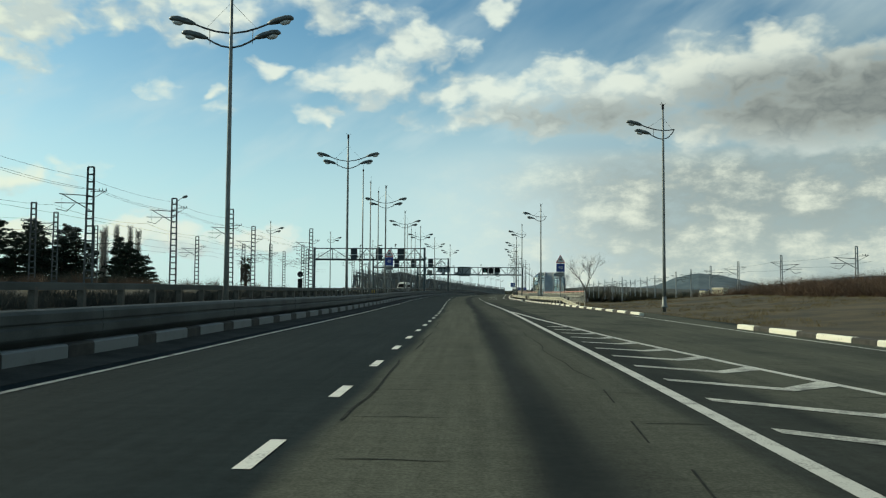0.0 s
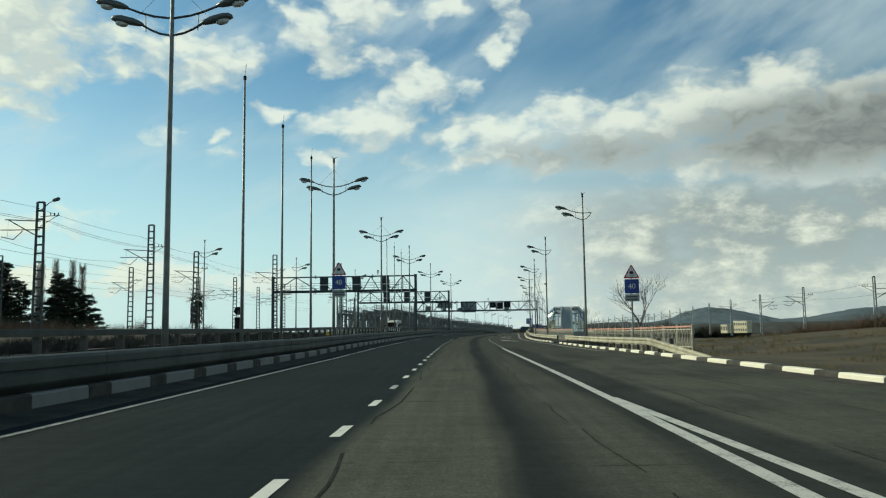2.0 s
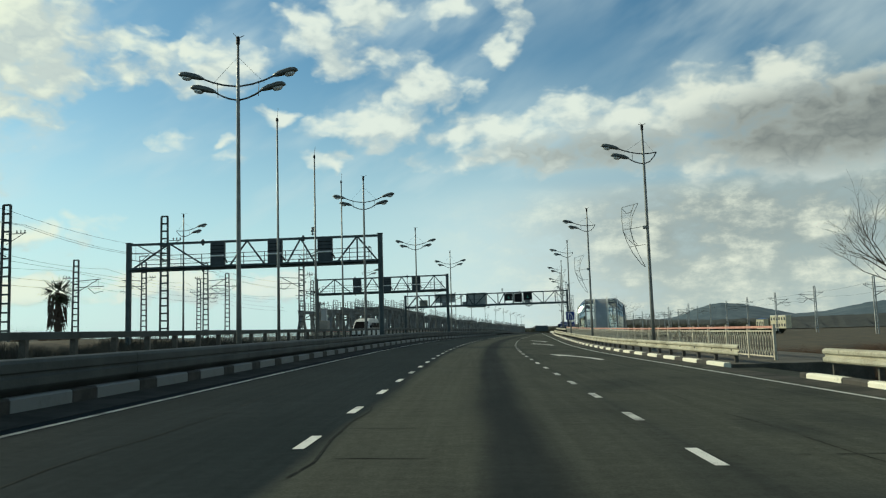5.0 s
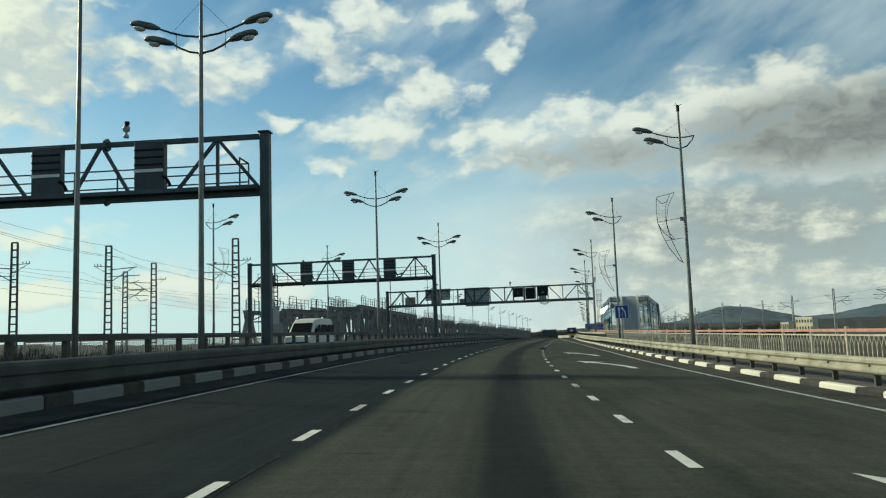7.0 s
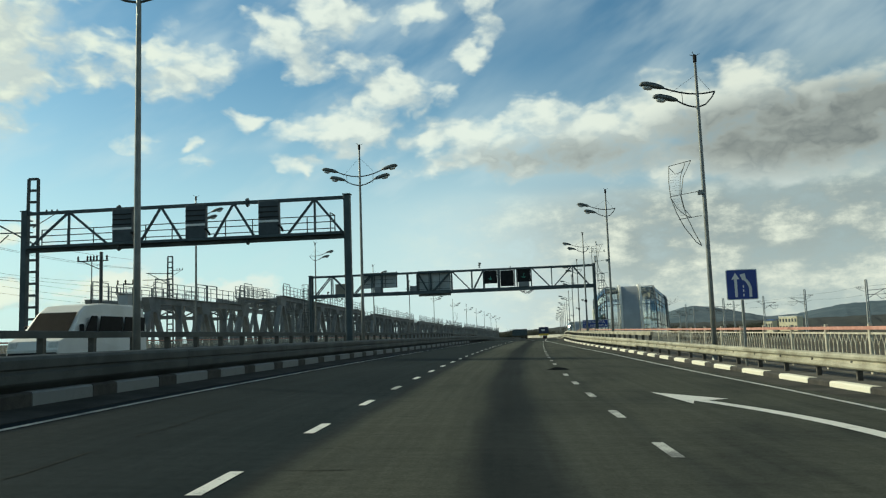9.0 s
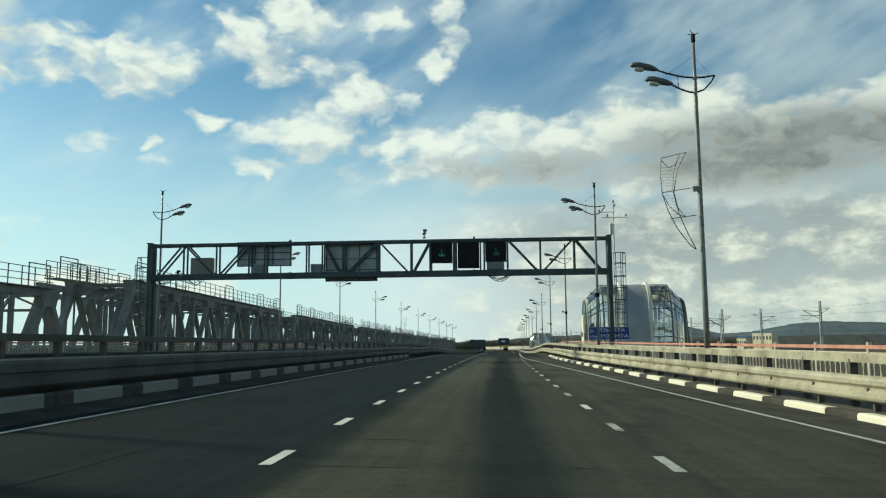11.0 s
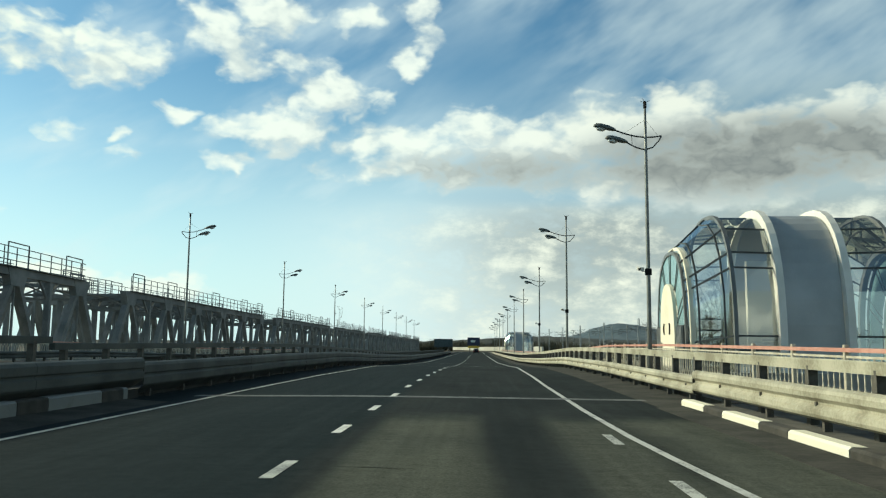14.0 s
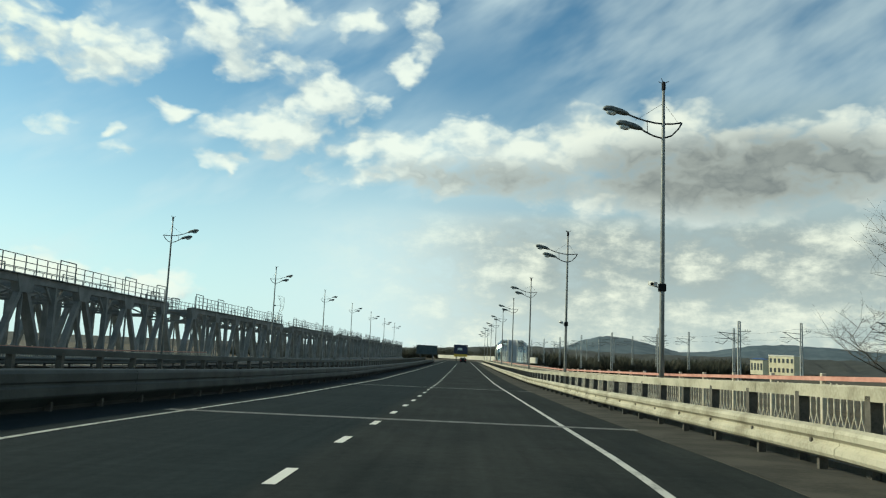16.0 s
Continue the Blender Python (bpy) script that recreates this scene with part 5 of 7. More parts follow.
box(b, pose(-0.18, -0.05, 1.05), 0.22, 0.3, 0.72, 0.04)
part("sensor_box", b, M_WHITE, ws, "white sensor box")
for z, x0, x1 in ((2.15, -0.75, 0.9), (2.5, -0.95, 0.1)):
    b = bmesh.new()
    rod(b, [(x0, 0, z), (x1, 0, z)], 0.025, n=5)
    part("boom", b, M_WHITE, ws)
for x, z in ((0.78, 2.2), (-0.4, 2.2), (-0.9, 2.5), (0.0, 3.1), (0.08, 2.85)):
    b = bmesh.new()
    lathe(b, [(0.03, 0), (0.07, 0.05), (0.07, 0.14), (0.03, 0.18)], pose(x, 0, z), 7)
    part("sensor", b, M_BOARD, ws)

# ---- road signs ----
def letters(body, size, m, mat, parent, name="lettering", extrude=0.004, align="CENTER"):
    c = bpy.data.curves.new("text", "FONT")
    c.body, c.size, c.extrude, c.align_x, c.align_y, c.resolution_u = body, size, extrude, align, "CENTER", 3
    ob = bpy.data.objects.new("text", c)
    scene.collection.objects.link(ob)
    dg = bpy.context.evaluated_depsgraph_get()
    me = bpy.data.meshes.new_from_object(ob.evaluated_get(dg))
    bpy.data.objects.remove(ob)
    me.materials.clear()
    me.materials.append(mat)
    o = new(name, me)
    o.parent = parent
    o.matrix_basis = m
    return o


UPRIGHT = pose(0, 0, 0, 90, 0, 0)


def rounded(w, h, r, z0, n=4):
    pts = []
    for cx, cz, a0 in ((w / 2 - r, z0 + r, -90), (w / 2 - r, z0 + h - r, 0), (-w / 2 + r, z0 + h - r, 90), (-w / 2 + r, z0 + r, 180)):
        for k in range(n + 1):
            a = radians(a0 + 90 * k / n)
            pts.append((cx + r * math.cos(a), cz + r * math.sin(a)))
    return pts


def tri(side, z0, r=0.05):
    h = side * 0.866
    pts = []
    for cx, cz, a0 in ((side / 2 - r * 1.73, z0 + r, -90), (0, z0 + h - 2 * r, 30), (-side / 2 + r * 1.73, z0 + r, 150)):
        for k in range(5):
            a = radians(a0 + 120 * k / 4)
            pts.append((cx + r * math.cos(a), cz + r * math.sin(a)))
    return pts


def speed_sign(m, ztop, label, posts_x=(0.0,)):
    g = thing("road_sign", m, label, "road sign", "slippery road signs")
    for x in posts_x:
        b = bmesh.new()
        rod(b, [(x, 0.05, -0.3), (x, 0.05, ztop - 0.1)], 0.045, n=8)
        part("post", b, M_LAMP, g)
    z3 = ztop - 0.80
    b = bmesh.new()
    plate(b, tri(0.93, z3), 0.02)
    t = part("warning_triangle", b, M_SIGN_R, g, "white warning triangle with a red border")
    b = bmesh.new()
    plate(b, tri(0.70, z3 + 0.075, 0.03), 0.008, pose(0, -0.013, 0))
    part("face", b, M_SIGN_W, t)
    b = bmesh.new()
    plate(b, rounded(0.22, 0.10, 0.03, z3 + 0.26), 0.006, pose(0, -0.02, 0))
    plate(b, rounded(0.15, 0.06, 0.02, z3 + 0.35), 0.006, pose(0, -0.02, 0))
    for s in (-1, 1):
        p = [Vector((s * 0.08, -0.02, z3 + 0.25)), Vector((s * 0.08 + 0.07, -0.02, z3 + 0.20)), Vector((s * 0.08 - 0.02, -0.02, z3 + 0.16)), Vector((s * 0.08 + 0.10, -0.02, z3 + 0.11))]
        for q0, q1 in zip(p, p[1:]):
            beam(b, q0, q1, 0.006, 0.028, (0, 1, 0))
    part("symbol", b, M_SIGN_K, t, "black skidding car symbol")
    z2 = z3 - 0.84
    b = bmesh.new()
    plate(b, rounded(0.80, 0.80, 0.05, z2), 0.02)
    s = part("speed_plate", b, M_SIGN_B, g, "blue square plate with white numerals")
    letters("40", 0.42, pose(0, -0.014, z2 + 0.40) @ UPRIGHT, M_SIGN_W, s, "numerals")
    z1 = z2 - 0.44
    b = bmesh.new()
    plate(b, rounded(0.80, 0.40, 0.04, z1), 0.02)
    a = part("text_plate", b, M_PLATE, g, "dull grey plate with two lines of text")
    b = bmesh.new()
    for row, n in ((0.25, 7), (0.10, 8)):
        for k in range(n):
            plate(b, [(-0.32 + 0.64 * k / n, z1 + row - 0.03), (-0.32 + 0.64 * (k + 0.75) / n, z1 + row - 0.03), (-0.32 + 0.64 * (k + 0.75) / n, z1 + row + 0.045), (-0.32 + 0.64 * k / n, z1 + row + 0.045)], 0.006, pose(0, -0.013, 0))
    part("text_bars", b, M_POST, a)
    b = bmesh.new()
    for z in (z3 + 0.1, z2 + 0.6, z2 + 0.15, z1 + 0.2):
        box(b, pose(0, 0.03, z), 0.3, 0.05, 0.04)
    part("clamp", b, M_LAMP, g)
    return g


speed_sign(road_pose(79.1, -5.80), 5.2, "slippery road warning sign over a blue forty plate on the median", (-0.1, 0.12))
speed_sign(road_pose(76.6, 11.0), 4.75, "slippery road warning sign over a blue forty plate beside the footway")

mg = thing("road_sign", road_pose(167.7, 9.6), "blue square sign showing a side lane merging in", "road sign")
b = bmesh.new()
rod(b, [(0, 0.05, -0.2), (0, 0.05, 2.9)], 0.045, n=8)
part("post", b, M_LAMP, mg)
b = bmesh.new()
plate(b, rounded(0.92, 0.92, 0.05, 2.08), 0.02)
pm = part("plate", b, M_SIGN_W, mg, "blue plate with a white border")
b = bmesh.new()
plate(b, rounded(0.87, 0.87, 0.04, 2.105), 0.006, pose(0, -0.013, 0))
part("blue_face", b, M_SIGN_B, pm)
b = bmesh.new()
plate(b, [(-0.22, 2.16), (-0.14, 2.16), (-0.14, 2.72), (-0.22, 2.72)], 0.006, pose(0, -0.020, 0))
plate(b, [(-0.30, 2.70), (-0.06, 2.70), (-0.18, 2.90)], 0.006, pose(0, -0.021, 0))
plate(b, [(0.20, 2.16), (0.28, 2.16), (0.28, 2.45), (0.22, 2.62), (0.08, 2.78), (0.02, 2.72), (0.14, 2.58), (0.20, 2.44)], 0.006, pose(0, -0.020, 0))
plate(b, [(-0.05, 2.84), (0.10, 2.88), (0.13, 2.72), (0.02, 2.66)], 0.006, pose(0, -0.021, 0))
for k in range(3):
    plate(b, [(0.02, 2.18 + k * 0.13), (0.055, 2.18 + k * 0.13), (0.055, 2.26 + k * 0.13), (0.02, 2.26 + k * 0.13)], 0.006, pose(0, -0.020, 0))
part("merge_symbol", b, M_SIGN_W, pm, "white merging arrows")

rv = thing("river_sign", road_pose(225.15, 9.22), "blue sign naming the river beside the gantry column", "road sign")
for x in (-0.7, 0.7):
    b = bmesh.new()
    rod(b, [(x, 0.06, -0.2), (x, 0.06, 2.1)], 0.05, n=8)
    part("post", b, M_LAMP, rv)
b = bmesh.new()
plate(b, rounded(2.55, 0.82, 0.04, 1.36), 0.03)
pv = part("plate", b, M_SIGN_W, rv, "blue plate with a thin white border")
b = bmesh.new()
plate(b, rounded(2.50, 0.77, 0.03, 1.385), 0.006, pose(0, -0.018, 0))
part("blue_face", b, M_SIGN_B, pv)
for body, width, z in (("р. МЗЫМТА", 2.15, 1.95), ("riv. MZYMTA", 2.38, 1.58)):
    o = letters(body, 0.34, pose(-1.19, -0.024, z) @ UPRIGHT, M_SIGN_W, pv, "lettering", align="LEFT")
    o.matrix_basis = o.matrix_basis @ Matrix.Diagonal((width / max(v.co.x for v in o.data.vertices), 1, 1, 1))

# yellow boxes and a round signal beyond the median
for y, lat in ((93.0, -8.9), (94.0, -8.9)):
    g = thing("marker_box", road_pose(y, lat), "small yellow marker box beside the opposite guard rail", "marker", "yellow marker boxes")
    b = bmesh.new()
    box(b, pose(0, 0, 0.55), 0.45, 0.1, 0.42, 0.02)
    part("box", b, M_YELLOW, g)
    b = bmesh.new()
    rod(b, [(0, 0, 0), (0, 0, 0.56)], 0.03, n=6)
    part("stake", b, M_LAMP, g)
sg = thing("round_sign", pose(-20.5, 113.5, 0), "round dark sign seen from behind on a control cabinet", "road sign")
b = bmesh.new()
lathe(b, [(0.42, -0.01), (0.42, 0.01)], pose(0, 0, 3.35, 90, 0, 0), 20)
part("disc", b, M_BLACK, sg)
b = bmesh.new()
box(b, pose(0, 0, 0), 0.62, 0.4, 2.7, 0.02)
part("cabinet", b, M_BLACK, sg)
b = bmesh.new()
rod(b, [(0, 0, 2.6), (0, 0, 3.4)], 0.04, n=6)
part("post", b, M_LAMP, sg)
# torn tyre on the lane line
db = thing("tyre_scrap", road_pose(168.6, 4.0) @ Matrix.Diagonal((0.8, 0.8, 0.7, 1)), "torn black strip of tyre lying on the lane line", "debris")
b = bmesh.new()
rnd = random.Random(8)
prev = None
for i in range(9):
    x = -0.45 + i * 0.11
    h = 0.10 * math.sin(math.pi * (i + 0.6) / 9.4) + rnd.uniform(0, 0.03)
    w = 0.13 + rnd.uniform(-0.03, 0.03)
    row = [b.verts.new((x, -w, 0.0)), b.verts.new((x, -w * 0.7, h)), b.verts.new((x, w * 0.6, h * 0.8)), b.verts.new((x, w, 0.0))]
    if prev:
        for k in range(3):
            b.faces.new((prev[k], prev[k + 1], row[k + 1], row[k]))
        b.faces.new((prev[3], prev[0], row[0], row[3]))
    prev = row
part("tread", b, M_RUBBER, db)


# ---- railway truss bridge ----
TR_LAT, TR_W = -29.3, 5.2


rp = bmesh.new()
beam(rp, (0, 0, 0), (0, 0, 1.36), 0.055)
RAIL_POST = bpy.data.meshes.new("railing_post")
rp.to_mesh(RAIL_POST)
rp.free()
RAIL_POST.materials.append(M_TRUSS)


def rail_level(y):
    """Height of the railway bridge against its level stretch: a low first span, then a steady fall."""
    return float(np.interp(y, [200, 229, 238, 282, 292, 332, 415, 600, 900], [-0.85, -0.90, 0.72, -0.27, -0.58, -1.28, -2.2, -3.8, -4.7]))


def truss_span(a, e, label, lead=3.0, gap=7.4):
    """A span whose top chord runs from a to e; its end posts lean outwards."""
    g = thing("truss_span", road_pose(a, TR_LAT), label, "truss bridge", "railway bridge spans")
    n = max(2, int(round((e - a) / 8.6)))
    ZB, ZT = 0.1, 5.75

    def lift(y):
        return rail_level(min(max(y, a), e)) - 14 * tilt(y) - drop(y) - crown(y)

    def p(y, side, z):
        return on_road(y, TR_LAT - side * TR_W, z + lift(y))

    def bar(name, q0, q1, w, h, label=""):
        b = bmesh.new()
        beam(b, q0, q1, w, h)
        return part(name, b, M_TRUSS, g, label, world=True)

    tops = [a + (e - a) * i / n for i in range(n + 1)]
    for side in (0, 1):
        for y0, y1 in zip(tops, tops[1:]):
            bar("top_chord", p(y0, side, ZT), p(y1, side, ZT), 0.46, 0.52)
            bar("bottom_chord", p(y0, side, ZB), p(y1, side, ZB), 0.45, 0.55)
            ym = (y0 + y1) / 2
            bar("vertical", p(ym, side, ZB), p(ym, side, ZT), 0.40, 0.46)
            for k in (-1, 1):
                bar("knee_brace", p(ym + k * 1.5, side, ZT), p(ym, side, ZT - 1.7), 0.16, 0.16)
        bar("bottom_chord", p(a - lead, side, ZB), p(a, side, ZB), 0.45, 0.55)
        bar("bottom_chord", p(e, side, ZB), p(e + lead, side, ZB), 0.45, 0.55)
        for i, y in enumerate(tops):
            for k in (-1, 1):
                end = (i == 0 and k < 0) or (i == n and k > 0)
                bar("end_post" if end else "diagonal", p(y, side, ZT), p(y + k * lead, side, ZB), 0.52 if end else 0.42, 0.46 if end else 0.36)
            bar("hanger", p(y, side, ZB), p(y, side, ZT), 0.14, 0.14)
            b = bmesh.new()
            for z0, z1, w0, w1 in ((ZT + 0.27, ZT - 0.95, 1.25, 0.75),):
                pts = [p(y - w0, side, z0), p(y + w0, side, z0), p(y + w1, side, z1), p(y - w1, side, z1)]
                sx = Vector((0.27, 0, 0))
                f, r = [b.verts.new(q + sx) for q in pts], [b.verts.new(q - sx) for q in pts]
                b.faces.new(f)
                b.faces.new(r[::-1])
                for m in range(4):
                    b.faces.new((f[(m + 1) % 4], f[m], r[m], r[(m + 1) % 4]))
            part("gusset", b, M_TRUSS, g, world=True)
    marks_y = sorted(tops + [(y0 + y1) / 2 for y0, y1 in zip(tops, tops[1:])])
    for i, y in enumerate(marks_y):
        bar("cross_beam", p(y, 0, ZT - 0.1), p(y, 1, ZT - 0.1), 0.26, 0.34)
        bar("sway_strut", p(y, 0, ZT - 1.2), p(y, 1, ZT - 1.2), 0.18, 0.18)
        bar("floor_beam", p(y, 0, ZB), p(y, 1, ZB), 0.3, 0.5)
        top = p(y, 0, ZT - 0.1).lerp(p(y, 1, ZT - 0.1), 0.5)
        bar("sway_brace", p(y, 0, ZT - 1.2), top, 0.12, 0.12)
        bar("sway_brace", p(y, 1, ZT - 1.2), top, 0.12, 0.12)
        if i + 1 < len(marks_y):
            bar("wind_brace", p(y, 0, ZT), p(marks_y[i + 1], 1, ZT), 0.16, 0.16)
            bar("wind_brace", p(y, 1, ZT), p(marks_y[i + 1], 0, ZT), 0.16, 0.16)

    def strip_at(name, dl0, dl1, z0, z1, y0, y1):
        """A level bar along the bridge."""
        b = bmesh.new()
        k = max(1, int((y1 - y0) / 5))
        rings = []
        for i in range(k + 1):
            y = y0 + (y1 - y0) * i / k
            rings.append([b.verts.new(on_road(y, TR_LAT + d, z + lift(y))) for d, z in ((dl0, z0), (dl0, z1), (dl1, z1), (dl1, z0))])
        for r0, r1 in zip(rings, rings[1:]):
            for c in range(4):
                b.faces.new((r0[c], r0[(c + 1) % 4], r1[(c + 1) % 4], r1[c]))
        b.faces.new(rings[0][::-1])
        b.faces.new(rings[-1])
        part(name, b, M_TRUSS, g, world=True)

    def walk_rail(dl, zw, y0, y1, tall):
        for z in (0.42, 0.86, 1.31):
            strip_at("rail", dl - 0.025, dl + 0.025, zw + z, zw + z + 0.05, y0, y1)
        yy = y0
        inv = BASE[g.name].inverted()
        while yy <= y1 + 0.01:
            o = new("railing_post", RAIL_POST)
            o.parent = g
            o.matrix_parent_inverse = inv
            o.matrix_basis = road_pose(yy, TR_LAT + dl, zw + lift(yy))
            yy += 1.43
        for yc in tall:
            b = bmesh.new()
            q = [on_road(y, TR_LAT + dl, zw + z + lift(y)) for y, z in ((yc, 0.05), (yc, 1.62), (yc + 2.4, 1.62), (yc + 2.4, 0.05))]
            for q0, q1 in zip(q, q[1:]):
                beam(b, q0, q1, 0.07)
            part("refuge_frame", b, M_TRUSS, g, world=True)

    for dl in (0.3, -TR_W - 0.3):
        strip_at("walkway", dl - 0.55, dl + 0.2, ZT + 0.27, ZT + 0.33, a - 0.3, e + 0.3)
        walk_rail(dl, ZT + 0.27, a - 0.3, e + 0.3, [q for q in (a, a + 8, (a + e) / 2, e - 10, e - 2.6) if e - a > 20] or [a, e - 2.6])
    # footbridge over the gap before the span
    strip_at("gap_walkway", -2.6, -1.5, ZT - 0.25, ZT - 0.15, a - gap - 0.2, a)
    walk_rail(-1.5, ZT - 0.15, a - gap, a - 0.2, [a - gap])
    walk_rail(-2.6, ZT - 0.15, a - gap, a - 0.2, [])
    return g


for a, e in ((207.4, 227.6), (240.2, 283.2), (292.2, 335.3), (344.4, 387.5), (396.6, 439.6), (448.8, 491.8), (501.0, 544.0), (553.2, 596.2), (605.4, 648.4)):
    truss_span(a, e, "grey painted steel railway truss span with railings on top", 3.0, 2.0 if a < 220 else 8.6)


def back_span(a, e, label):
    """The parallel span of the second track, seen only through the first."""
    g = thing("truss_span", road_pose(a, TR_LAT - 8.6), label, "truss bridge", "railway bridge spans")
    n = max(2, int(round((e - a) / 8.6)))
    for side in (0, 1):

        def p(y, z):
            return on_road(y, TR_LAT - 8.6 - side * TR_W, z + rail_level(min(max(y, a), e)) - 14 * tilt(y) - drop(y) - crown(y))

        def bar(name, q0, q1, w, h):
            b = bmesh.new()
            beam(b, q0, q1, w, h)
            part(name, b, M_TRUSS, g, world=True)

        bar("top_chord", p(a, 5.75), p(e, 5.75), 0.46, 0.52)
        bar("bottom_chord", p(a, 0.1), p(e, 0.1), 0.45, 0.55)
        for i in range(n):
            y0, y1 = a + (e - a) * i / n, a + (e - a) * (i + 1) / n
            ym = (y0 + y1) / 2
            bar("vertical", p(ym, 0.1), p(ym, 5.75), 0.40, 0.46)
            bar("diagonal", p(y0, 5.75), p(y0 + 3.0, 0.1), 0.42, 0.36)
            bar("diagonal", p(y1, 5.75), p(y1 - 3.0, 0.1), 0.42, 0.36)
            bar("hanger", p(y0, 5.75), p(y0, 0.1), 0.16, 0.16)


for a, e in ((240.2, 283.2), (292.2, 335.3)):
    back_span(a, e, "grey painted steel truss span of the second railway track")
bm = bmesh.new()
sweep(bm, [(0.6, -1.2), (0.6, -0.25), (-TR_W - 9.2, -0.25), (-TR_W - 9.2, -1.2)], TR_LAT, 204, 655, 6)
setting("bridge_deck", bm, M_FLOORC, "grey concrete railway bridge deck", "bridge deck")
# kiosk on the abutment of the railway bridge
q = on_road(202.6, -29.05)
tw = thing("kiosk", pose(q.x, q.y, 0, 0, 0, -8), "grey concrete kiosk with insulators on its roof", "kiosk")
b = bmesh.new()
box(b, pose(0, 0, -2), 1.45, 1.4, 5.3, 0.05)
part("base", b, M_FLOORC, tw)
b = bmesh.new()
box(b, pose(0, 0, 3.30), 0.82, 0.78, 1.90, 0.04)
box(b, pose(0, 0, 5.2), 1.0, 0.96, 0.08, 0.02)
part("shaft", b, M_CLAD, tw)
b = bmesh.new()
for x in (-0.6, 0.6):
    beam(b, (x, 0, 5.2), (x * 1.25, 0, 6.0), 0.06)
beam(b, (-0.75, 0, 6.0), (0.75, 0, 6.0), 0.06)
beam(b, (-0.75, 0, 5.2), (-0.75, 0, 6.0), 0.05)
part("frame", b, M_MAST, tw)
for x in (-0.65, 0, 0.65):
    b = bmesh.new()
    lathe(b, [(0.04, 6.02), (0.09, 6.1), (0.04, 6.18), (0.09, 6.26), (0.04, 6.38)], pose(x, 0, 0), 7)
    part("insulator", b, M_BLACK, tw)

q = on_road(198.4, -28.6)
up = thing("utility_pole", pose(q.x, q.y, -1.0, 0, 0, -8), "dark utility pole with a crossarm of insulators beside the railway", "utility pole")
b = bmesh.new()
rod(b, [(0, 0, 0), (0, 0, 9.2)], 0.15, 0.12, 8)
part("shaft", b, M_MAST, up)
b = bmesh.new()
beam(b, (-1.9, 0, 8.55), (0.55, 0, 8.55), 0.09)
beam(b, (-1.5, 0, 8.52), (-0.1, 0, 7.9), 0.06)
part("crossarm", b, M_MAST, up)
ib = bmesh.new()
lathe(ib, [(0.04, 0.0), (0.09, 0.08), (0.05, 0.16), (0.09, 0.24), (0.03, 0.36)], n=7)
ins = part("insulator", ib, M_BLACK, up)
ins.matrix_basis = pose(-1.85, 0, 8.6)
for x in (-1.1, -0.85, -0.6, -0.35, 0.45):
    again(ins, pose(x, 0, 8.6))
b = bmesh.new()
rod(b, [(-0.75, 0, 0.5), (-0.75, 0, 8.5)], 0.035, n=5)
part("down_cable", b, M_WIRE, up)

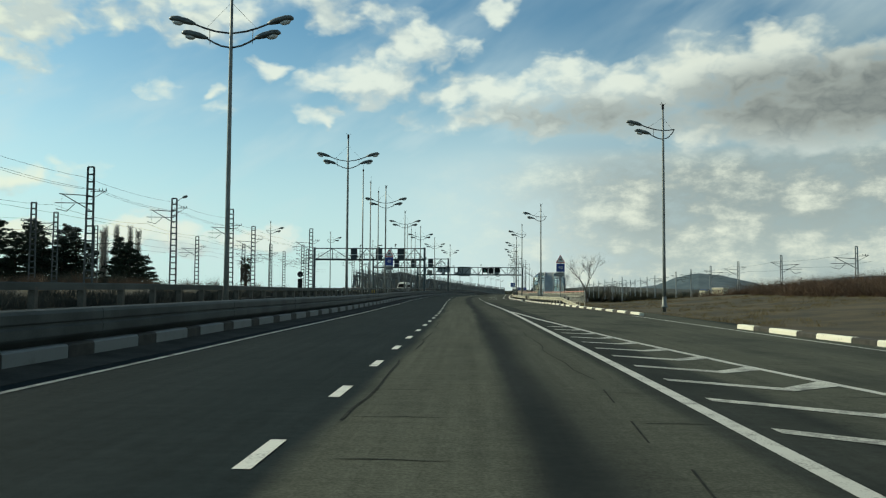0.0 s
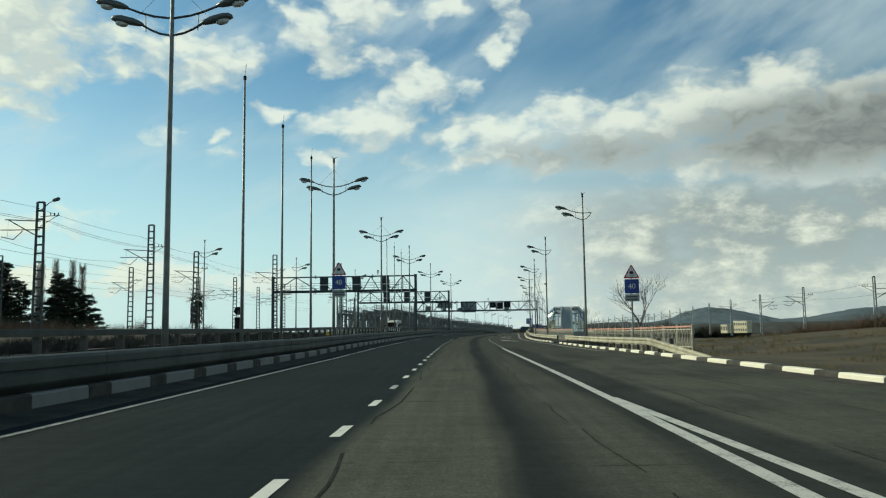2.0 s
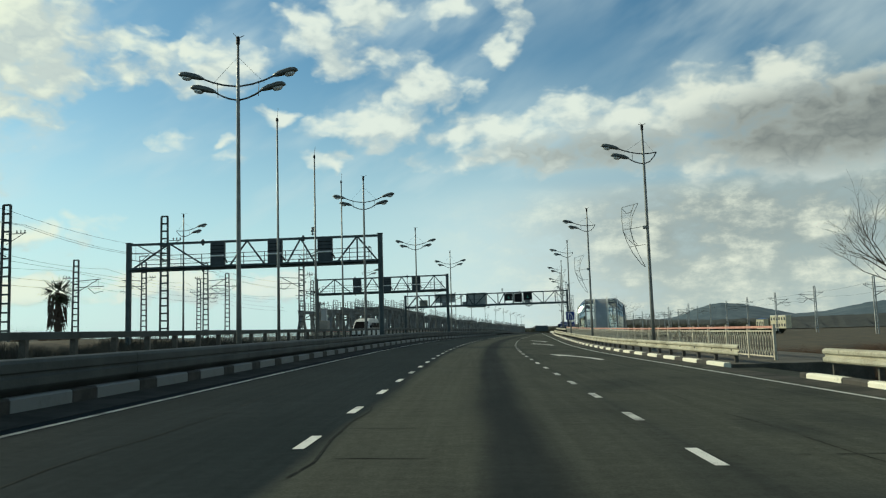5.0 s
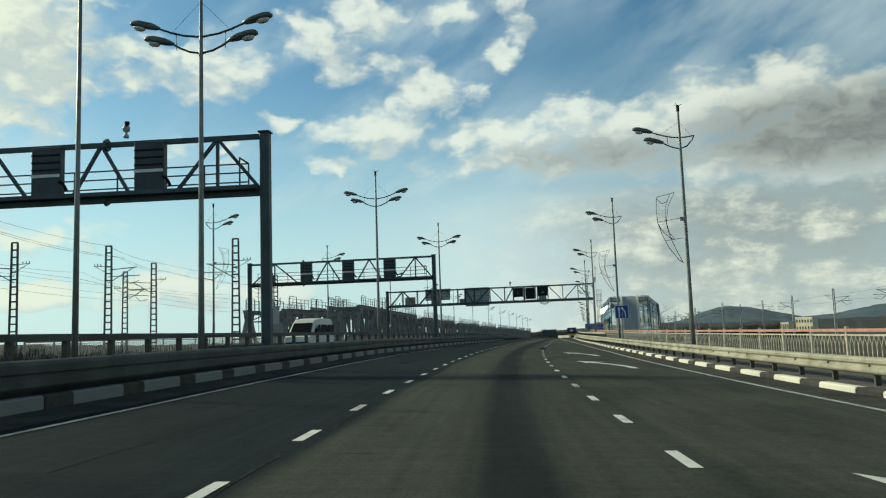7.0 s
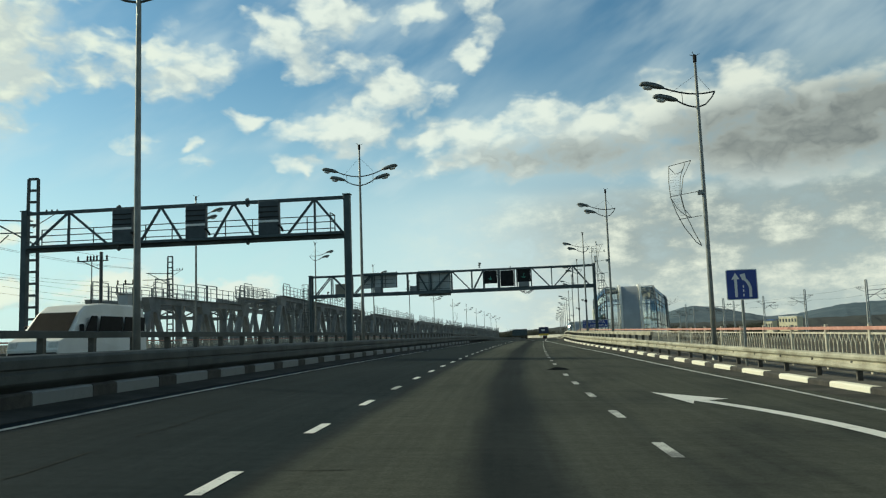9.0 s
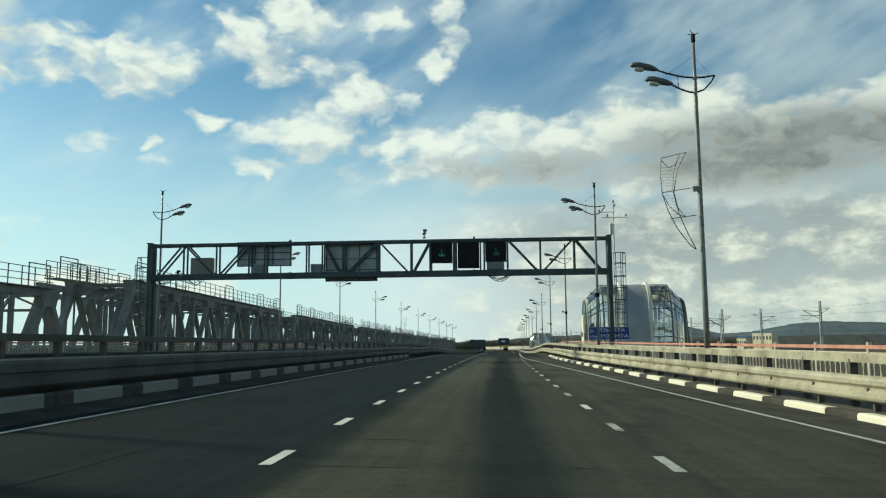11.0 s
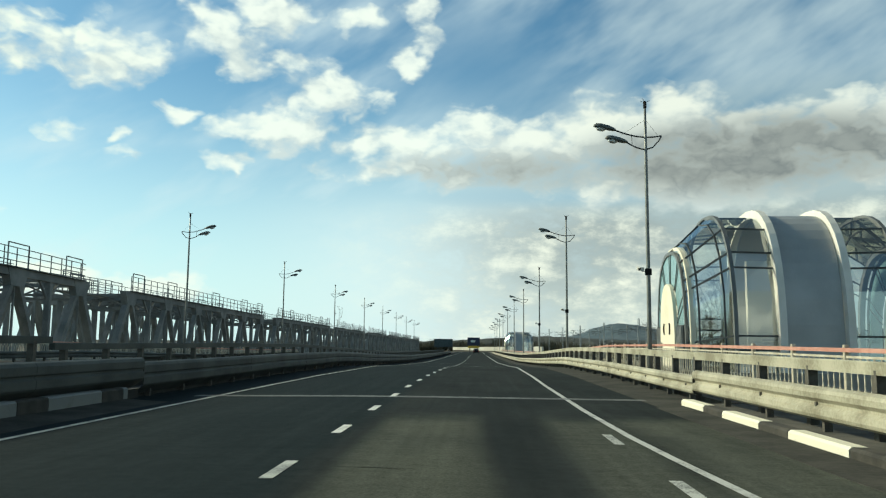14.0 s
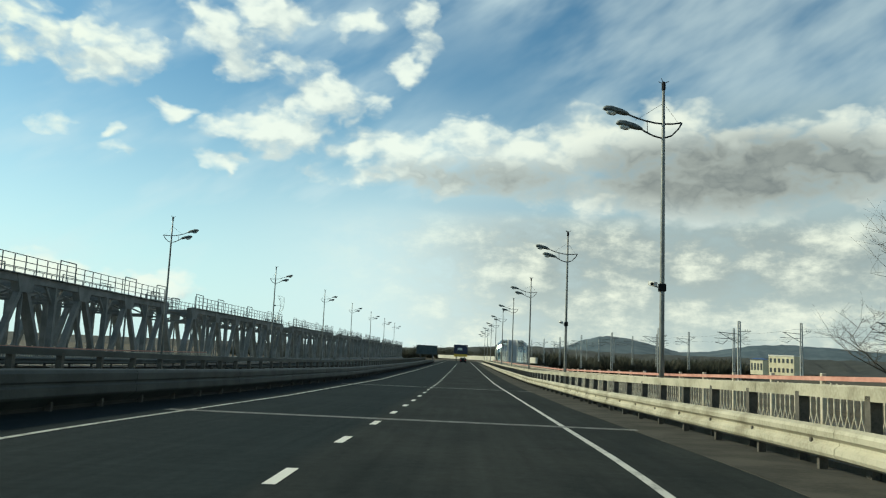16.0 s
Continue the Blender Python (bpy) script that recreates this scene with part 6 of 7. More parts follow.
# ---- railway masts and wires ----
def lattice_mast(m, height, arms, label, pale=False, lamp=False):
    g = thing("catenary_mast", m, label, "railway mast", "railway masts")
    mat = M_MAST_W if pale else M_MAST
    w0, w1 = (0.86, 0.62) if not pale else (0.40, 0.30)
    for sx in (-1, 1):
        b = bmesh.new()
        beam(b, (sx * w0 / 2, 0, -1.0), (sx * w1 / 2, 0, height), 0.13 if not pale else 0.15, 0.2, (0, 1, 0))
        part("leg", b, mat, g)
    b = bmesh.new()
    n = int(height / (0.72 if not pale else 1.0))
    if pale:
        for i in range(n + 1):
            z = height * i / n
            w = w0 + (w1 - w0) * i / n
            beam(b, (-w / 2, 0, z), (w / 2, 0, z), 0.13, 0.15)
        tagged(part("lattice", b, mat, g), "", "", "", "stuff")
    else:
        beam(b, (-0.5, 0, 0), (0.5, 0, 0), 0.13, 0.15)
        bat = part("batten", b, mat, g)
        for i in range(n + 1):
            w = w0 + (w1 - w0) * i / n
            m_ = Matrix.Translation((0, 0, height * i / n)) @ Matrix.Diagonal((w, 1, 1, 1))
            if i:
                again(bat, m_)
            else:
                bat.matrix_basis = m_
    for side, z in arms:
        b = bmesh.new()
        rod(b, [(0, 0, z + 0.55), (side * 3.2, 0, z + 0.75)], 0.05, n=5)
        rod(b, [(0, 0, z - 0.9), (side * 2.9, 0, z + 0.72)], 0.05, n=5)
        rod(b, [(0, 0, z - 0.2), (side * 3.6, 0, z - 0.15)], 0.045, n=5)
        rod(b, [(side * 1.6, 0, z - 0.3), (side * 2.4, 0, z - 1.0), (side * 3.5, 0, z - 0.75)], 0.04, n=5)
        rod(b, [(side * 2.9, 0, z + 0.7), (side * 2.95, 0, z - 0.8)], 0.012, n=3)
        part("cantilever", b, M_MAST, g)
        b = bmesh.new()
        rod(b, [(0, 0, z + 0.1), (-side * 1.55, 0, z + 1.0)], 0.03, n=5)
        rod(b, [(0, 0, z + 0.95), (-side * 1.7, 0, z + 1.0)], 0.035, n=5)
        for x in (0.9, 1.25, 1.6):
            lathe(b, [(0.03, 0), (0.07, 0.06), (0.03, 0.12), (0.07, 0.18), (0.02, 0.24)], pose(-side * x, 0, z + 1.02), 6)
        part("feeder_bracket", b, M_MAST, g)
    if lamp:
        b = bmesh.new()
        rod(b, [(0, 0, height - 0.7), (0.7, 0, height - 0.1), (1.1, 0, height + 0.1)], 0.035, n=5)
        part("lamp_arm", b, M_MAST, g)
        b = bmesh.new()
        lathe(b, [(0.06, -0.35), (0.16, -0.2), (0.17, 0.2), (0.08, 0.35)], pose(1.35, 0, height + 0.2) @ pose(0, 0, 0, 0, 75, 0), 8)
        part("lamp_head", b, M_HEAD, g)
    return g


LM = "dark concrete lattice mast carrying railway catenary"
MASTS = ((-36.5, 56, 12.9, ((-1, 9.6),)), (-35.0, 78, 13.2, ((-1, 9.8),)), (-32.8, 121.9, 13.5, ((-1, 10.0),)), (-34.6, 143.8, 12.6, ((-1, 9.2),)),
         (-44.6, 176.5, 11.2, ((1, 8.0),)), (-48.3, 155.0, 11.4, ((-1, 8.4),)), (-20.1, 194.0, 12.1, ((-1, 8.8),)), (-26.2, 156.5, 13.2, ((-1, 9.8),)), (-35.0, 197.0, 12.2, ((1, 9.0),)),
         (-41.5, 190.0, 12.0, ((-1, 8.8),)), (-45.5, 226.0, 12.0, ((1, 8.6),)), (-58.0, 118.0, 12.5, ((1, 9.0),)), (-52.0, 100.0, 12.0, ((1, 8.7),)),
         (-37.0, 215.0, 12.0, ((-1, 8.8),)), (-28.0, 246.0, 12.4, ((-1, 9.6),)), (-66.0, 150.0, 13.0, ((1, 9.0),)))
for x, y, h, arms in MASTS:
    lattice_mast(pose(x, y, 0, 0, 0, -4), h, arms, LM)
lattice_mast(pose(-34.1, 99.8, 0, 0, 0, -4), 12.6, ((-1, 10.4),), "dark lattice mast with a floodlight beside the railway", lamp=True)
PM = "pale concrete catenary mast on the far railway"
for i in range(20):
    y = 120 + i * 34
    p = on_road(y, 60.0)
    lattice_mast(pose(p.x, p.y, -0.5, 0, 0, -9), 8.6, ((1 if i % 2 else -1, 6.2),), PM, pale=True)
for i in range(9):
    p = on_road(330 + i * 42, 44.0 - i * 1.5)
    lattice_mast(pose(p.x, p.y, -2, 0, 0, -9), 9.0, ((-1, 6.6),), PM, pale=True)


def wire(name, pts, sag, r, label):
    g = thing(name, Matrix.Translation(Vector(pts[0])), label, "overhead wire", "railway overhead wires")
    for p, q in zip(pts, pts[1:]):
        b = bmesh.new()
        rod(b, arc(p, q, sag, 9), r, n=3, caps=False)
        part("strand", b, M_WIRE, g, world=True)


row = [(-37.5, 30), (-36.5, 56), (-35.6, 78), (-34.6, 99.8), (-34.0, 121.9), (-34.6, 143.8), (-35.0, 170), (-35.0, 197), (-37, 215), (-33, 246)]
for dx, z, sag in ((-2.9, 9.4, 0.5), (-2.9, 8.6, 0.05), (1.5, 10.9, 0.35), (1.15, 10.9, 0.45), (0.0, 12.2, 0.3)):
    wire("overhead_wire", [(x + dx, y, z) for x, y in row], sag, 0.016, "thin black overhead wire of the railway")
row2 = [(-60, 40), (-55, 80), (-52, 100), (-48.3, 155), (-44.6, 176.5), (-45.5, 226), (-46, 290)]
for dx, z in ((2.9, 8.4), (2.9, 7.6), (-1.5, 10.0)):
    wire("overhead_wire", [(x + dx, y, z) for x, y in row2], 0.4, 0.016, "thin black overhead wire of the railway")
row3 = [on_road(120 + i * 34, 60.0) for i in range(20)]
for dx, z in ((2.4, 5.9), (-1.2, 7.0)):
    wire("overhead_wire", [(p.x + dx, p.y, z) for p in row3], 0.35, 0.016, "thin wire of the far railway")

# ---- glazed stair pavilions ----
def pavilion(m, label):
    """Axis along x (away from the road); arches stand across it."""
    g = thing("glass_pavilion", m, label, "pavilion", "arched glass pavilions")

    def section(x, half, top, n=10):
        """Arch outline from the near foot over the crown to the far foot."""
        out = []
        for k in range(n + 1):
            a = math.pi * k / n
            c, sn = math.cos(a), math.sin(a)
            out.append(Vector((x, -half * math.copysign(abs(c) ** 0.8, c), top * sn ** 0.62)))
        return out

    A = section(-3.71, 2.90, 5.42)      # door end
    B = section(-2.01, 4.25, 7.05)
    C = section(0.0, 3.72, 7.05)
    D = section(2.76, 3.72, 7.05)
    E = section(4.77, 4.25, 7.05)
    F = section(6.47, 2.90, 5.42)

    def rib(x, half, top, w, d, mat, name, lab=""):
        b = bmesh.new()
        o, i = section(x, half + d, top + d, 20), section(x, half - 0.12, top - 0.12, 20)
        v = []
        for p, q in zip(o, i):
            v.append([b.verts.new(p - Vector((w / 2, 0, 0))), b.verts.new(p + Vector((w / 2, 0, 0))), b.verts.new(q + Vector((w / 2, 0, 0))), b.verts.new(q - Vector((w / 2, 0, 0)))])
        for r0, r1 in zip(v, v[1:]):
            for k in range(4):
                b.faces.new((r0[k], r0[(k + 1) % 4], r1[(k + 1) % 4], r1[k]))
        b.faces.new(v[0])
        b.faces.new(v[-1][::-1])
        bmesh.ops.recalc_face_normals(b, faces=b.faces)
        part(name, b, mat, g, lab)

    rib(0.0, 3.72, 7.10, 0.30, 0.26, M_WHITE, "main_rib", "white arched rib")
    rib(2.76, 3.72, 7.10, 0.30, 0.26, M_WHITE, "main_rib", "white arched rib")
    rib(-2.01, 4.25, 7.05, 0.16, 0.05, M_RIBDARK, "glazing_rib")
    rib(4.77, 4.25, 7.05, 0.16, 0.05, M_RIBDARK, "glazing_rib")
    for x, k in ((-3.71, 1), (6.47, -1)):
        rib(x, 2.90, 5.42, 0.10, 0.04, M_RIBDARK, "end_frame")
        rib(x + 0.26 * k, 3.06, 5.58, 0.26, 0.07, M_CREAM if k > 0 else M_RIBDARK, "end_rib", "cream end rib" if k > 0 else "")
    # vaulted roof panels
    Cf, Df = section(0.2, 3.72, 7.10, 24), section(2.56, 3.72, 7.10, 24)
    for k in range(24):
        b = bmesh.new()
        q = [Cf[k], Df[k], Df[k + 1], Cf[k + 1]]
        inn = [Vector((p.x, p.y * 0.97, p.z * 0.97)) for p in q]
        vo, vi = [b.verts.new(p) for p in q], [b.verts.new(p) for p in inn]
        b.faces.new(vo)
        b.faces.new(vi[::-1])
        for i in range(4):
            b.faces.new((vo[(i + 1) % 4], vo[i], vi[i], vi[(i + 1) % 4]))
        part("vault_panel", b, M_CLAD, g)
    # glass between the arches
    for P, Q in ((A, B), (B, C), (D, E), (E, F)):
        for k in range(10):
            b = bmesh.new()
            cols = 3 if (P is A or Q is F) else 1
            for c in range(cols):
                t0, t1 = (0, 0.28, 0.80, 1.0)[c] if cols == 3 else 0, (0.28, 0.80, 1.0, 1.0)[c] if cols == 3 else 1
                f = b.faces.new([b.verts.new(P[k].lerp(Q[k], t0)), b.verts.new(P[k].lerp(Q[k], t1)), b.verts.new(P[k + 1].lerp(Q[k + 1], t1)), b.verts.new(P[k + 1].lerp(Q[k + 1], t0))])
            gl = part("pane", b, M_GLASS, g)
            gl.visible_shadow = False
        for k in (0, 1.6, 2, 3, 5, 7, 8, 8.4, 10):
            b = bmesh.new()
            i, f = int(k), k - int(k)
            j = min(i + 1, 10)
            beam(b, P[i].lerp(P[j], f), Q[i].lerp(Q[j], f), 0.075, 0.075)
            part("mullion", b, M_FRAME, g)
        for t in ((0.28, 0.80) if (P is A or Q is F) else ()):
            b = bmesh.new()
            for k in range(10):
                beam(b, P[k].lerp(Q[k], t), P[k + 1].lerp(Q[k + 1], t), 0.07, 0.07)
            part("glazing_arch", b, M_FRAME, g)
        # low transom over the plinth
        for k in (0, 9):
            for f in (0.28, 0.45):
                b = bmesh.new()
                beam(b, P[k].lerp(P[k + 1], f), Q[k].lerp(Q[k + 1], f), 0.075, 0.075)
                part("transom", b, M_FRAME, g)
    # end walls: fan light round a white arched doorway
    for S, x, d in ((A, -3.71, -1), (F, 6.47, 1)):
        door = section(x, 1.52, 3.95)
        for k in range(10):
            b = bmesh.new()
            b.faces.new([b.verts.new(v) for v in (S[k], S[k + 1], door[k + 1], door[k])])
            part("fan_pane", b, M_FAN, g, "pale turquoise glass")
        for k in (1.3, 1.6, 3.1, 3.4, 4.85, 5.15, 6.6, 6.9, 8.4, 8.7):
            b = bmesh.new()
            i, f = int(k), k - int(k)
            beam(b, S[i].lerp(S[i + 1], f), door[i].lerp(door[i + 1], f), 0.05)
            part("fan_bar", b, M_FRAME, g)
        b = bmesh.new()
        o = section(x + d * 0.05, 1.52, 3.95, 16)
        i = section(x + d * 0.20, 1.52, 3.95, 16)
        vo, vi = [b.verts.new(p) for p in o], [b.verts.new(p) for p in i]
        b.faces.new(vo)
        b.faces.new(vi[::-1])
        for k in range(len(o)):
            j = (k + 1) % len(o)
            b.faces.new((vo[j], vo[k], vi[k], vi[j]))
        bmesh.ops.recalc_face_normals(b, faces=b.faces)
        for sgn in (-1, 1):
            sb = bmesh.new()
            box(sb, pose(x + d * 0.06, sgn * 2.14, 0.0), 0.10, 1.14, 2.0)
            scr = part("side_screen", sb, M_FRAME, g, "dark louvred screen beside the door")
            for q in range(5):
                sb = bmesh.new()
                box(sb, pose(x + d * 0.14, sgn * (1.66 + q * 0.22), 0.05), 0.06, 0.05, 1.9)
                part("louvre", sb, M_RIBGREY, scr)
        dr = part("door_panel", b, M_CREAM, g, "cream arched door panel")
        b = bmesh.new()
        for yy, k in ((-0.55, -1), (0.5, 1)):
            rod(b, [(x + d * 0.23, yy + k * 0.10 * math.cos(a), 1.85 + 0.24 * math.sin(a)) for a in [radians(-80 + 20 * q) for q in range(9)]], 0.035, n=5)
        part("wall_lamp", b, M_BLACK, dr)
    # stair core seen through the glass
    b = bmesh.new()
    for k in range(12):
        box(b, pose(-1.6 + k * 0.36, 0.2, 0.15 + k * 0.17), 0.36, 1.8, 0.12)
    part("stair", b, M_FLOORC, g)
    b = bmesh.new()
    box(b, pose(1.45, 1.6, 0), 2.4, 0.3, 5.2)
    box(b, pose(-1.0, 0.9, 0), 0.28, 0.28, 5.6)
    box(b, pose(3.9, 0.9, 0), 0.28, 0.28, 5.6)
    part("core_wall", b, M_WALLW, g, "pale inner wall")
    b = bmesh.new()
    box(b, pose(1.38, 0, -1.2), 11.4, 9.2, 1.24)
    part("plinth", b, M_FLOORC, g)
    return g


pavilion(pose(33.2, 257.69, 0.05, 0, 0, -10.2), "arched glass and grey metal stair pavilion with white ribs")
p = on_road(480, 14.5)
pavilion(pose(p.x, p.y, -1.8, 0, 0, -9) @ Matrix.Scale(0.88, 4), "distant arched glass pavilion beside the bridge")


# ---- ground ----
def ground_height(x, y):
    yc = min(max(y, -300), 1500)
    lat = (x - rx(yc)) * math.cos(rh(yc))
    z = -0.30 + drop(yc)
    if lat > 0:
        edge = (KERB_R(yc) if yc < 239 else 8.0) + 4.5
        z = min(z, z - 0.2) if yc < 100 else z - min(4.0, max(0, (lat - edge)) * 0.25) * min(1, max(0, (yc - 100) / 60))
        if yc < 170 and lat > 20:
            z += min(3.2, (lat - 20) * 0.075) * min(1, max(0, (170 - yc) / 60))
    else:
        z -= min(2.5, max(0, -lat - 24) * 0.2) * min(1, max(0, (yc - 190) / 40))
        z += min(1.55, max(0, -lat - 23.2) * 0.3) * min(1, max(0, (190 - yc) / 40))
    if -26 < lat < 16:
        z = min(z, -0.35 + drop(yc) - tilt(yc) * max(-12, min(12, lat - 2)))
    return z + 0.12 * noise.noise((x * 0.08, y * 0.08, 0)) + 0.05 * noise.noise((x * 0.4, y * 0.4, 3))


xs = [-4000, -2500, -1500, -900, -500, -300, -200, -140, -100, -75, -60, -50, -42, -36, -32, -29, -26] + [i * 2.0 for i in range(-12, 61)] + [126, 134, 145, 160, 180, 210, 260, 330, 430, 600, 900, 1500, 2500, 4000]
ys = [-600, -300, -150, -80] + [-50 + i * 4.0 for i in range(0, 140)] + [520, 560, 620, 700, 850, 1100, 1500, 2200, 3200, 4500]
bm = bmesh.new()
grid = [[bm.verts.new((x, y, ground_height(x, y))) for x in xs] for y in ys]
for r0, r1 in zip(grid, grid[1:]):
    for k in range(len(xs) - 1):
        bm.faces.new((r0[k], r0[k + 1], r1[k + 1], r1[k]))
setting("ground", bm, M_EARTH, "bare brown earth and sparse winter grass", "ground", smooth=True)

# ---- hills and distance ----
def ridge(name, prof, dist, mat, label, base=-60):
    """prof: azimuth and elevation in degrees of the skyline."""
    b = bmesh.new()
    prev = None
    azs, els = [a for a, _ in prof], [e for _, e in prof]
    a = azs[0]
    while a <= azs[-1]:
        e = float(np.interp(a, azs, els)) + 0.05 * noise.noise((a * 1.7, dist, 0)) + 0.03 * noise.noise((a * 6, dist, 5))
        h = dist * math.tan(radians(e)) + 1.2
        rings = []
        for d, f in ((dist, 1.0), (dist * 0.93, 0.72), (dist * 0.86, 0.35), (dist * 0.8, 0.0)):
            z = base * 0.2 * (1 - f) + h * f + 6 * noise.noise((a * 2.5, d * 0.01, 2)) * f * (1 - f) * 4
            rings.append(b.verts.new((d * math.sin(radians(a)), d * math.cos(radians(a)), z if f else -8)))
        if prev:
            for k in range(3):
                b.faces.new((prev[k], rings[k], rings[k + 1], prev[k + 1]))
        prev = rings
        a += 0.2
    setting(name, b, mat, label, "hill", smooth=True)


ridge("backdrop_mountain", [(12.6, 0.1), (15.1, 0.45), (16.4, 0.95), (17.4, 1.22), (18.3, 1.25), (19.4, 1.1), (20.9, 0.75), (22.4, 0.4), (24.2, 0.5), (26.5, 0.95), (28.5, 1.1), (31, 1.0), (34, 0.8), (38, 1.0), (44, 0.9), (55, 0.3)], 3200, M_HILL, "wooded mountains on the horizon, blue haze put into their colour")
ridge("backdrop_wood", [(-45, 0.3), (-30, 0.4), (-20, 0.0), (-10, -0.1), (0, -0.1), (4, -0.05), (8, 0.12), (10.5, 0.3), (12.3, 0.35), (14, 0.25), (17, 0.15), (24, 0.2), (36, 0.35), (50, 0.4)], 1250, M_HILL2, "dark bare woodland on low hills")

# ---- plants ----
def bare_tree(m, height, seed, label, spread=1.0, stout=1.0, dense=0):
    """Trunk and limbs splitting to thin twigs."""
    g = thing("bare_tree", m, label, "tree", "leafless trees")
    rnd = random.Random(seed)
    tb, lb, wb = bmesh.new(), bmesh.new(), bmesh.new()

    def grow(p, d, length, r, level):
        pts = [p]
        q, dd = p.copy(), d.copy()
        n = 4
        for i in range(n):
            dd = (dd + Vector((rnd.uniform(-1, 1), rnd.uniform(-1, 1), rnd.uniform(-0.35, 0.6))) * 0.16).normalized()
            q = q + dd * (length / n)
            pts.append(q.copy())
        b = tb if level == 0 else (lb if level < 3 else wb)
        rod(b, pts, r, r * 0.55, n=6 if level < 2 else (4 if level < 3 else 3), caps=False)
        if level >= 5:
            return
        kids = rnd.randint(3 + dense, 4 + dense) if level < 4 else rnd.randint(2, 3 + dense)
        for k in range(kids):
            t = rnd.uniform(0.45, 1.0) if level else rnd.uniform(0.55, 1.0)
            base = pts[min(n, max(1, int(round(t * n))))]
            side = Vector((rnd.uniform(-1, 1), rnd.uniform(-1, 1), rnd.uniform(-0.15, 0.7))).normalized()
            nd_ = (dd * 0.75 + side * (0.75 * spread)).normalized()
            grow(base.copy(), nd_, length * rnd.uniform(0.6, 0.82), r * (0.50 + 0.04 * dense), level + 1)

    grow(Vector((0, 0, -0.2)), Vector((0.03, 0, 1)), height * 0.30, height * 0.015 * stout, 0)
    part("trunk", tb, M_BARK, g)
    part("limb_spread", lb, M_TWIG, g)
    part("twig_spread", wb, M_TWIG, g)
    return g


def conifer(m, height, width, seed, label):
    """Layered boughs of many small needle clumps."""
    g = thing("conifer", m, label, "tree", "dark conifers")
    rnd = random.Random(seed)
    b = bmesh.new()
    rod(b, [(0, 0, -0.5), (0, 0, height * 0.5), (0.1, 0, height * 0.97)], height * 0.025, 0.03, 6)
    part("trunk", b, M_BARK, g)
    c = bmesh.new()
    n = int(height * 6.0)
    for i in range(n):
        t = (i + rnd.random()) / n
        z = height * (0.12 + 0.88 * t)
        reach = width * (1 - t) ** 0.6 * rnd.uniform(0.55, 1.25) + 0.5
        a = rnd.uniform(0, 2 * math.pi)
        rise = rnd.uniform(-0.05, 0.22)
        for j in range(int(14 + reach * 15)):
            f = rnd.random() ** 0.75
            wide = 0.16 + 0.34 * math.sin(math.pi * min(1.0, f + 0.15))
            lateral = rnd.gauss(0, wide)
            p = Vector((math.cos(a) * reach * f - math.sin(a) * lateral, math.sin(a) * reach * f + math.cos(a) * lateral, z + rise * reach * f - 0.10 * abs(lateral) + rnd.gauss(0, 0.13)))
            s = rnd.uniform(0.22, 0.62)
            u = Vector((math.cos(a) + rnd.uniform(-0.9, 0.9), math.sin(a) + rnd.uniform(-0.9, 0.9), rnd.uniform(-0.25, 0.35))).normalized() * s
            w = Vector((rnd.uniform(-1, 1), rnd.uniform(-1, 1), rnd.uniform(-0.8, 0.8))).normalized() * s * 0.55
            c.faces.new([c.verts.new(p - u), c.verts.new(p + w), c.verts.new(p + u * 1.2)])
    part("crown", c, M_CONIFER, g)
    return g


CON = "dark green bushy conifer beyond the railway"
for i, (x, y, h, w) in enumerate(((-112, 198, 19.5, 8), (-106, 203, 20, 7.5), (-101, 196, 18.5, 6.5), (-97, 203, 18.5, 6), (-92.5, 199, 17.5, 5), (-82.5, 201, 15.5, 4), (-78.5, 198, 14.0, 4.5), (-120, 205, 19, 8), (-129, 198, 18, 8), (-108, 190, 15, 7), (-97, 191, 14.5, 6), (-137, 206, 18, 8), (-75.5, 200, 10.5, 3.5), (-104, 192, 16, 6.5), (-94.5, 196, 15, 5.5), (-115, 193, 15.5, 7), (-88.5, 197, 13.5, 4.5), (-80.5, 199, 13.0, 4.2))):
    conifer(pose(x, y, -1.2), h, w, 20 + i, CON)
POP = "tall bare poplar in the distance beyond the railway"
for i, (x, y, h) in enumerate(((-85.6, 200, 18), (-84.0, 203, 18.5), (-87.2, 202, 17), (-81.3, 205, 18.5), (-79.6, 206, 17.5))):
    g = thing("poplar", pose(x, y, -1), POP, "tree", "bare poplars")
    rnd = random.Random(60 + i)
    b, c = bmesh.new(), bmesh.new()
    rod(b, [(0, 0, 0), (0, 0, h * 0.95)], 0.3, 0.05, 5)
    for k in range(850):
        z = h * rnd.uniform(0.1, 0.95)
        a = rnd.uniform(0, 6.283)
        ln = rnd.uniform(1.0, 2.9) * (1.05 - z / h * 0.5)
        q = Vector((math.cos(a) * ln * 0.5, math.sin(a) * ln * 0.5, z + ln))
        rod(c, [(0, 0, z), q * 0.5 + Vector((math.cos(a) * 0.25, math.sin(a) * 0.25, z * 0.5)), q], 0.034, 0.012, n=3, caps=False)
    part("trunk", b, M_BARK, g)
    part("branch_spread", c, M_POPLAR, g)

pg = thing("palm_tree", pose(-41.5, 166, -0.6), "short shaggy palm tree beside the railway", "tree")
b = bmesh.new()
rod(b, [(0, 0, 0), (0.1, 0, 3.5), (0, 0, 7.2)], 0.38, 0.28, 8)
part("trunk", b, M_BARK, pg)
rnd = random.Random(4)
b = bmesh.new()
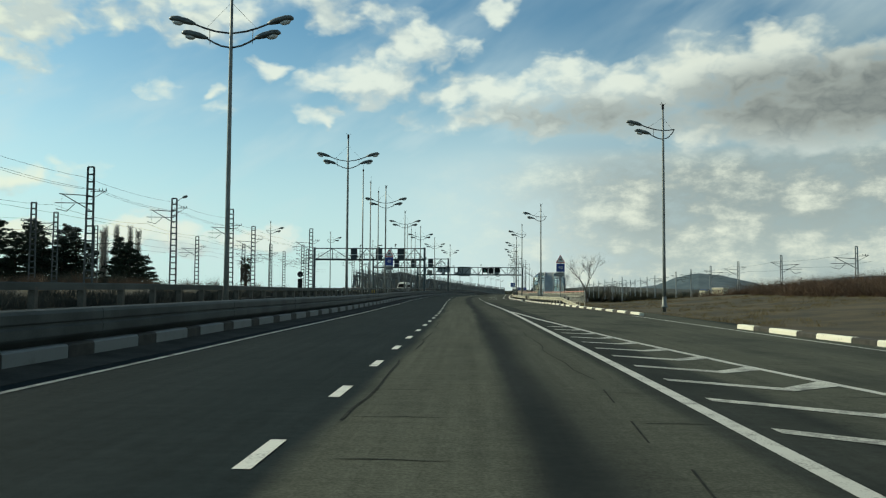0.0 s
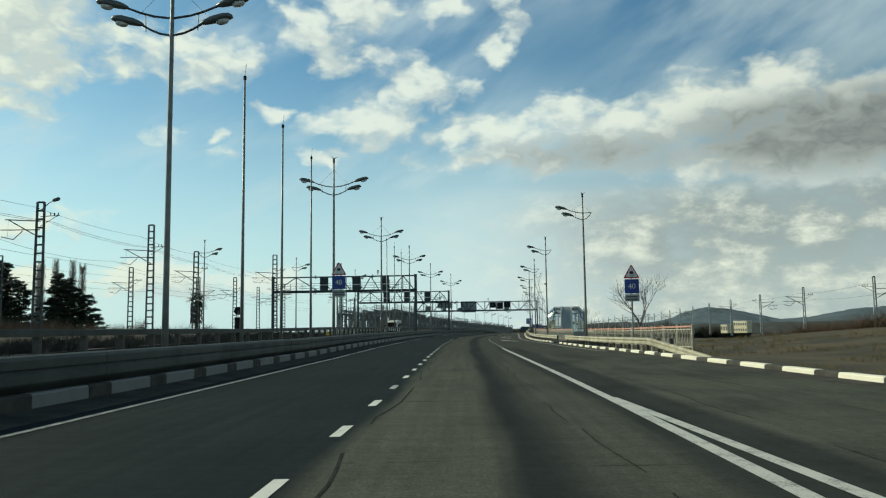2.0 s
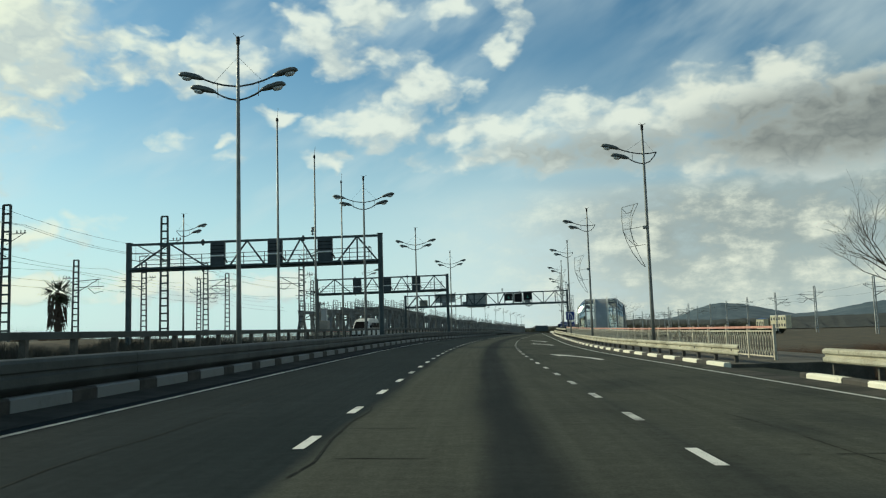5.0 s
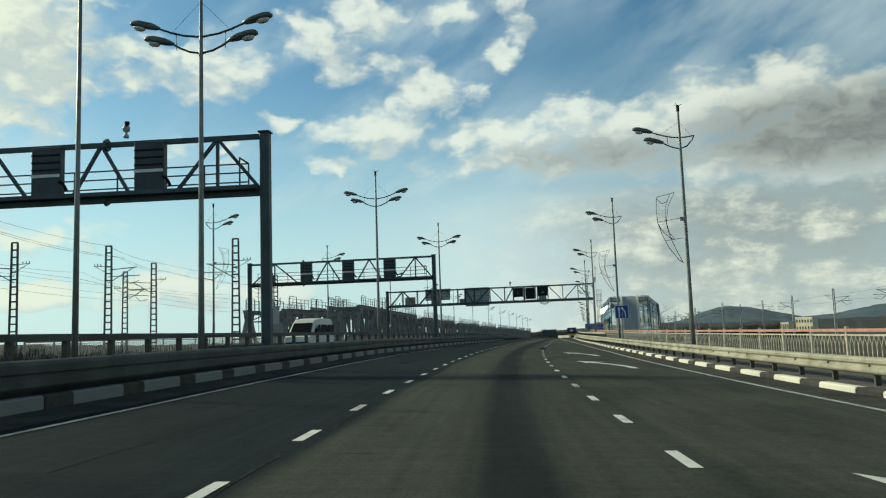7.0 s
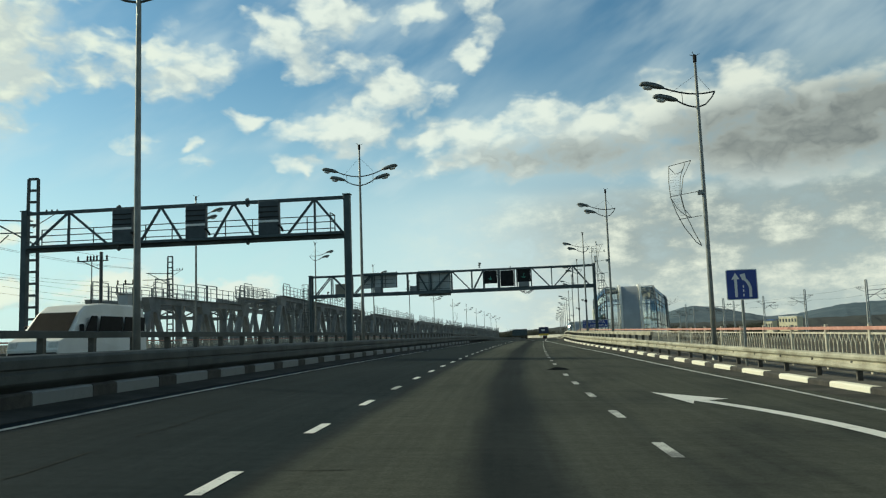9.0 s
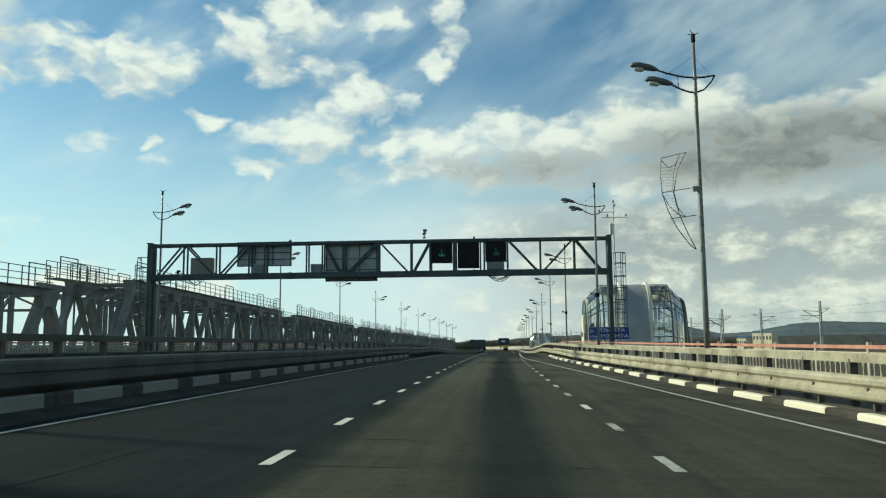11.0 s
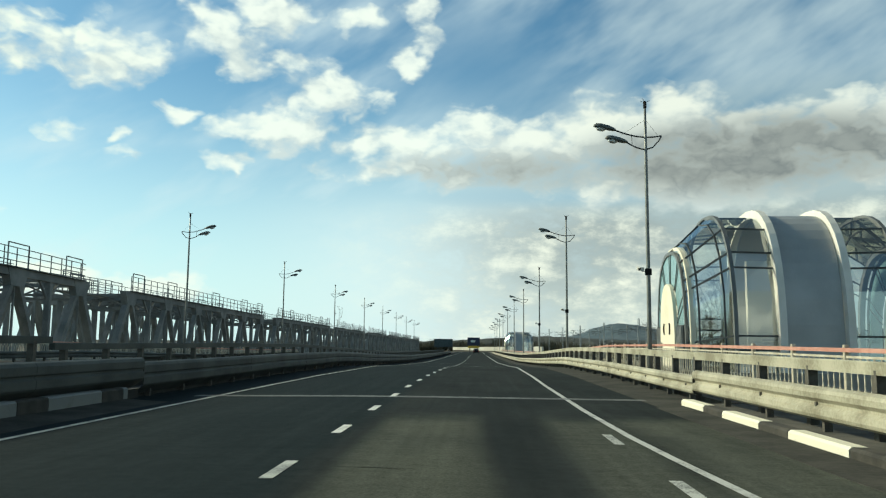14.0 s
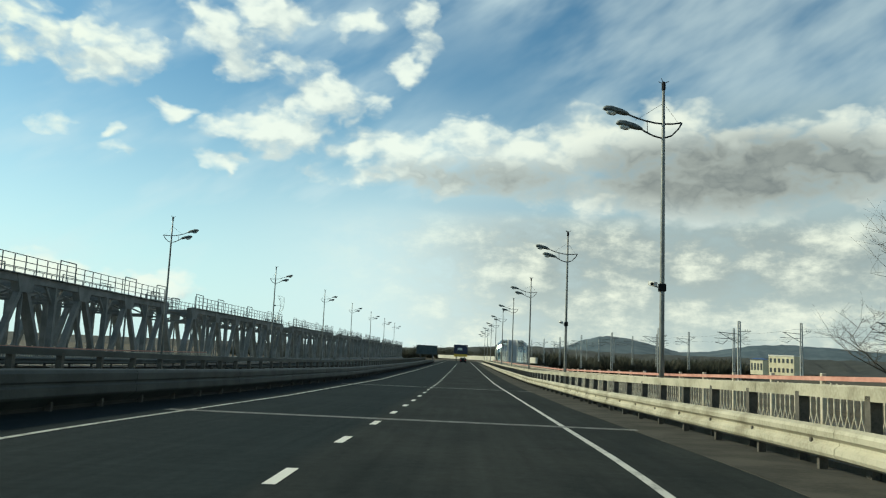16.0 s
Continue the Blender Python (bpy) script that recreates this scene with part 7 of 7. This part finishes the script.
for i in range(46):
    a, up = rnd.uniform(0, 6.283), rnd.uniform(-0.9, 1.0)
    d = Vector((math.cos(a), math.sin(a), up)).normalized()
    base = Vector((0, 0, 7.3))
    for j in range(9):
        e = (d + Vector((rnd.uniform(-1, 1), rnd.uniform(-1, 1), rnd.uniform(-1, 1))) * 0.35).normalized()
        k0, k1 = base + d * rnd.uniform(0.6, 1.1), base + e * rnd.uniform(1.6, 2.6) - Vector((0, 0, 0.25))
        s = Vector((-e.y, e.x, 0)) * 0.09
        b.faces.new([b.verts.new(k0 - s), b.verts.new(k0 + s), b.verts.new(k1)])
part("fronds", b, M_PALM, pg, "drooping fan leaves")
b = bmesh.new()
for i in range(160):
    a, z = rnd.uniform(0, 6.283), rnd.uniform(3.6, 7.1)
    p = Vector((math.cos(a) * 0.8, math.sin(a) * 0.8, z))
    b.faces.new([b.verts.new(p + Vector((0.1, 0, 0))), b.verts.new(p - Vector((0.1, 0, 0))), b.verts.new(p + Vector((math.cos(a) * 0.25, math.sin(a) * 0.25, -0.9)))])
part("skirt", b, M_BARK, pg, "dead brown leaf skirt")

bare_tree(pose(19.9, 109.5, -0.6), 9.6, 3, "leafless tree behind the red-railed footway", 0.85, 0.75)
bare_tree(pose(23.5, 118, -0.8), 5.2, 9, "small leafless tree on the verge", 1.1)
bare_tree(pose(41.6, 281.5, -2.4), 15.5, 15, "large leafless spreading tree beyond the glass pavilion", 2.5, 0.45, 1)
bare_tree(pose(39.6, 280.2, -2.4), 10.5, 23, "leafless many-stemmed tree with low spreading boughs", 2.9, 0.5, 1)


def tuft_field(name, mat, spots, label, category, blades, h0, h1, lean=0.35, width=0.02):
    rnd = random.Random(len(spots) + blades)
    verts, faces = [], []
    for x, y, s in spots:
        z = ground_height(x, y) - 0.03
        for k in range(blades):
            a, r = rnd.uniform(0, 6.283), rnd.random() ** 0.5 * s * 0.45
            px, py = x + math.cos(a) * r, y + math.sin(a) * r
            h = rnd.uniform(h0, h1) * s
            dx, dy = rnd.gauss(0, lean) * h, rnd.gauss(0, lean) * h
            w = width * rnd.uniform(0.7, 1.5) * s
            b2 = rnd.uniform(0, 6.283)
            wx, wy = math.cos(b2) * w, math.sin(b2) * w
            n = len(verts)
            verts += [(px - wx, py - wy, z), (px + wx, py + wy, z), (px + dx, py + dy, z + h)]
            faces.append((n, n + 1, n + 2))
    me = bpy.data.meshes.new(name)
    me.from_pydata(verts, [], faces)
    me.materials.append(mat)
    tagged(new(name, me), label, category, "", "stuff")


rnd = random.Random(77)
spots = []
for i in range(3800):
    y = rnd.uniform(10, 130)
    lat = 13.2 + rnd.random() ** 1.4 * 46
    p = on_road(y, lat)
    if noise.noise((p.x * 0.1, p.y * 0.1, 1)) > -0.12 and not (26 < y < 40 and lat < 22):
        spots.append((p.x, p.y, rnd.uniform(0.5, 1.2)))
tuft_field("grass", M_GRASS, spots, "dry yellow-brown winter grass on the verge", "grass", 26, 0.10, 0.34, 0.5, 0.010)
spots = []
for i in range(2900):
    t = rnd.random()
    y = 62 + t * 150
    lat = 38 + rnd.random() ** 1.2 * 50 - (y - 62) * 0.02
    p = on_road(y, lat)
    if noise.noise((p.x * 0.05, p.y * 0.05, 7)) > -0.25:
        spots.append((p.x, p.y, rnd.uniform(0.8, 1.6)))
tuft_field("scrub", M_SCRUB, spots, "reddish-brown leafless scrub covering the low bank", "scrub", 110, 0.45, 1.55, 0.85, 0.011)
spots = []
for i in range(420):
    y = rnd.uniform(40, 205)
    spots.append((rx(y) - rnd.uniform(40, 95), y, rnd.uniform(0.5, 1.5)))
for i in range(9):
    y = rnd.uniform(98, 106)
    p = on_road(y, rnd.uniform(13.5, 18))
    spots.append((p.x, p.y, rnd.uniform(0.25, 0.45)))
tuft_field("hedge", M_SCRUB, spots, "brown leafless bushes along the railway", "scrub", 120, 0.6, 1.7, 0.4, 0.012)

rnd = random.Random(41)
spots = []
for i in range(330):
    x, y = rnd.uniform(-138, -66), rnd.uniform(182, 200)
    tall = 1.0 if x < -74 else 0.45
    spots.append((x, y, tall * rnd.uniform(0.7, 1.5)))
tuft_field("thicket", M_WOODS, spots, "dark brown leafless thicket at the foot of the conifers", "undergrowth", 90, 1.6, 4.2, 0.38, 0.035)

rnd = random.Random(31)
spots = []
for i in range(700):
    y = rnd.uniform(-20, 190)
    p = on_road(y, rnd.uniform(-26.5, -23.0))
    spots.append((p.x, p.y, rnd.uniform(0.7, 1.4)))
for i in range(1500):
    y = rnd.uniform(-20, 185)
    p = on_road(y, rnd.uniform(-23.4, -20.5))
    spots.append((p.x, p.y, rnd.uniform(1.1, 1.5) * min(1.0, 0.35 + (190 - y) / 60)))
tuft_field("verge_growth", M_HILL2, spots, "dark overgrown bank between the road and the railway", "undergrowth", 70, 0.4, 1.1, 0.4, 0.016)

rnd = random.Random(53)
spots = []
for i in range(520):
    lat = rnd.uniform(-130, 150)
    if -3 < lat < 3:
        continue
    y = rnd.uniform(655, 730)
    p = on_road(y, lat)
    swell = 0.75 + 0.45 * noise.noise((lat * 0.05, y * 0.02, 3)) + (0.35 if lat > 15 else 0.0)
    spots.append((p.x, p.y, swell * rnd.uniform(0.75, 1.15)))
tuft_field("woods", M_WOODS, spots, "dark brown-green winter woods beyond the overpass", "woods", 170, 1.5, 8.2, 0.42, 0.24)

# ---- far buildings, road signs and the car ahead ----
def house(m, w, d, h, wall, roof, label, floors=2, bays=5, pitched=True):
    g = thing("house", m, label, "building", "far buildings")
    b = bmesh.new()
    box(b, pose(0, 0, 0), w, d, h)
    part("wall", b, wall, g)
    b = bmesh.new()
    if pitched:
        plate(b, [(-w / 2 - 0.4, h), (w / 2 + 0.4, h), (0, h + w * 0.12)], d + 0.8)
    else:
        box(b, pose(0, 0, h), w + 0.3, d + 0.3, 0.4)
    part("roof", b, roof, g)
    for f in range(floors):
        for k in range(bays):
            x = -w / 2 + w * (k + 0.5) / bays
            z = h * (f + 0.3) / floors
            b = bmesh.new()
            box(b, pose(x, -d / 2 - 0.03, z), w / bays * 0.5, 0.1, h / floors * 0.45)
            part("window", b, M_FRAME, g)
    return g


p = on_road(560, 124.5)
house(pose(p.x, p.y, -3.5, 0, 0, -58), 10.0, 5, 7.2, M_WALLY, M_WHITE, "pale yellow two-storey building with a flat white roof", 2, 6, False)
p = on_road(556, 113.5)
house(pose(p.x, p.y, -3.5, 0, 0, -58), 5.0, 4, 5.6, M_WALLY, M_ROOFB, "small yellow house with a blue roof", 1, 4)
ov = thing("overpass", road_pose(600, 11, 0.0, -50), "sunlit pale concrete overpass where the road bends", "overpass")
for k in range(8):
    b = bmesh.new()
    box(b, pose(-28 + k * 8, 0, 0.4), 7.9, 1.2, 1.5 + 0.12 * k, 0.05)
    part("parapet", b, M_WALLW, ov)
b = bmesh.new()
box(b, pose(0, 3, -3), 64, 8, 2.4)
part("deck", b, M_FLOORC, ov)


def billboard(m, w, h, z0, face, label, strip_mat=None):
    g = thing("overhead_sign", m, label, "road sign", "far overhead signs")
    for x in (-w * 0.3, w * 0.3):
        b = bmesh.new()
        box(b, pose(x, 0.1, -2), 0.3, 0.3, z0 + 2 + h * 0.8)
        part("post", b, M_MAST, g)
    b = bmesh.new()
    box(b, pose(0, 0, z0), w, 0.25, h, 0.03)
    q = part("board", b, face, g)
    if strip_mat:
        b = bmesh.new()
        box(b, pose(0, -0.02, z0 - 0.95), w * 0.95, 0.2, 0.85)
        part("lower_strip", b, strip_mat, g, "yellow lower strip")
        b = bmesh.new()
        box(b, pose(-w * 0.05, -0.14, z0 + h * 0.4), w * 0.35, 0.03, h * 0.25)
        part("picture_bar", b, M_SIGN_W, q)
    return g


billboard(road_pose(518, 0.9), 4.6, 3.0, 2.6, M_NAVY, "dark blue billboard with a yellow lower strip far ahead", M_YELLOW)
billboard(road_pose(520, -10.5), 7.0, 3.0, 2.0, M_GANTRY, "wide dark grey back of an overhead sign far ahead")

cg = thing("car", road_pose(462, 1.9, 0.01), "small dark car driving far ahead, seen from behind", "car")
b = bmesh.new()
prof = [(-2.0, 0.32), (-2.05, 0.75), (-1.95, 0.98), (-1.5, 1.05), (-1.0, 1.48), (0.5, 1.5), (1.1, 1.0), (2.0, 0.85), (2.1, 0.35)]
va = [b.verts.new((-0.85 * (0.82 if z > 1.1 else 1), y, z)) for y, z in prof]
vb = [b.verts.new((0.85 * (0.82 if z > 1.1 else 1), y, z)) for y, z in prof]
b.faces.new(va)
b.faces.new(vb[::-1])
for k in range(len(prof)):
    j = (k + 1) % len(prof)
    b.faces.new((va[j], va[k], vb[k], vb[j]))
bmesh.ops.recalc_face_normals(b, faces=b.faces)
cb = part("body", b, M_CARPAINT, cg)
for sx in (-1, 1):
    b = bmesh.new()
    box(b, pose(sx * 0.66, -2.03, 0.72), 0.3, 0.06, 0.2, 0.02)
    part("tail_lamp", b, M_TAIL, cb, "red tail lamp")
    for yy in (-1.3, 1.35):
        b = bmesh.new()
        lathe(b, [(0.2, -0.1), (0.31, -0.09), (0.31, 0.09), (0.2, 0.1)], pose(sx * 0.76, yy, 0.31, 0, 90, 0), 14)
        part("wheel", b, M_RUBBER, cg)
b = bmesh.new()
plate(b, [(-0.6, 1.08), (0.6, 1.08), (0.52, 1.42), (-0.52, 1.42)], 0.02, pose(0, -1.26, 0) @ pose(0, 0, 0, -0, 0, 0))
part("rear_window", b, M_FRAME, cg)

# white minibus on the opposite carriageway
vg = thing("minibus", road_pose(173.5, -14.65, 0.01), "white high-roofed minibus with dark windows on the opposite carriageway", "van")
b = bmesh.new()
prof = [(-3.35, 0.42), (-3.42, 0.80), (-3.30, 1.12), (-2.55, 1.36), (-1.72, 2.22), (-1.30, 2.46), (0.0, 2.58), (2.9, 2.56), (3.28, 2.44), (3.36, 1.5), (3.36, 0.42)]
rows = []
for f, inset in ((-1.0, 0.14), (-0.97, 0.04), (-0.86, 0.0), (0.86, 0.0), (0.97, 0.04), (1.0, 0.14)):
    rows.append([b.verts.new((f * (1.0 if z < 1.4 else 1.0 - 0.13 * (z - 1.4)), y * (1 - inset * 0.10), z - inset * (0.9 if z > 2.0 else 0.0))) for y, z in prof])
for p, q in zip(rows, rows[1:]):
    for k in range(len(prof)):
        j = (k + 1) % len(prof)
        b.faces.new((p[k], p[j], q[j], q[k]))
b.faces.new(rows[0][::-1])
b.faces.new(rows[-1])
bmesh.ops.recalc_face_normals(b, faces=b.faces)
vb = part("body", b, M_WHITE, vg)
b = bmesh.new()
w = [b.verts.new(p) for p in ((-0.84, -2.56, 1.40), (0.84, -2.56, 1.40), (0.76, -1.80, 2.19), (-0.76, -1.80, 2.19))]
b.faces.new(w)
bmesh.ops.solidify(b, geom=b.faces[:], thickness=-0.03)
part("windscreen", b, M_BLACK, vb, "dark windscreen")
for y0, y1 in ((-1.75, -0.95), (-0.75, 1.0), (1.15, 2.95)):
    b = bmesh.new()
    plate(b, [(y0, 1.45), (y1, 1.45), (y1 - 0.04, 2.05), (y0 + (0.35 if y0 < -1 else 0.04), 2.05)], 0.03, pose(0.955, 0, 0, 0, 0, 90) @ pose(0, 0, 0, 4.5, 0, 0))
    part("side_window", b, M_BLACK, vb, "dark side window")
for sx in (-1, 1):
    b = bmesh.new()
    box(b, pose(sx * 0.78, -3.33, 0.86), 0.34, 0.14, 0.24, 0.03)
    part("headlamp", b, M_LENS, vb, "clear headlamp")
    b = bmesh.new()
    box(b, pose(sx * 1.10, -2.05, 1.42), 0.18, 0.10, 0.30, 0.03)
    part("mirror", b, M_BLACK, vb)
    for yy in (-2.2, 2.0):
        b = bmesh.new()
        lathe(b, [(0.2, -0.11), (0.35, -0.10), (0.35, 0.10), (0.2, 0.11)], pose(sx * 0.88, yy, 0.35, 0, 90, 0), 18)
        wheel = part("wheel", b, M_RUBBER, vg)
        b = bmesh.new()
        lathe(b, [(0.05, -0.115), (0.21, -0.105), (0.21, 0.105), (0.05, 0.115)], pose(sx * 0.885, yy, 0.35, 0, 90, 0), 12)
        part("rim", b, M_LAMP, wheel)
b = bmesh.new()
box(b, pose(0, -3.36, 0.42), 1.9, 0.16, 0.30, 0.05)
part("bumper", b, M_BLACK, vb)
